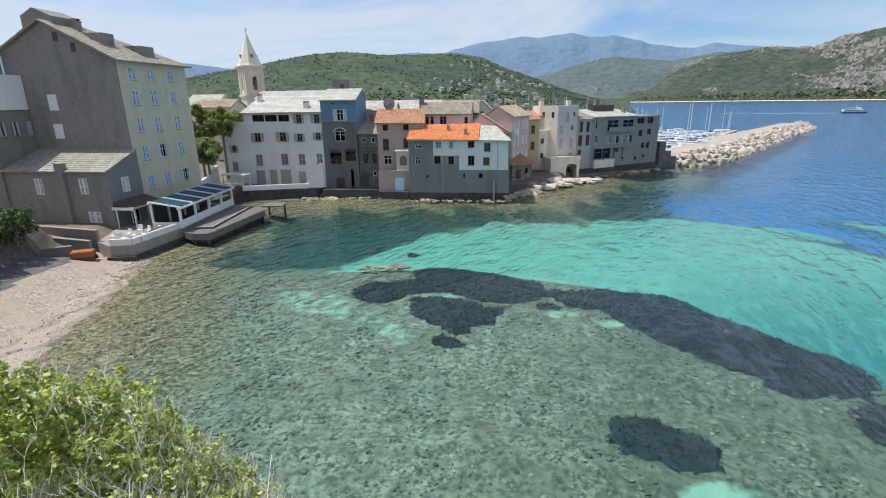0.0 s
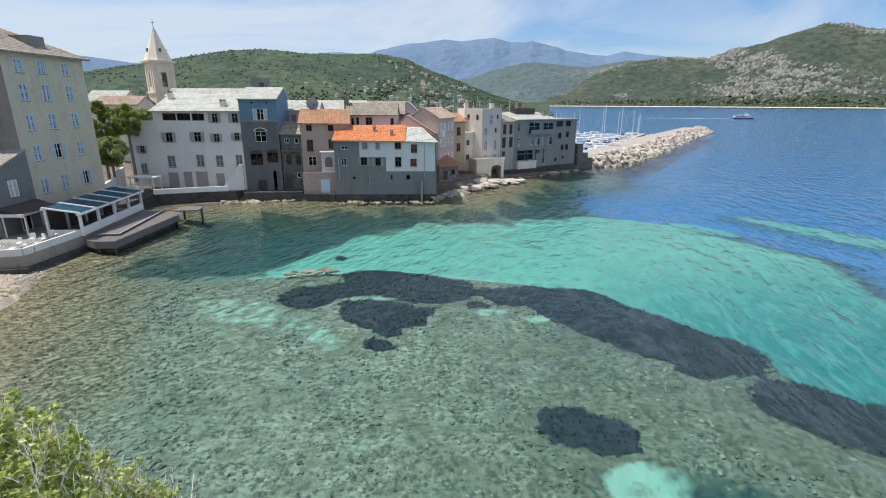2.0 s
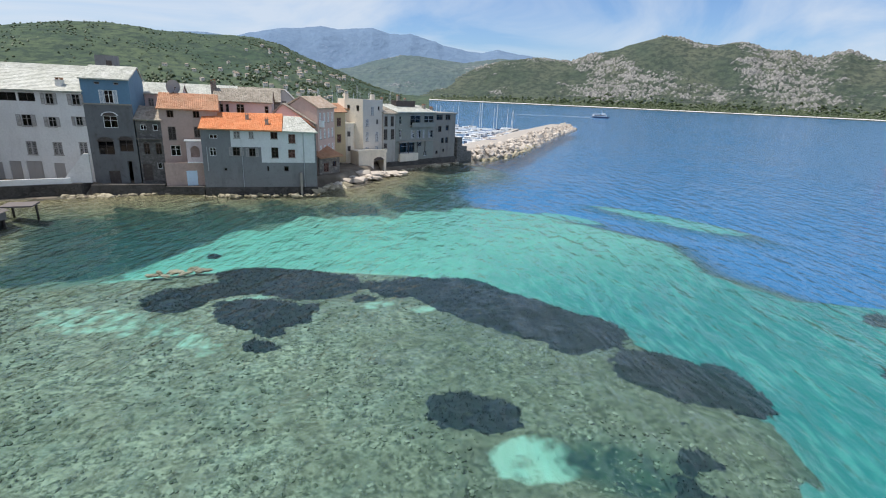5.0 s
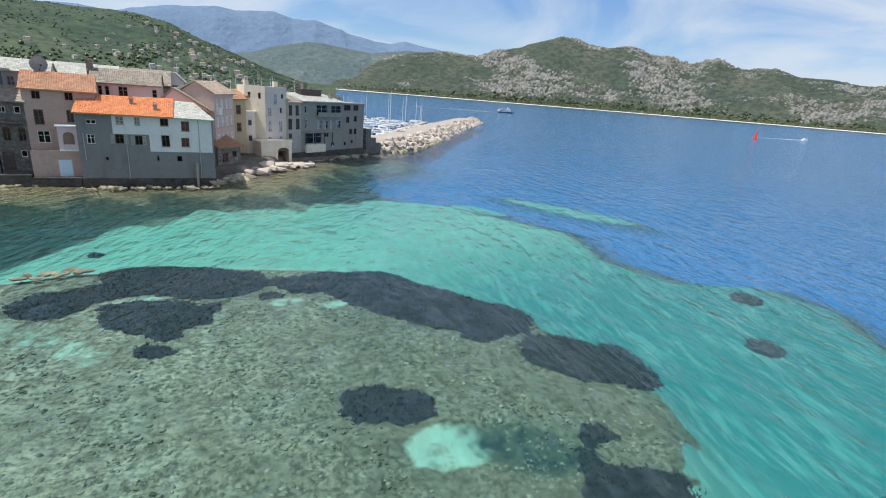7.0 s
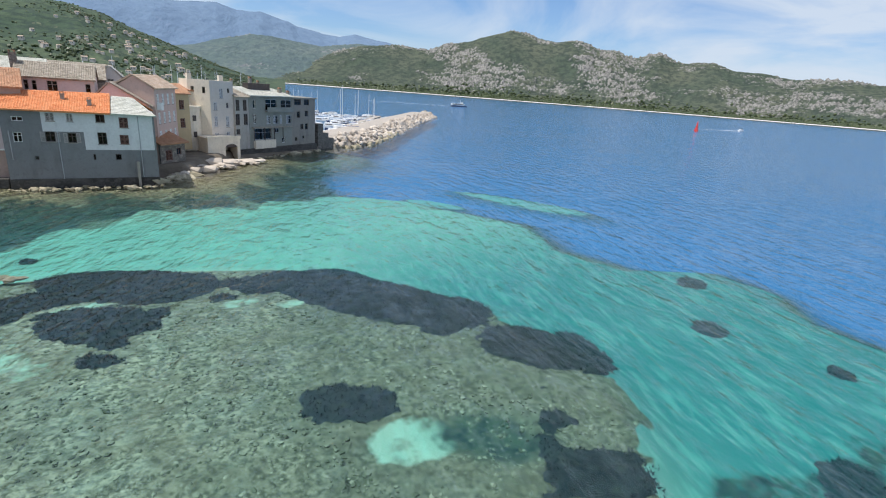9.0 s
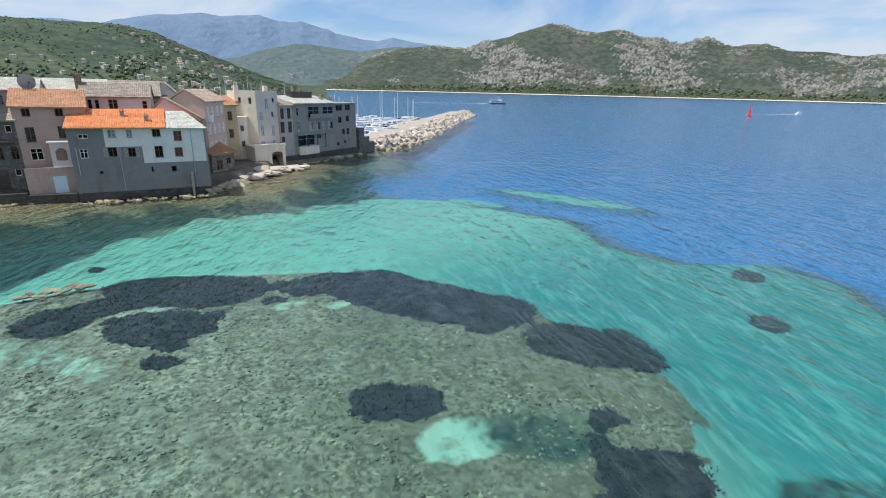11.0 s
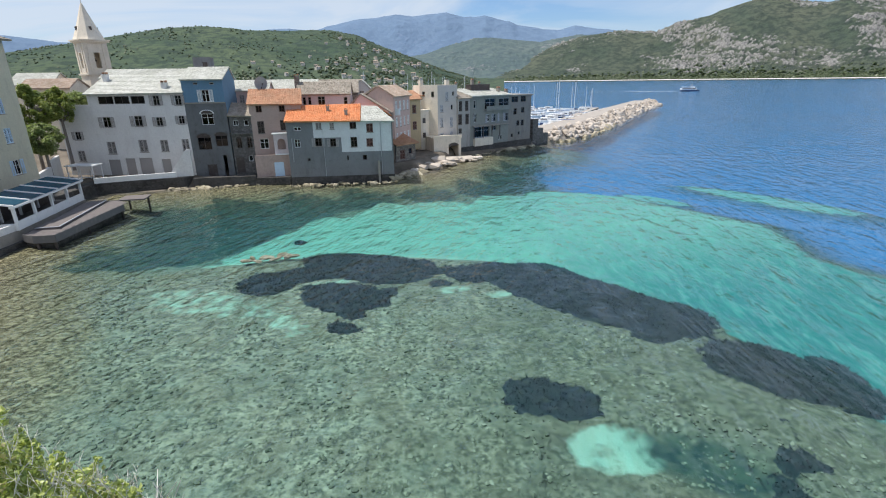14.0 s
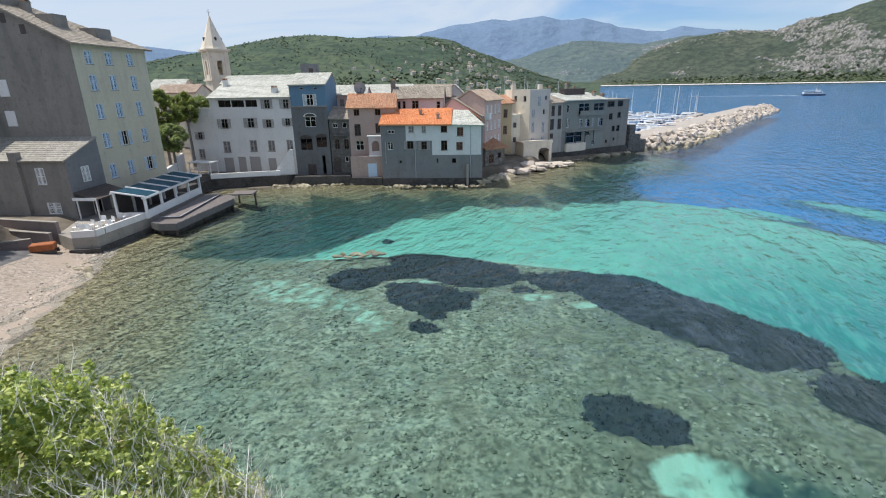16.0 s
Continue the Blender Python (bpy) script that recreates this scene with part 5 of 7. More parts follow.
def left_house():
    h = thing("house", "weathered grey house with bright white terrace wall", "house", pose(-34.55, 56.1, 0, 0, 0, 81.4) @ pose(-5.3, 28.0, 0, 0, 0, -90))
    ws = [(5.0, 11.6, 0.9, 1.5), (9.0, 11.6, 0.9, 1.5), (13.0, 11.6, 0.9, 1.5), (12.0, 8.0, 1.1, 1.4)]
    shell(h, 2.0, 16.0, 4.8, 0.8, 13.6, M_GREY, ws)
    for w in ws:
        window(h, *w, "open", M_WHITE, None)
    part("upper_storey", boxed(2.0, 13.9, 3.4, 4.8, 13.6, 20.6), M_GREY, h)
    part("stair_tower", boxed(8.0, 13.9, 1.9, 3.4, 13.6, 18.9), M_GREY, h)
    part("white_parapet", boxed(15.7, 16.06, -0.05, 4.8, 13.66, 17.3), M_WHITE, h, "bright white terrace wall")
    part("front_parapet", boxed(2.0, 15.7, -0.05, 0.25, 13.66, 15.4), M_WHITEWALL, h)
    part("ledge", boxed(2.0, 16.12, -0.1, 4.8, 13.6, 13.66), M_DARKWOOD, h)
    for y, w, hh in ((1.3, 0.8, 1.4), (2.8, 0.8, 1.4), (4.4, 0.45, 1.5)):
        part("side_window", boxed(16.0, 16.03, y - w / 2, y + w / 2, 11.7 - hh / 2, 11.7 + hh / 2), M_DARKWOOD, h)
        for s in (-1, 1):
            part("window_leaf", boxed(16.03, 16.07, y + s * w * 0.3 - 0.1, y + s * w * 0.3 + 0.1, 11.7 - hh / 2, 11.7 + hh / 2), M_PALEGREY, h)
        part("window_sill", boxed(16.03, 16.2, y - w / 2 - 0.1, y + w / 2 + 0.1, 11.6 - hh / 2, 11.68 - hh / 2), M_CONCRETE, h)


for f in (white_house, blue_house, dark_small_house, pink_house, orange_house, yellow_house, shed_house, left_house):
    f()


M_FARROOF = tiles("far_pale_roof_tiles", (0.42, 0.30, 0.22), (0.55, 0.44, 0.36))


def church():
    h = thing("church_tower", "pale stone bell tower with an eight-sided pointed spire", "church tower", pose(-39.5, 107.5, 0, 0, 0, 40))
    w = 1.95
    for k in range(4):
        bm = holed_wall(-w + (0.4 if k % 2 else 0), w - (0.4 if k % 2 else 0), 2.0, 20.9, 0.4, [(0.0, 17.9, 0.95, 2.6)])
        bmesh.ops.translate(bm, vec=(0, -w, 0), verts=bm.verts)
        bmesh.ops.rotate(bm, cent=(0, 0, 0), matrix=Matrix.Rotation(math.pi / 2 * k, 3, "Z"), verts=bm.verts)
        part("wall", bm, M_CREAM, h)
        bm = bmesh.new()
        for s in (-1, 1):
            box(bm, s * 1.2 - 0.16, s * 1.2 + 0.16, -w - 0.12, -w - 0.002, 15.8, 20.6)
        bmesh.ops.rotate(bm, cent=(0, 0, 0), matrix=Matrix.Rotation(math.pi / 2 * k, 3, "Z"), verts=bm.verts)
        part("pilaster", bm, M_CREAM, h)
    for z, o, t in ((15.4, 0.22, 0.3), (20.9, 0.35, 0.25), (21.15, 0.5, 0.2)):
        part("cornice", boxed(-w - o, w + o, -w - o, w + o, z, z + t), M_CREAM, h)
    part("bell", bell_mesh(), M_DARKWOOD, h)
    bm = bmesh.new()
    rings = [[bm.verts.new((r * math.cos(math.pi / 4 * i + math.pi / 8), r * math.sin(math.pi / 4 * i + math.pi / 8), z)) for i in range(8)] for r, z in ((2.5, 21.35), (2.25, 21.8), (1.2, 24.4), (0.1, 27.4))]
    for a, b in zip(rings, rings[1:]):
        for i in range(8):
            bm.faces.new((a[i], a[(i + 1) % 8], b[(i + 1) % 8], b[i]))
    bm.faces.new(rings[-1])
    sp = part("spire", bm, M_CREAM, h)
    for k in range(4):
        a = math.pi / 2 * k + math.pi / 4 * 0
        bm = boxed(-0.16, 0.16, -1.78, -1.4, 22.9, 23.5)
        bmesh.ops.rotate(bm, cent=(0, 0, 0), matrix=Matrix.Rotation(a, 3, "Z"), verts=bm.verts)
        part("lucarne", bm, M_DARKWOOD, sp)
    bm = bmesh.new()
    bar(bm, (0, 0, 27.1), (0, 0, 28.6), 0.09)
    bar(bm, (-0.35, 0, 28.1), (0.35, 0, 28.1), 0.08)
    part("cross", bm, M_METAL, sp)


def bell_mesh():
    bm = bmesh.new()
    prof = ((0.0, 18.9), (0.2, 18.88), (0.3, 18.5), (0.38, 18.1), (0.55, 17.8), (0.52, 17.78))
    rings = [[bm.verts.new((r * math.cos(0.785 * i), r * math.sin(0.785 * i), z)) for i in range(8)] for r, z in prof[1:]]
    for a, b in zip(rings, rings[1:]):
        for i in range(8):
            bm.faces.new((a[i], b[i], b[(i + 1) % 8], a[(i + 1) % 8]))
    bm.faces.new(rings[0])
    return bm


def plain_house(label, a, b, depth, z0, eave, ridge, wall, roof, holes=(), style="closed", shut=None, frame=None, wave=0.06, back=0.5):
    """A ridge-roofed house whose ridge runs along its front."""
    h = thing("house", label, "house", frame_at(a, b))
    L = math.hypot(b[0] - a[0], b[1] - a[1])
    shell(h, 0, L, depth, z0, eave, wall, holes)
    m = depth * back
    slope(h, "roof", roof, (-0.2, -0.35, eave - 0.05), (L + 0.2, -0.35, eave - 0.05), (L + 0.2, m, ridge), (-0.2, m, ridge), 0.14, wave)
    slope(h, "rear_roof", roof, (L + 0.2, depth + 0.35, eave - 0.05), (-0.2, depth + 0.35, eave - 0.05), (-0.2, m + 0.04, ridge), (L + 0.2, m + 0.04, ridge), 0.14, wave)
    for c in (0, L - 0.35):
        gable_wall(h, "gable", [(0, eave), (m, ridge), (depth, eave)], c, c + 0.35, "y", wall)
    for w in holes:
        window(h, *w, style, frame, shut)
    return h


def gable_front(label, a, b, depth, z0, eave, ridge, wall, roof, holes=(), style="closed", shut=None, peak=0.5):
    """A house whose gable is its front."""
    h = thing("house", label, "house", frame_at(a, b))
    L = math.hypot(b[0] - a[0], b[1] - a[1])
    shell(h, 0, L, depth, z0, eave, wall, holes)
    m = L * peak
    gable_wall(h, "gable", [(0, eave), (m, ridge), (L, eave)], 0, 0.35, "x", wall)
    gable_wall(h, "gable", [(0, eave), (m, ridge), (L, eave)], depth - 0.35, depth, "x", wall)
    slope(h, "roof", roof, (-0.3, depth + 0.2, eave - 0.1), (-0.3, -0.25, eave - 0.1), (m, -0.25, ridge), (m, depth + 0.2, ridge), 0.12, 0.05)
    slope(h, "roof", roof, (L + 0.3, -0.25, eave - 0.1), (L + 0.3, depth + 0.2, eave - 0.1), (m + 0.03, depth + 0.2, ridge), (m + 0.03, -0.25, ridge), 0.12, 0.05)
    for w in holes:
        window(h, *w, style, None, shut)
    return h


M_SALMON = plaster("salmon_pink_render", (0.66, 0.47, 0.41), (0.38, 0.29, 0.26), 0.35)


def back_row():
    """The houses behind the waterfront, seen over its roofs."""
    h = plain_house("pale lilac-pink house with grey slate roof behind the orange-roofed one", (-3.6, 82.5), (4.4, 81.6), 6, 2.5, 11.9, 13.7, M_PALEPINK, M_BROWNSLATE, [(1.0, 11.0, 0.5, 1.2), (1.8, 11.0, 0.5, 1.2), (3.6, 11.0, 1.1, 1.3), (7.3, 10.8, 0.6, 1.4)], "frame", None, M_GREYWOOD)
    chimney(h, -0.2, 2.5, 12.3, 14.6, 0.7, M_STONE)
    gable_front("lilac-grey gabled house wedged among the waterfront roofs", (3.4, 79.6), (10.0, 78.4), 5, 2.5, 9.2, 11.9, M_PALEPINK, M_BROWNSLATE, [(5.9, 9.2, 0.9, 0.01)][:0], peak=0.36)
    h = plain_house("salmon-pink townhouse with clay tiles and white shutters", (10.9, 79.8), (14.6, 86.6), 5.0, 2.0, 11.4, 13.0, M_SALMON, M_FARROOF, [(1.1 + 1.85 * k, z, 0.75, 1.5) for k in range(4) for z in (10.0, 7.5, 5.0)], "closed", M_WHITE)
    part("wall_box", boxed(0.5, 1.3, -0.6, -0.01, 8.6, 9.6), M_WHITE, h, "white wall-mounted unit")
    plain_house("ochre-yellow house with clay roof in a gap", (13.6, 87.6), (17.0, 89.6), 4, 2.0, 10.6, 11.9, M_OCHRE, M_OLDTILE, [(2.5, 9.0, 0.9, 1.4), (2.5, 6.2, 0.9, 1.4)], "closed", M_BROWN)
    plain_house("long pale stone house with slate roof in the old town", (-15.8, 93.0), (-0.5, 92.6), 7, 2.5, 12.2, 14.1, M_WHITEWALL, M_SLATE, [(2.0 + 2.6 * k, 10.8, 0.9, 1.4) for k in range(6)], "closed", M_GREYWOOD, None, 0.02)
    plain_house("stone house with brown slate roof in the old town", (-0.3, 94.0), (6.4, 93.4), 7, 2.5, 11.8, 14.0, M_STONE, M_BROWNSLATE, [(1.5, 10.4, 0.8, 1.3), (4.5, 10.4, 0.8, 1.3)], "closed", M_GREYWOOD, None, 0.03)
    gable_front("small white gabled house in the old town", (5.6, 97.0), (9.2, 96.6), 6, 2.5, 12.0, 13.9, M_WHITEWALL, M_SLATE, [(1.8, 11.6, 0.8, 1.0)], "closed", M_GREYWOOD)
    plain_house("pale pink house beside the slate-blue one", (-12.9, 83.0), (-7.8, 82.8), 6, 2.5, 12.6, 13.9, M_PALEPINK, M_SLATE, [(3.6, 11.6, 1.2, 1.6), (1.2, 11.4, 0.7, 1.3)], "closed", M_GREYWOOD, None, 0.03)
    plain_house("cream house with weathered tile roof near the church", (-50.0, 99.5), (-43.6, 99.0), 7, 3.0, 13.8, 15.7, M_CREAM, M_SLATE, [(2.0, 12.4, 0.8, 1.3), (4.6, 12.4, 0.8, 1.3)], "closed", M_GREYWOOD, None, 0.03)
    plain_house("ochre-cream house with clay tiles beside the church tower", (-46.6, 95.4), (-39.2, 94.8), 6, 3.0, 13.3, 14.7, M_CREAM, M_FARROOF, [(2.0, 12.0, 0.8, 1.3), (5.5, 12.0, 0.8, 1.3)], "closed", M_BROWN)
    h = plain_house("blue-grey house rising behind the white one", (-32.0, 88.0), (-16.0, 86.5), 6, 2.5, 14.6, 15.9, M_GREYBLUE, M_SLATE, (), "closed", None, None, 0.03)
    part("roof_cabin", boxed(13.2, 15.6, 1.0, 3.4, 14.9, 17.6), M_GREYBLUE, h, "blue-grey roof cabin")
    part("cabin_window", boxed(14.6, 15.3, 0.93, 1.0, 16.0, 16.9), M_DARKWOOD, h)


def tower_house():
    h = thing("house", "cream square tower house with flat parapet roof and round turret", "house", frame_at((20.6, 91.5), (24.5, 92.4)))
    ws = [(1.9, 10.9, 0.6, 1.6), (3.2, 11.4, 0.4, 0.8), (0.8, 8.8, 0.6, 1.3), (2.9, 9.0, 0.4, 0.9), (0.8, 6.3, 0.6, 1.7), (2.8, 6.3, 0.6, 1.8), (0.8, 3.8, 0.7, 1.3), (2.8, 4.0, 0.6, 1.2)]
    part("front_wall", holed_wall(0, 4.0, 1.0, 12.9, 0.35, ws), M_TOWERSHADE, h)
    left = holed_wall(0, 3.6, 1.0, 12.9, 0.35, [(0.8, 11.3, 0.5, 1.0), (2.6, 11.3, 0.5, 1.0)])
    bmesh.ops.rotate(left, cent=(0, 0, 0), matrix=Matrix.Rotation(radians(-48), 3, "Z"), verts=left.verts)
    bmesh.ops.translate(left, vec=(-3.6 * math.cos(radians(48)), 3.6 * math.sin(radians(48)), 0), verts=left.verts)
    part("side_wall", left, M_CREAM, h)
    part("side_wall", boxed(3.65, 4.0, 0.35, 5.6, 1.0, 12.9), M_CREAM, h)
    part("back_wall", boxed(-2.3, 4.0, 5.6, 5.95, 1.0, 12.9), M_CREAM, h)
    part("side_wall", boxed(-2.4, -2.05, 2.7, 5.6, 1.0, 12.9), M_CREAM, h)
    bm = bmesh.new()
    prism(bm, [(0.2, 0.3), (3.7, 0.3), (3.7, 5.7), (-2.2, 5.7), (-2.2, 2.9)], 12.3, 12.5)
    part("roof_terrace", bm, M_CONCRETE, h)
    for u, y in ((-1.5, 4.0), (3.4, 3.0)):
        part("roof_pier", boxed(u - 0.35, u + 0.35, y - 0.3, y + 0.3, 12.5, 13.8), M_CREAM, h)
    for w in ws:
        window(h, *w, "closed" if w[3] > 1.1 else "frame", M_GREYWOOD, M_PALEGREY)
    # the lower wing with the rounded front
    bm = bmesh.new()
    n, c, r = 12, (-3.2, 2.6), 2.4
    ring = [(c[0] + r * math.cos(math.pi * (1 + k / n) + 0.15), c[1] + r * math.sin(math.pi * (1 + k / n) + 0.15)) for k in range(n + 1)]
    prism(bm, ring + [(c[0] + r, 5.8), (c[0] - r, 5.8)], 1.0, 8.4)
    tu = part("turret", bm, M_CREAM, h, "rounded cream turret wing")
    bm = bmesh.new()
    prism(bm, [(c[0] + (p[0] - c[0]) * 1.07, c[1] + (p[1] - c[1]) * 1.07) for p in ring] + [(c[0] + r + 0.1, 5.9), (c[0] - r - 0.1, 5.9)], 8.4, 8.7)
    part("cornice", bm, M_CREAM, tu)
    for ang, z, hh in ((218, 6.7, 0.9), (282, 6.8, 0.9), (218, 4.3, 0.8), (282, 4.2, 0.9), (220, 2.2, 1.0)):
        a = radians(ang)
        bm = boxed(-0.3, 0.3, -0.04, 0.06, z - hh / 2, z + hh / 2)
        bmesh.ops.rotate(bm, cent=(0, 0, 0), matrix=Matrix.Rotation(a + math.pi / 2, 3, "Z"), verts=bm.verts)
        bmesh.ops.translate(bm, vec=(c[0] + r * math.cos(a), c[1] + r * math.sin(a), 0), verts=bm.verts)
        part("turret_window", bm, M_DARKWOOD, tu)
    bm = holed_wall(-5.2, -1.4, 8.7, 11.0, 0.3, [(-4.4, 9.8, 0.6, 0.9), (-3.2, 9.6, 0.5, 0.9), (-2.1, 9.7, 0.5, 1.0)])
    bmesh.ops.translate(bm, vec=(0, 2.4, 0), verts=bm.verts)
    part("upper_wing", bm, M_CREAM, h)
    part("upper_side", boxed(-5.2, -4.9, 2.7, 5.8, 8.7, 11.0), M_CREAM, h)
    slope(h, "wing_roof", M_OLDTILE, (-5.4, 2.2, 10.9), (-1.5, 2.2, 11.0), (-1.5, 5.9, 11.9), (-5.4, 5.9, 11.8), 0.12, 0.05)


# shaded copy of the tower's cream for its front, shade in the colour
M_TOWERSHADE = plaster("shaded_cream_render", (0.58, 0.55, 0.52), (0.34, 0.32, 0.31), 0.3)
M_TOWERGREY = plaster("warm_grey_render", (0.42, 0.40, 0.37), (0.16, 0.15, 0.14), 0.5)


def waterside_block():
    base, end = Vector((24.6, 92.0)), Vector((44.0, 102.3))
    d = (end - base).normalized()
    at = lambda u: tuple(base + d * u)
    # narrow first house
    h = thing("house", "narrow grey house with dark shutters beside the tower", "house", frame_at(at(0), at(3)))
    ws = [(0.6, 9.1, 0.8, 1.8), (2.2, 9.1, 0.8, 1.8), (0.5, 6.7, 0.9, 1.9), (2.3, 6.7, 0.9, 1.9), (0.5, 4.6, 0.8, 0.9)]
    shell(h, 0.0, 3.05, 8, 0.2, 10.5, M_TOWERGREY, ws)
    slope(h, "roof", M_BROWNSLATE, (-0.1, -0.5, 10.4), (3.2, -0.5, 10.4), (3.2, 5, 12.0), (-0.1, 5, 12.0), 0.14, 0.03, 0.45, 0.42)
    for w in ws:
        window(h, *w, "closed", M_DARKWOOD, M_DARKWOOD)
    # the long house with the glazed verandas
    h = thing("house", "long grey waterside house with glazed verandas over the sea", "house", frame_at(at(3.1), at(14)))
    ws = [(1.3, 9.3, 0.6, 1.5), (5.5, 9.2, 2.9, 2.0), (9.5, 9.1, 2.9, 2.1), (1.4, 6.7, 0.7, 1.6), (5.0, 6.5, 0.7, 1.4), (6.6, 6.5, 1.2, 1.5), (10.3, 6.5, 1.2, 1.5), (3.3, 4.0, 4.2, 2.0), (6.8, 4.5, 1.2, 0.9), (8.6, 2.6, 0.9, 1.0)]
    shell(h, 0.0, 11.0, 8.5, -0.3, 10.8, M_DARKGREY, ws)
    slope(h, "roof", M_SLATE, (-0.1, -0.6, 10.7), (11.1, -0.6, 10.7), (11.1, 5, 11.9), (-0.1, 5, 12.0), 0.14, 0.03, 0.45, 0.42)
    for w in ws:
        window(h, *w, "frame", M_PALEGREY if w[2] > 1 else M_WHITE, None)
    part("balcony", boxed(3.9, 11.0, -0.55, -0.001, 7.95, 8.1), M_CONCRETE, h)
    part("balcony_front", boxed(3.9, 11.0, -0.62, -0.552, 7.97, 8.85), M_DARKGREY, h)
    part("lower_balcony", boxed(0.6, 11.0, -0.5, -0.201, 5.1, 5.24), M_CONCRETE, h)
    for u in (4.2, 5.9, 7.7, 9.4):
        bm = bmesh.new()
        leaf_shutter(bm, u, u + 0.42, 5.75, 7.3, -0.01)
        part("shutter", bm, M_PALEGREY, h)
    for u in (0.65, 3.2, 5.7, 8.0):
        part("gallery_post", boxed(u, u + 0.12, -0.45, -0.33, 2.9, 5.1), M_DARKWOOD, h)
    part("gallery_beam", boxed(0.6, 8.0, -0.2, -0.001, 5.1, 5.3), M_CONCRETE, h)
    part("terrace_wall", boxed(0.9, 6.0, -0.5, -0.001, 1.4, 2.9), M_CREAM, h)
    bm = boxed(3.2, 8.6, 3.2, 4.6, 11.3, 12.7)
    box(bm, 3.1, 8.7, 3.1, 4.7, 12.7, 12.85)
    part("roof_box", bm, M_DARKWOOD, h, "dark wooden roof cabin")
    chimney(h, 5.6, 5.2, 11.8, 13.6, 0.5)
    chimney(h, 9.9, 2.0, 11.0, 12.0, 0.6)
    for u in (1.0, 7.4):
        chimney(h, u, 5.0, 11.8, 13.0, 0.35)
    # the end house
    h = thing("house", "dark grey corner house standing in the sea", "house", frame_at(at(14.1), at(21.2)))
    ws = [(2.0, 7.4, 1.0, 1.2), (4.4, 7.6, 1.0, 1.1), (3.0, 5.0, 0.9, 1.1), (4.4, 5.0, 0.9, 1.2), (1.8, 9.8, 2.0, 1.1), (4.5, 9.8, 1.6, 1.1), (1.2, 2.6, 0.7, 0.7), (3.4, 2.9, 0.6, 0.6)]
    shell(h, 0.0, 7.1, 8.5, -0.5, 10.5, M_GREY, ws)
    part("roof_slab", boxed(-0.1, 7.3, -0.3, 8.7, 10.5, 10.75), M_CONCRETE, h)
    chimney(h, 1.2, 2.0, 10.7, 11.5, 0.5)
    for w in ws:
        window(h, *w, "frame", M_DARKWOOD, None)
    part("plinth", boxed(-14.0, 7.4, -0.25, -0.002, -0.6, 1.5), M_BLACKSTONE, h)
    # low ruined walls between the houses and the breakwater
    h = thing("ruined_wall", "low dark stone walls stepping down to the breakwater", "wall", pose(44.3, 102.5, 0, 0, 0, 27))
    for u0, u1, z in ((0.3, 2.0, 5.4), (2.0, 3.8, 3.4), (3.8, 5.6, 2.2)):
        part("wall_step", boxed(u0, u1, 0.3, 4.5, -0.5, z), M_DARKSTONE, h)
    h = thing("boathouse", "pale rendered boat vault with a dark arch at the water", "boathouse", frame_at((18.9, 87.6), (24.4, 88.6)))
    part("front_wall", holed_wall(0, 5.4, 0.4, 3.8, 0.4, [(3.9, 1.5, 2.0, 2.2)]), M_CREAM, h)
    arch_head(h, 3.9, 2.45, 1.0, M_CREAM)
    for a in (0, 5.0):
        part("side_wall", boxed(a, a + 0.4, 0.4, 4.5, 0.4, 3.8), M_CREAM, h)
    part("roof_terrace", boxed(-0.1, 5.5, -0.1, 4.5, 3.8, 4.0), M_CREAM, h)
    part("parapet", boxed(-0.1, 5.5, -0.12, 0.12, 4.0, 4.3), M_CREAM, h)
    h = thing("hut", "small hut with a red-brown tile roof by the rocks", "hut", frame_at((10.7, 77.9), (14.6, 81.0)))
    part("front_wall", holed_wall(0, 4.6, 0.6, 4.2, 0.25, [(1.5, 2.6, 1.2, 1.4), (3.4, 3.0, 0.9, 0.9)]), M_STONE, h)
    part("side_wall", boxed(0, 0.25, 0.25, 3.4, 0.6, 4.2), M_PINK, h)
    part("side_wall", boxed(4.35, 4.6, 0.25, 3.4, 0.6, 4.2), M_PINK, h)
    slope(h, "roof", M_OLDTILE, (-0.3, -0.5, 4.1), (4.9, -0.5, 4.1), (4.9, 3.4, 5.5), (-0.3, 3.4, 5.5), 0.12, 0.06)
    window(h, 1.5, 2.6, 1.2, 1.4, "closed", None, M_BROWN)
    window(h, 3.4, 3.0, 0.9, 0.9, "frame", M_BROWN, None)


M_DARKGREY = plaster("damp_grey_render", (0.27, 0.28, 0.255), (0.10, 0.10, 0.095), 0.6)


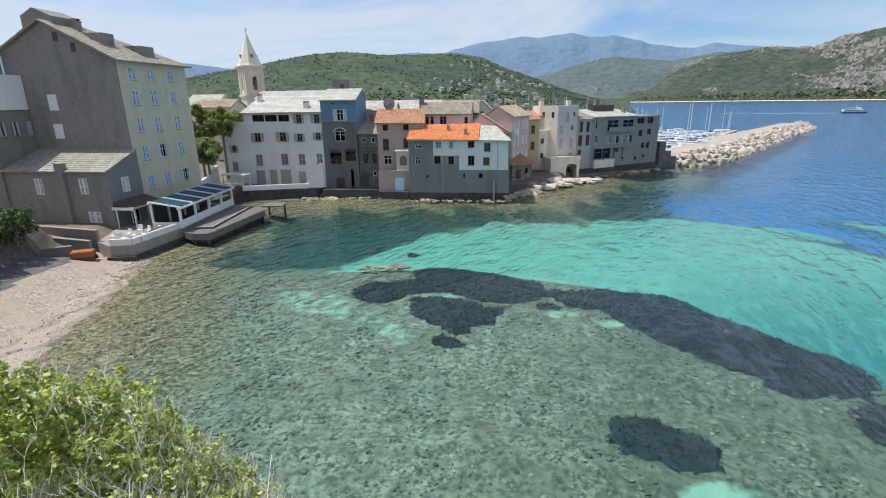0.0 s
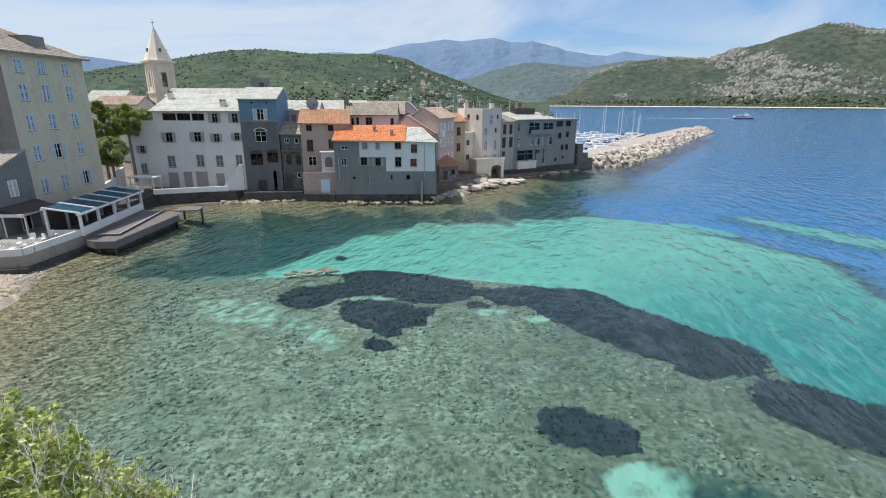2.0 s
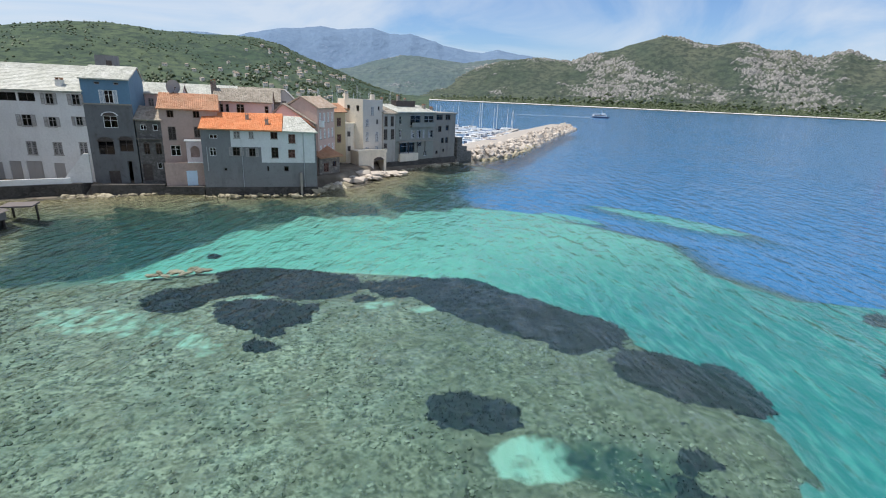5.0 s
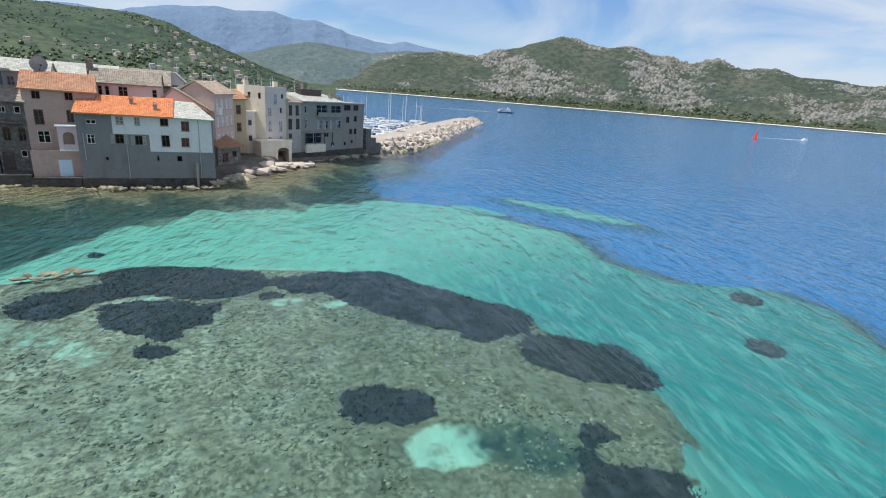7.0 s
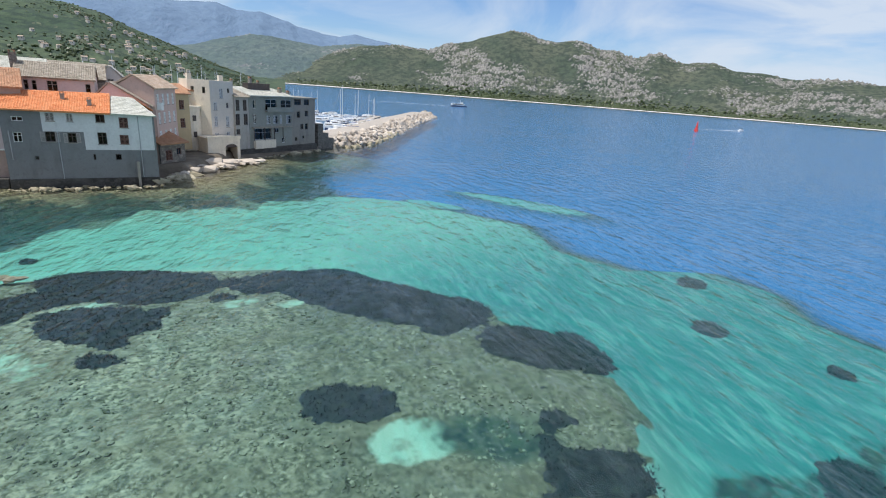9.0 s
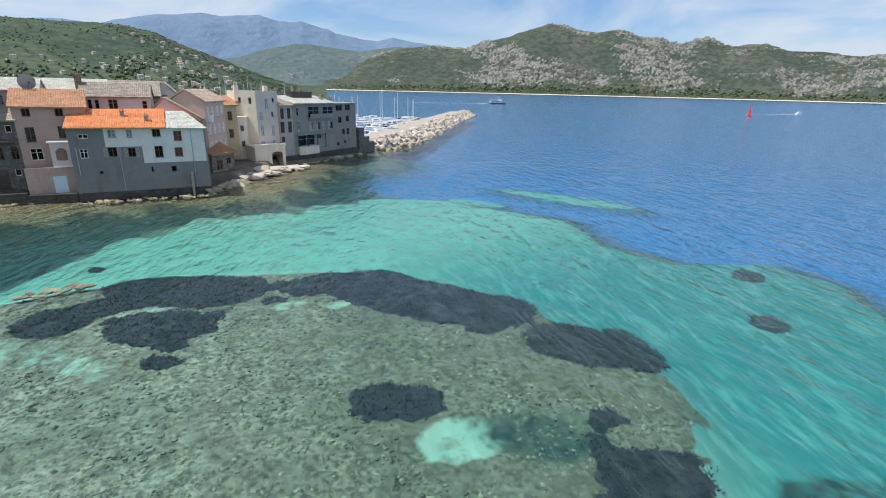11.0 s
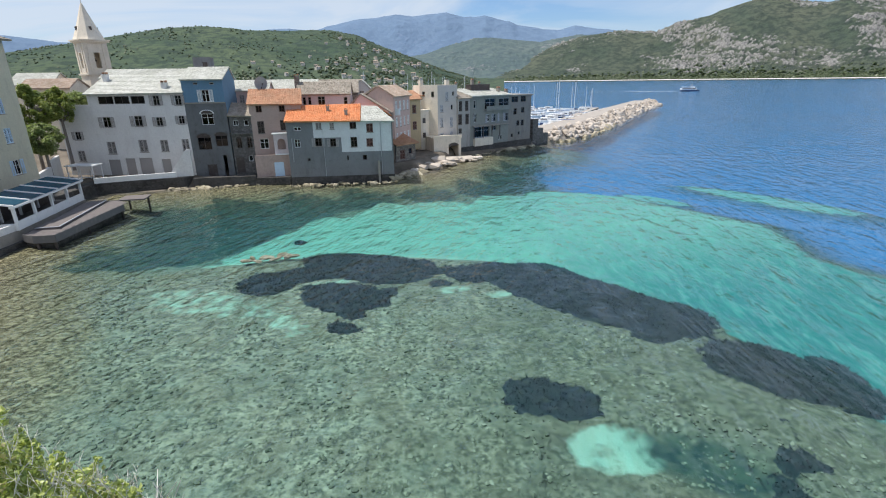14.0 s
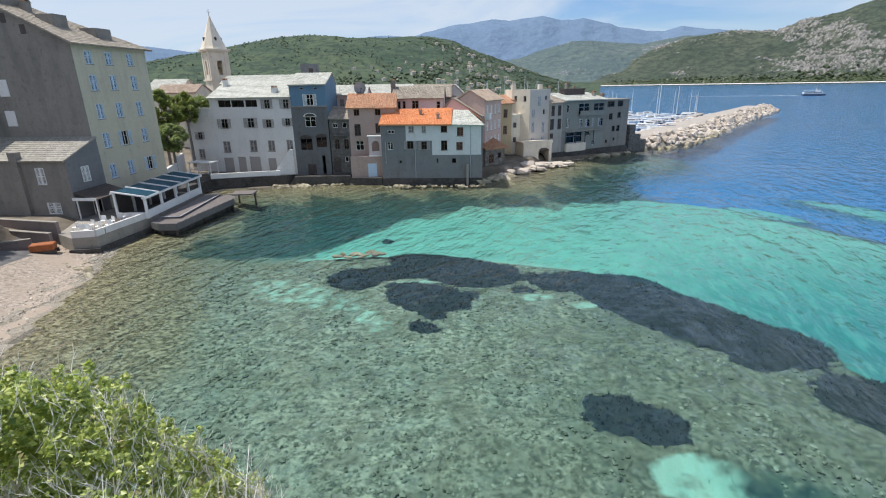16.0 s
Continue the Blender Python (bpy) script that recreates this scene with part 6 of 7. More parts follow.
def restaurant():
    h = thing("sea_terrace", "concrete sea terrace with pale parapet below the yellow house", "terrace")
    bm = bmesh.new()
    prism(bm, [(-31.2, 44.0), (-29.2, 44.3), (-27.9, 51.2), (-27.4, 63.5), (-33.0, 64.5), (-34.4, 55.5), (-35.0, 51.2), (-33.4, 45.6)], -1.2, 1.45)
    part("platform", bm, M_CONCRETE, h)
    bm = bmesh.new()
    prism(bm, [(-31.4, 43.6), (-28.9, 43.9), (-27.6, 50.9), (-27.9, 51.0), (-29.2, 44.3), (-31.2, 44.0)], -1.2, 0.45)
    part("footing", bm, M_BLACKSTONE, h)
    bm = bmesh.new()
    prism(bm, [(-30.4, 48.6), (-28.5, 48.4), (-28.05, 51.0), (-27.95, 52.0), (-31.6, 52.2)], 1.454, 1.49)
    part("dark_floor", bm, M_DARKWOOD, h, "dark boarded terrace floor")
    bm = bmesh.new()
    for k in range(3):
        bar(bm, (-29.05 + 0.36 * k, 45.6 + 2.0 * k, 0.5), (-29.05 + 0.36 * k, 45.6 + 2.0 * k, 1.9), 0.12, 0.5)
    part("buttress", bm, M_CONCRETE, h)
    for p, q in (((-31.2, 44.15), (-29.35, 44.4)), ((-29.3, 44.45), (-28.0, 51.2))):
        bm = bmesh.new()
        bar(bm, (*p, 1.75), (*q, 1.75), 0.22, 0.62)
        part("parapet", bm, M_WHITEWALL, h)
    p = thing("pavilion", "white timber dining pavilion with blue glazed roof over the water", "pavilion", frame_at((-27.7, 50.6), (-27.35, 63.2)))
    L = 12.6
    for u in (0.1, 3.2, 6.3, 9.4, 12.4):
        part("post", boxed(u - 0.12, u + 0.12, 0, 0.22, 1.45, 3.5), M_WHITE, p)
        part("rear_post", boxed(u - 0.1, u + 0.1, 3.0, 3.2, 1.45, 4.05), M_WHITE, p)
    part("front_wall", boxed(0, L, 0.04, 0.2, 1.45, 2.25), M_WHITE, p)
    part("end_wall", boxed(-0.02, 0.14, 0.25, 3.0, 1.45, 2.1), M_WHITE, p)
    # panel coloured dark to stand for the pavilion's deep inner shade
    part("rear_wall", boxed(0.2, L - 0.1, 3.22, 3.34, 1.45, 4.04), M_DARKWOOD, p, "rear wall coloured dark for the shade inside")
    part("floor", boxed(0.2, L - 0.1, 0.25, 3.2, 1.46, 1.5), M_DECK, p)
    part("eave_beam", boxed(-0.2, L + 0.3, -0.15, 0.25, 3.5, 3.68), M_WHITE, p)
    part("rear_beam", boxed(-0.2, L + 0.3, 3.0, 3.3, 4.05, 4.2), M_WHITE, p)
    for k in range(6):
        u = -0.1 + k * (L + 0.2) / 5
        bm = bmesh.new()
        bar(bm, (u, -0.1, 3.74), (u, 3.2, 4.3), 0.16, 0.14)
        part("rafter", bm, M_WHITE, p)
        if k < 5:
            g = (L + 0.2) / 5
            bm = bmesh.new()
            vs = [bm.verts.new(v) for v in ((u + 0.1, -0.05, 3.73), (u + g - 0.1, -0.05, 3.73), (u + g - 0.1, 3.15, 4.27), (u + 0.1, 3.15, 4.27))]
            bm.faces.new(vs)
            bmesh.ops.solidify(bm, geom=bm.faces[:], thickness=0.03)
            part("roof_pane", bm, M_BLUEPANEL, p)
    h = thing("deck", "grey timber swimming deck on posts over the water", "deck")
    edge = [(-27.4, 50.2), (-26.2, 49.3), (-24.4, 49.2), (-22.6, 60.6), (-24.0, 63.0), (-27.2, 63.2)]
    bm = bmesh.new()
    prism(bm, edge, 0.95, 1.12)
    part("frame", bm, M_DARKWOOD, h)
    bm = bmesh.new()
    for p0, p1 in zip(edge[:-1], edge[1:]):
        bar(bm, (*p0, 0.84), (*p1, 0.84), 0.08, 0.7)
    part("skirt", bm, M_SKIRT, h, "grey weathered fascia boards")
    # dark solid added below the boards to carry the shade under the deck
    bm = bmesh.new()
    prism(bm, [(-27.4, 50.6), (-26.1, 49.7), (-24.7, 49.6), (-22.95, 60.5), (-24.1, 62.6), (-27.2, 62.9)], -1.4, 0.9)
    part("deck_shade_block", bm, M_BLACKSTONE, h, "added dark block for the shade under the deck")
    for k in range(27):
        x = -27.2 + k * 0.17
        y0 = 50.2 - (x + 27.4) * 0.6 if x < -26.2 else 49.4 if x < -24.6 else 49.4 + (x + 24.6) * 6.4
        y1 = 63.1 if x < -24 else 63.0 - (x + 24) * 1.0
        part("plank", boxed(x, x + 0.155, y0 + 0.03, y1 - 0.03, 1.124, 1.16), M_DECK, h)
    for x, y in ((-26.0, 49.5), (-24.6, 49.5), (-23.9, 54.5), (-22.8, 60.4), (-24.2, 62.7)):
        bm = bmesh.new()
        tube(bm, (x, y, -1.4), (x, y, 0.95), 0.14, 0.14, 8)
        part("pile", bm, M_DARKWOOD, h)
    part("upper_deck", boxed(-26.9, -25.0, 51.5, 62.6, 1.165, 1.35), M_DECK, h, "raised grey plank seating deck")
    bm = bmesh.new()
    for p0, p1 in (((-26.9, 51.4), (-24.95, 51.4)), ((-24.95, 51.4), (-24.95, 62.65))):
        bar(bm, (*p0, 1.38), (*p1, 1.38), 0.1, 0.06)
    part("deck_trim", bm, M_PALEGREY, h, "pale edge trim")
    j = thing("jetty_walkway", "narrow landing stage on bent posts at the deck end", "landing stage")
    part("walkway", boxed(-24.0, -21.2, 63.2, 65.6, 1.0, 1.16), M_DECK, j)
    for x in (-23.6, -21.5):
        bm = bmesh.new()
        tube(bm, (x, 65.2, -1.3), (x, 65.2, 1.0), 0.12, 0.12, 8)
        part("post", bm, M_DARKWOOD, j)
    # tables and chairs, white, behind the parapet
    t = thing("garden_chair", "white plastic garden chair on the sea terrace", "chair", pose(-30.6, 45.3, 1.45), "terrace chairs")
    part("seat", boxed(-0.22, 0.22, -0.22, 0.22, 0.42, 0.46), M_WHITE, t)
    part("backrest", boxed(-0.22, 0.22, 0.2, 0.25, 0.46, 0.9), M_WHITE, t)
    for a in (-0.2, 0.2):
        for b in (-0.2, 0.2):
            part("leg", boxed(a - 0.02, a + 0.02, b - 0.02, b + 0.02, 0, 0.42), M_WHITE, t)
    rnd = random.Random(5)
    for x, y in ((-31.4, 45.9), (-30.2, 46.4), (-32.2, 46.2), (-31.2, 47.0), (-29.6, 46.9), (-30.0, 48.2), (-31.0, 48.6), (-29.9, 50.0)):
        copy_thing(t, pose(x, y, 1.45, 0, 0, rnd.uniform(0, 360)))
    a = thing("awning", "dark folding awning with white valance on a white frame", "awning", pose(-34.55, 56.1, 0, 0, 0, 81.4))
    slope(a, "cloth", M_DARKWOOD, (-0.6, -2.9, 3.6), (-0.6, -0.5, 4.3), (-5.2, -0.5, 4.2), (-5.2, -2.9, 3.5), 0.05, 0.0, 1.0, 1.0)
    part("valance", boxed(-5.3, -5.2, -2.9, -0.4, 3.45, 3.75), M_WHITE, a)
    for u, v in ((-5.1, -2.8), (-5.1, -0.7), (-0.8, -2.8)):
        part("pole", boxed(u - 0.05, u + 0.05, v - 0.05, v + 0.05, 1.45, 3.6), M_WHITE, a)
    w = thing("retaining_wall", "stepped pink-grey retaining walls at the head of the beach", "wall")
    for p0, p1, z0, z1 in (((-40.6, 47.9), (-33.4, 45.8), 0.6, 2.5), ((-39.6, 46.8), (-33.6, 44.9), 0.5, 1.7), ((-36.6, 42.6), (-34.4, 43.6), 0.3, 1.6)):
        bm = bmesh.new()
        bar(bm, (*p0, (z0 + z1) / 2), (*p1, (z0 + z1) / 2), 0.3, z1 - z0)
        part("wall_run", bm, M_OLDPINK, w)
        bm = bmesh.new()
        bar(bm, (*p0, z1 + 0.045), (*p1, z1 + 0.045), 0.38, 0.08)
        part("coping", bm, M_CONCRETE, w)
    c = thing("rusty_winch", "rust-orange boat winch box on the beach", "winch", pose(-33.0, 42.9, 0.55, 0, 0, 20))
    bm = boxed(-0.9, 0.9, -0.5, 0.5, 0.25, 0.85)
    bmesh.ops.bevel(bm, geom=bm.edges[:], offset=0.06, segments=1, affect="EDGES")
    part("box", bm, M_RUST, c)
    for s in (-1, 1):
        part("skid", boxed(-1.0, 1.0, s * 0.4 - 0.08, s * 0.4 + 0.08, -0.1, 0.25), M_DARKWOOD, c)
    q = thing("quay", "stone quay painted shade-dark, white curved parapet before the white house", "quay")
    bm = bmesh.new()
    prism(bm, [(-31.5, 64.5), (-30.0, 73.0), (-25.0, 74.1), (-19.6, 74.6), (-18.6, 76.2), (-35.0, 80.4), (-38.0, 66.0)], -1.0, 1.5)
    # near-black stone puts the quay wall's shade into its colour
    part("quay_body", bm, M_BLACKSTONE, q)
    for p0, p1 in (((-30.1, 73.2), (-25.0, 74.3)), ((-25.0, 74.3), (-20.6, 75.0))):
        bm = bmesh.new()
        bar(bm, (*p0, 1.85), (*p1, 1.85), 0.3, 0.7)
        part("parapet", bm, M_WHITE, q)
    gable_wall(q, "stair_wall", [(-21.8, 1.5), (-18.4, 1.5), (-18.4, 5.2), (-18.9, 5.2)], 75.3, 75.7, "x", M_WHITEWALL)
    ft = thing("foot_wall", "black wave-wetted foot wall below the waterfront houses", "wall")
    for p0, p1, z in (((-18.4, 75.0), (-10.0, 74.4), 1.3), ((-10.0, 74.4), (-5.2, 73.6), 1.0)):
        bm = bmesh.new()
        bar(bm, (*p0, z / 2 - 0.4), (*p1, z / 2 - 0.4), 1.2, z + 0.8)
        part("wall_run", bm, M_BLACKSTONE, ft)
    gw = thing("garden_wall", "low pale garden wall climbing behind the yellow house", "wall")
    for p0, p1, z in (((-33.2, 66.8), (-34.6, 73.0), 4.0), ((-34.6, 73.0), (-36.4, 79.5), 4.6)):
        bm = bmesh.new()
        bar(bm, (*p0, z / 2), (*p1, z / 2), 0.35, z)
        part("wall_run", bm, M_WHITEWALL, gw)
    g = thing("pergola", "small white pergola shelter on the quay", "pergola", pose(-32.2, 76.4, 1.5, 0, 0, -14))
    for u in (-1.7, 0, 1.7):
        for v in (-0.9, 0.9):
            part("post", boxed(u - 0.05, u + 0.05, v - 0.05, v + 0.05, 0, 2.0), M_WHITE, g)
    part("roof", boxed(-1.9, 1.9, -1.1, 1.1, 2.0, 2.12), M_WHITE, g)
    for z in (0.5, 1.0):
        part("rail", boxed(-1.65, 1.65, -0.93, -0.87, z, z + 0.06), M_WHITE, g)


M_OLDPINK = plaster("dirty_pink_grey_render", (0.30, 0.24, 0.22), (0.12, 0.10, 0.095), 0.7)
M_SKIRT = paint("weathered_fascia", (0.13, 0.125, 0.125), 0.85)
M_DECK, M_RUST = paint("weathered_deck_boards", (0.15, 0.13, 0.125), 0.85), paint("rust", (0.34, 0.11, 0.04), 0.9, (0.14, 0.06, 0.03), 0.6)
M_BLUEPANEL = paint("blue_translucent_roofing", (0.045, 0.15, 0.23), 0.25, (0.10, 0.2, 0.27), 0.35)


# ---- shore rocks, breakwater, harbour ----
def boulder_meshes(n, seed, mat):
    out = []
    for k in range(n):
        rnd = random.Random(seed + k)
        bm = bmesh.new()
        stone(bm, (0, 0, 0), 1.0, rnd)
        me = bpy.data.meshes.new("boulder")
        bm.to_mesh(me)
        bm.free()
        me.materials.append(mat)
        out.append(me)
    return out


def shore_rocks():
    kinds = boulder_meshes(6, 40, M_SHOREROCK)
    rnd = random.Random(8)
    rows = ((-21.0, 73.6, -5.5, 75.2, 80, 0.36), (-5.5, 71.8, 9.5, 70.4, 70, 0.32), (9.5, 72.0, 15.0, 77.0, 22, 0.8), (-30.5, 42.6, -26.5, 38.0, 26, 0.3), (24.0, 88.5, 45.0, 101.5, 34, 0.5))
    for x0, y0, x1, y1, n, r in rows:
        for k in range(n):
            t = (k + rnd.random()) / n
            s = r * rnd.uniform(0.35, 1.0) ** 1.5 * 1.7
            ob = new("shore_rock", kinds[k % 6])
            ob.matrix_basis = pose(x0 + (x1 - x0) * t + rnd.uniform(-0.5, 0.5), y0 + (y1 - y0) * t + rnd.uniform(-1.0, 0.8), -0.05 + 0.15 * r, rnd.uniform(-15, 15), rnd.uniform(-15, 15), rnd.uniform(0, 360)) @ Matrix.Diagonal((s * rnd.uniform(1.1, 2.2), s, s * 0.6, 1))
            tagged(ob, "low weed-stained rock at the waterline", "rock", "shore rocks")
    slabs = boulder_meshes(4, 60, M_ROCK)
    for x, y, a, b, c, rz in ((18.2, 84.2, 3.6, 2.0, 1.0, 30), (21.5, 85.2, 2.8, 1.5, 0.8, 20), (24.2, 86.2, 2.4, 1.2, 0.6, 25), (16.0, 81.5, 2.6, 1.7, 0.8, 40), (17.0, 79.0, 1.8, 1.3, 0.6, 10), (20.0, 82.0, 2.4, 1.2, 0.45, 15), (14.8, 78.3, 1.5, 1.1, 0.6, 0), (26.6, 86.6, 1.8, 0.9, 0.35, 20)):
        ob = new("rock_slab", slabs[int(abs(x * 7)) % 4])
        ob.matrix_basis = pose(x, y, 0.35, 0, 0, rz) @ Matrix.Diagonal((a * 1.3, b * 1.3, c * 1.1, 1))
        tagged(ob, "pale sunlit granite slab at the waterline", "rock", "granite slabs")
    for k in range(46):
        t = rnd.random()
        s = rnd.uniform(0.25, 0.9)
        ob = new("rock_slab", slabs[k % 4])
        ob.matrix_basis = pose(11.5 + 13 * t + rnd.uniform(-1.5, 1.5), 76.5 + 9.5 * t + rnd.uniform(-2.0, 2.0), 0.35 + rnd.uniform(-0.2, 0.3), rnd.uniform(-15, 15), rnd.uniform(-15, 15), rnd.uniform(0, 360)) @ Matrix.Diagonal((s * 1.5, s, s * 0.6, 1))
        tagged(ob, "pale sunlit granite slab at the waterline", "rock", "granite slabs")
    for k in range(9):
        ob = new("reef_rock", kinds[k % 6])
        ob.matrix_basis = pose(-7.6 + k * 0.5, 43.0 + 0.5 * math.sin(k * 2.3) + 0.06 * k, -0.72, rnd.uniform(-8, 8), rnd.uniform(-8, 8), rnd.uniform(0, 360)) @ Matrix.Diagonal((rnd.uniform(0.5, 1.0), rnd.uniform(0.35, 0.6), 0.2, 1))
        tagged(ob, "brown flat rock just under the water", "rock", "reef rocks")


def beach_stones():
    rnd = random.Random(77)
    bm = bmesh.new()
    for k in range(2300):
        y = rnd.uniform(20, 44.5)
        edge = float(np.interp(y, [p[1] for p in SHORE[:4]], [p[0] for p in SHORE[:4]]))
        x = edge + rnd.gauss(1.6, 2.0)
        s = float(shore_distance(np.array([x]), np.array([y]))[0])
        if s > 6.5 or s < -9:
            continue
        z = 0.25 + 1.3 * float(smooth(0, 7, np.array([s]))[0]) - 0.3 if s > 0 else -float(smooth(0, 9, np.array([-s]))[0]) - 0.02
        stone(bm, (x, y, z), 0.05 + 0.13 * rnd.random() ** 2, rnd, 0.5)
    tagged(part("beach_stones", bm, M_ROCK), "loose pale stones along the beach and in the shallows", "stones", kind="stuff")


def breakwater():
    line = [(50.0, 107.5), (57.0, 110.5), (75.0, 130.0), (105.0, 165.0), (164.0, 229.5)]
    h = thing("breakwater", "rock breakwater of pale granite boulders sheltering the harbour", "breakwater")
    bm = bmesh.new()
    for (ax, ay), (bx, by) in zip(line, line[1:]):
        d = Vector((bx - ax, by - ay)).normalized()
        n = Vector((-d.y, d.x))
        sec = ((-1.2, -1.5), (1.4, 1.5), (3.4, 2.2), (9.5, 2.1), (9.8, -1.5))
        ends = [[bm.verts.new((x + n.x * o, y + n.y * o, z)) for o, z in sec] for x, y in ((ax, ay), (bx, by))]
        for i in range(4):
            bm.faces.new((ends[0][i], ends[1][i], ends[1][i + 1], ends[0][i + 1]))
        for e in ends:
            bm.faces.new(e)
    bmesh.ops.recalc_face_normals(bm, faces=bm.faces)
    part("core", bm, M_JETTYTOP, h, "pale paved crest of the breakwater")
    rnd = random.Random(11)
    kinds, wet = boulder_meshes(8, 80, M_ROCK), boulder_meshes(4, 90, M_SHOREROCK)
    rest = bmesh.new()
    spots = []
    for (ax, ay), (bx, by) in zip(line, line[1:]):
        L = math.hypot(bx - ax, by - ay)
        d = Vector((bx - ax, by - ay)) / L
        n = Vector((-d.y, d.x))
        for k in range(int(L * 5.5)):
            t, o = rnd.uniform(0, L), rnd.uniform(-3.9, 2.2)
            z = -0.35 + max(0.0, min(2.3, (o + 3.6) * 0.42)) + rnd.uniform(-0.1, 0.3)
            spots.append((ax + d.x * t + n.x * o, ay + d.y * t + n.y * o, z, rnd.uniform(0.3, 1.0) ** 1.3 * 1.3))
    for k in range(60):
        a, r = rnd.uniform(0, 6.28), rnd.uniform(0, 6)
        spots.append((164 + r * math.cos(a) * 0.8, 231.5 + r * math.sin(a), 1.6 - 0.33 * r, rnd.uniform(0.6, 1.3)))
    spots.sort(key=lambda s: s[0] * 0.5 + s[1])
    for k, (x, y, z, r) in enumerate(spots):
        if k < 290:
            ob = new("boulder", wet[k % 4] if z < 0.15 else kinds[k % 8])
            ob.parent = h
            ob.matrix_basis = pose(x, y, z, rnd.uniform(-40, 40), rnd.uniform(-40, 40), rnd.uniform(0, 360)) @ Matrix.Diagonal((r * 1.25, r, r * 0.8, 1))
        else:
            stone(rest, (x, y, z), r * 1.15, rnd)
    part("boulder_rubble", rest, M_ROCK, h, kind="stuff")


M_JETTYTOP = plaster("sun_bleached_stone_paving", (0.42, 0.375, 0.33), (0.26, 0.23, 0.20), 0.5)


def boat(label, cabin=True, mast=0.0, L=8.0, mat=None):
    """A moored boat: hull with sheer and pointed bow, deck, cabin, windscreen and perhaps a mast with boom and stays."""
    b = thing("boat", label, "boat", None, "moored boats")
    bm = bmesh.new()
    W = L * 0.16
    st = ((0.0, 0.85, 0.9), (0.3, 1.0, 0.85), (0.6, 0.92, 0.92), (0.85, 0.5, 1.05), (1.0, 0.03, 1.2))
    rings = []
    for t, w, z in st:
        x = (t - 0.5) * L
        rings.append([bm.verts.new(v) for v in ((x, -W * w, z), (x, -W * w * 0.8, 0.1), (x, 0, -0.4), (x, W * w * 0.8, 0.1), (x, W * w, z))])
    for a, c in zip(rings, rings[1:]):
        for i in range(4):
            bm.faces.new((a[i], c[i], c[i + 1], a[i + 1]))
        bm.faces.new((a[4], c[4], c[0], a[0]))
    bm.faces.new(rings[0][::-1])
    bm.faces.new(rings[-1])
    bmesh.ops.recalc_face_normals(bm, faces=bm.faces)
    part("hull", bm, mat or M_WHITE, b)
    if cabin:
        bm = bmesh.new()
        prism(bm, [(-L * 0.2, -W * 0.6), (L * 0.18, -W * 0.5), (L * 0.28, 0), (L * 0.18, W * 0.5), (-L * 0.2, W * 0.6)], 0.85, 1.7 + L * 0.03)
        c = part("cabin", bm, M_WHITE, b)
        part("cabin_window", boxed(-L * 0.15, L * 0.12, -W * 0.62, W * 0.62, 1.25, 1.55), M_DARKWOOD, c)
    if mast:
        bm = bmesh.new()
        tube(bm, (L * 0.05, 0, 0.9), (L * 0.05, 0, mast), 0.09, 0.05, 6)
        part("mast", bm, M_WHITE, b)
        bm = bmesh.new()
        tube(bm, (L * 0.03, 0, 2.2), (-L * 0.38, 0, 2.3), 0.1, 0.07, 6)
        part("boom", bm, M_BLUECLOTH, b)
        bm = bmesh.new()
        tube(bm, (L * 0.05, 0, mast - 0.3), (L * 0.49, 0, 1.15), 0.025, 0.025, 4)
        part("forestay", bm, M_METAL, b)
    return b


M_BLUECLOTH = paint("blue_sail_cover", (0.08, 0.13, 0.28), 0.8)
M_NAVY = paint("navy_hull_paint", (0.03, 0.05, 0.12), 0.35)


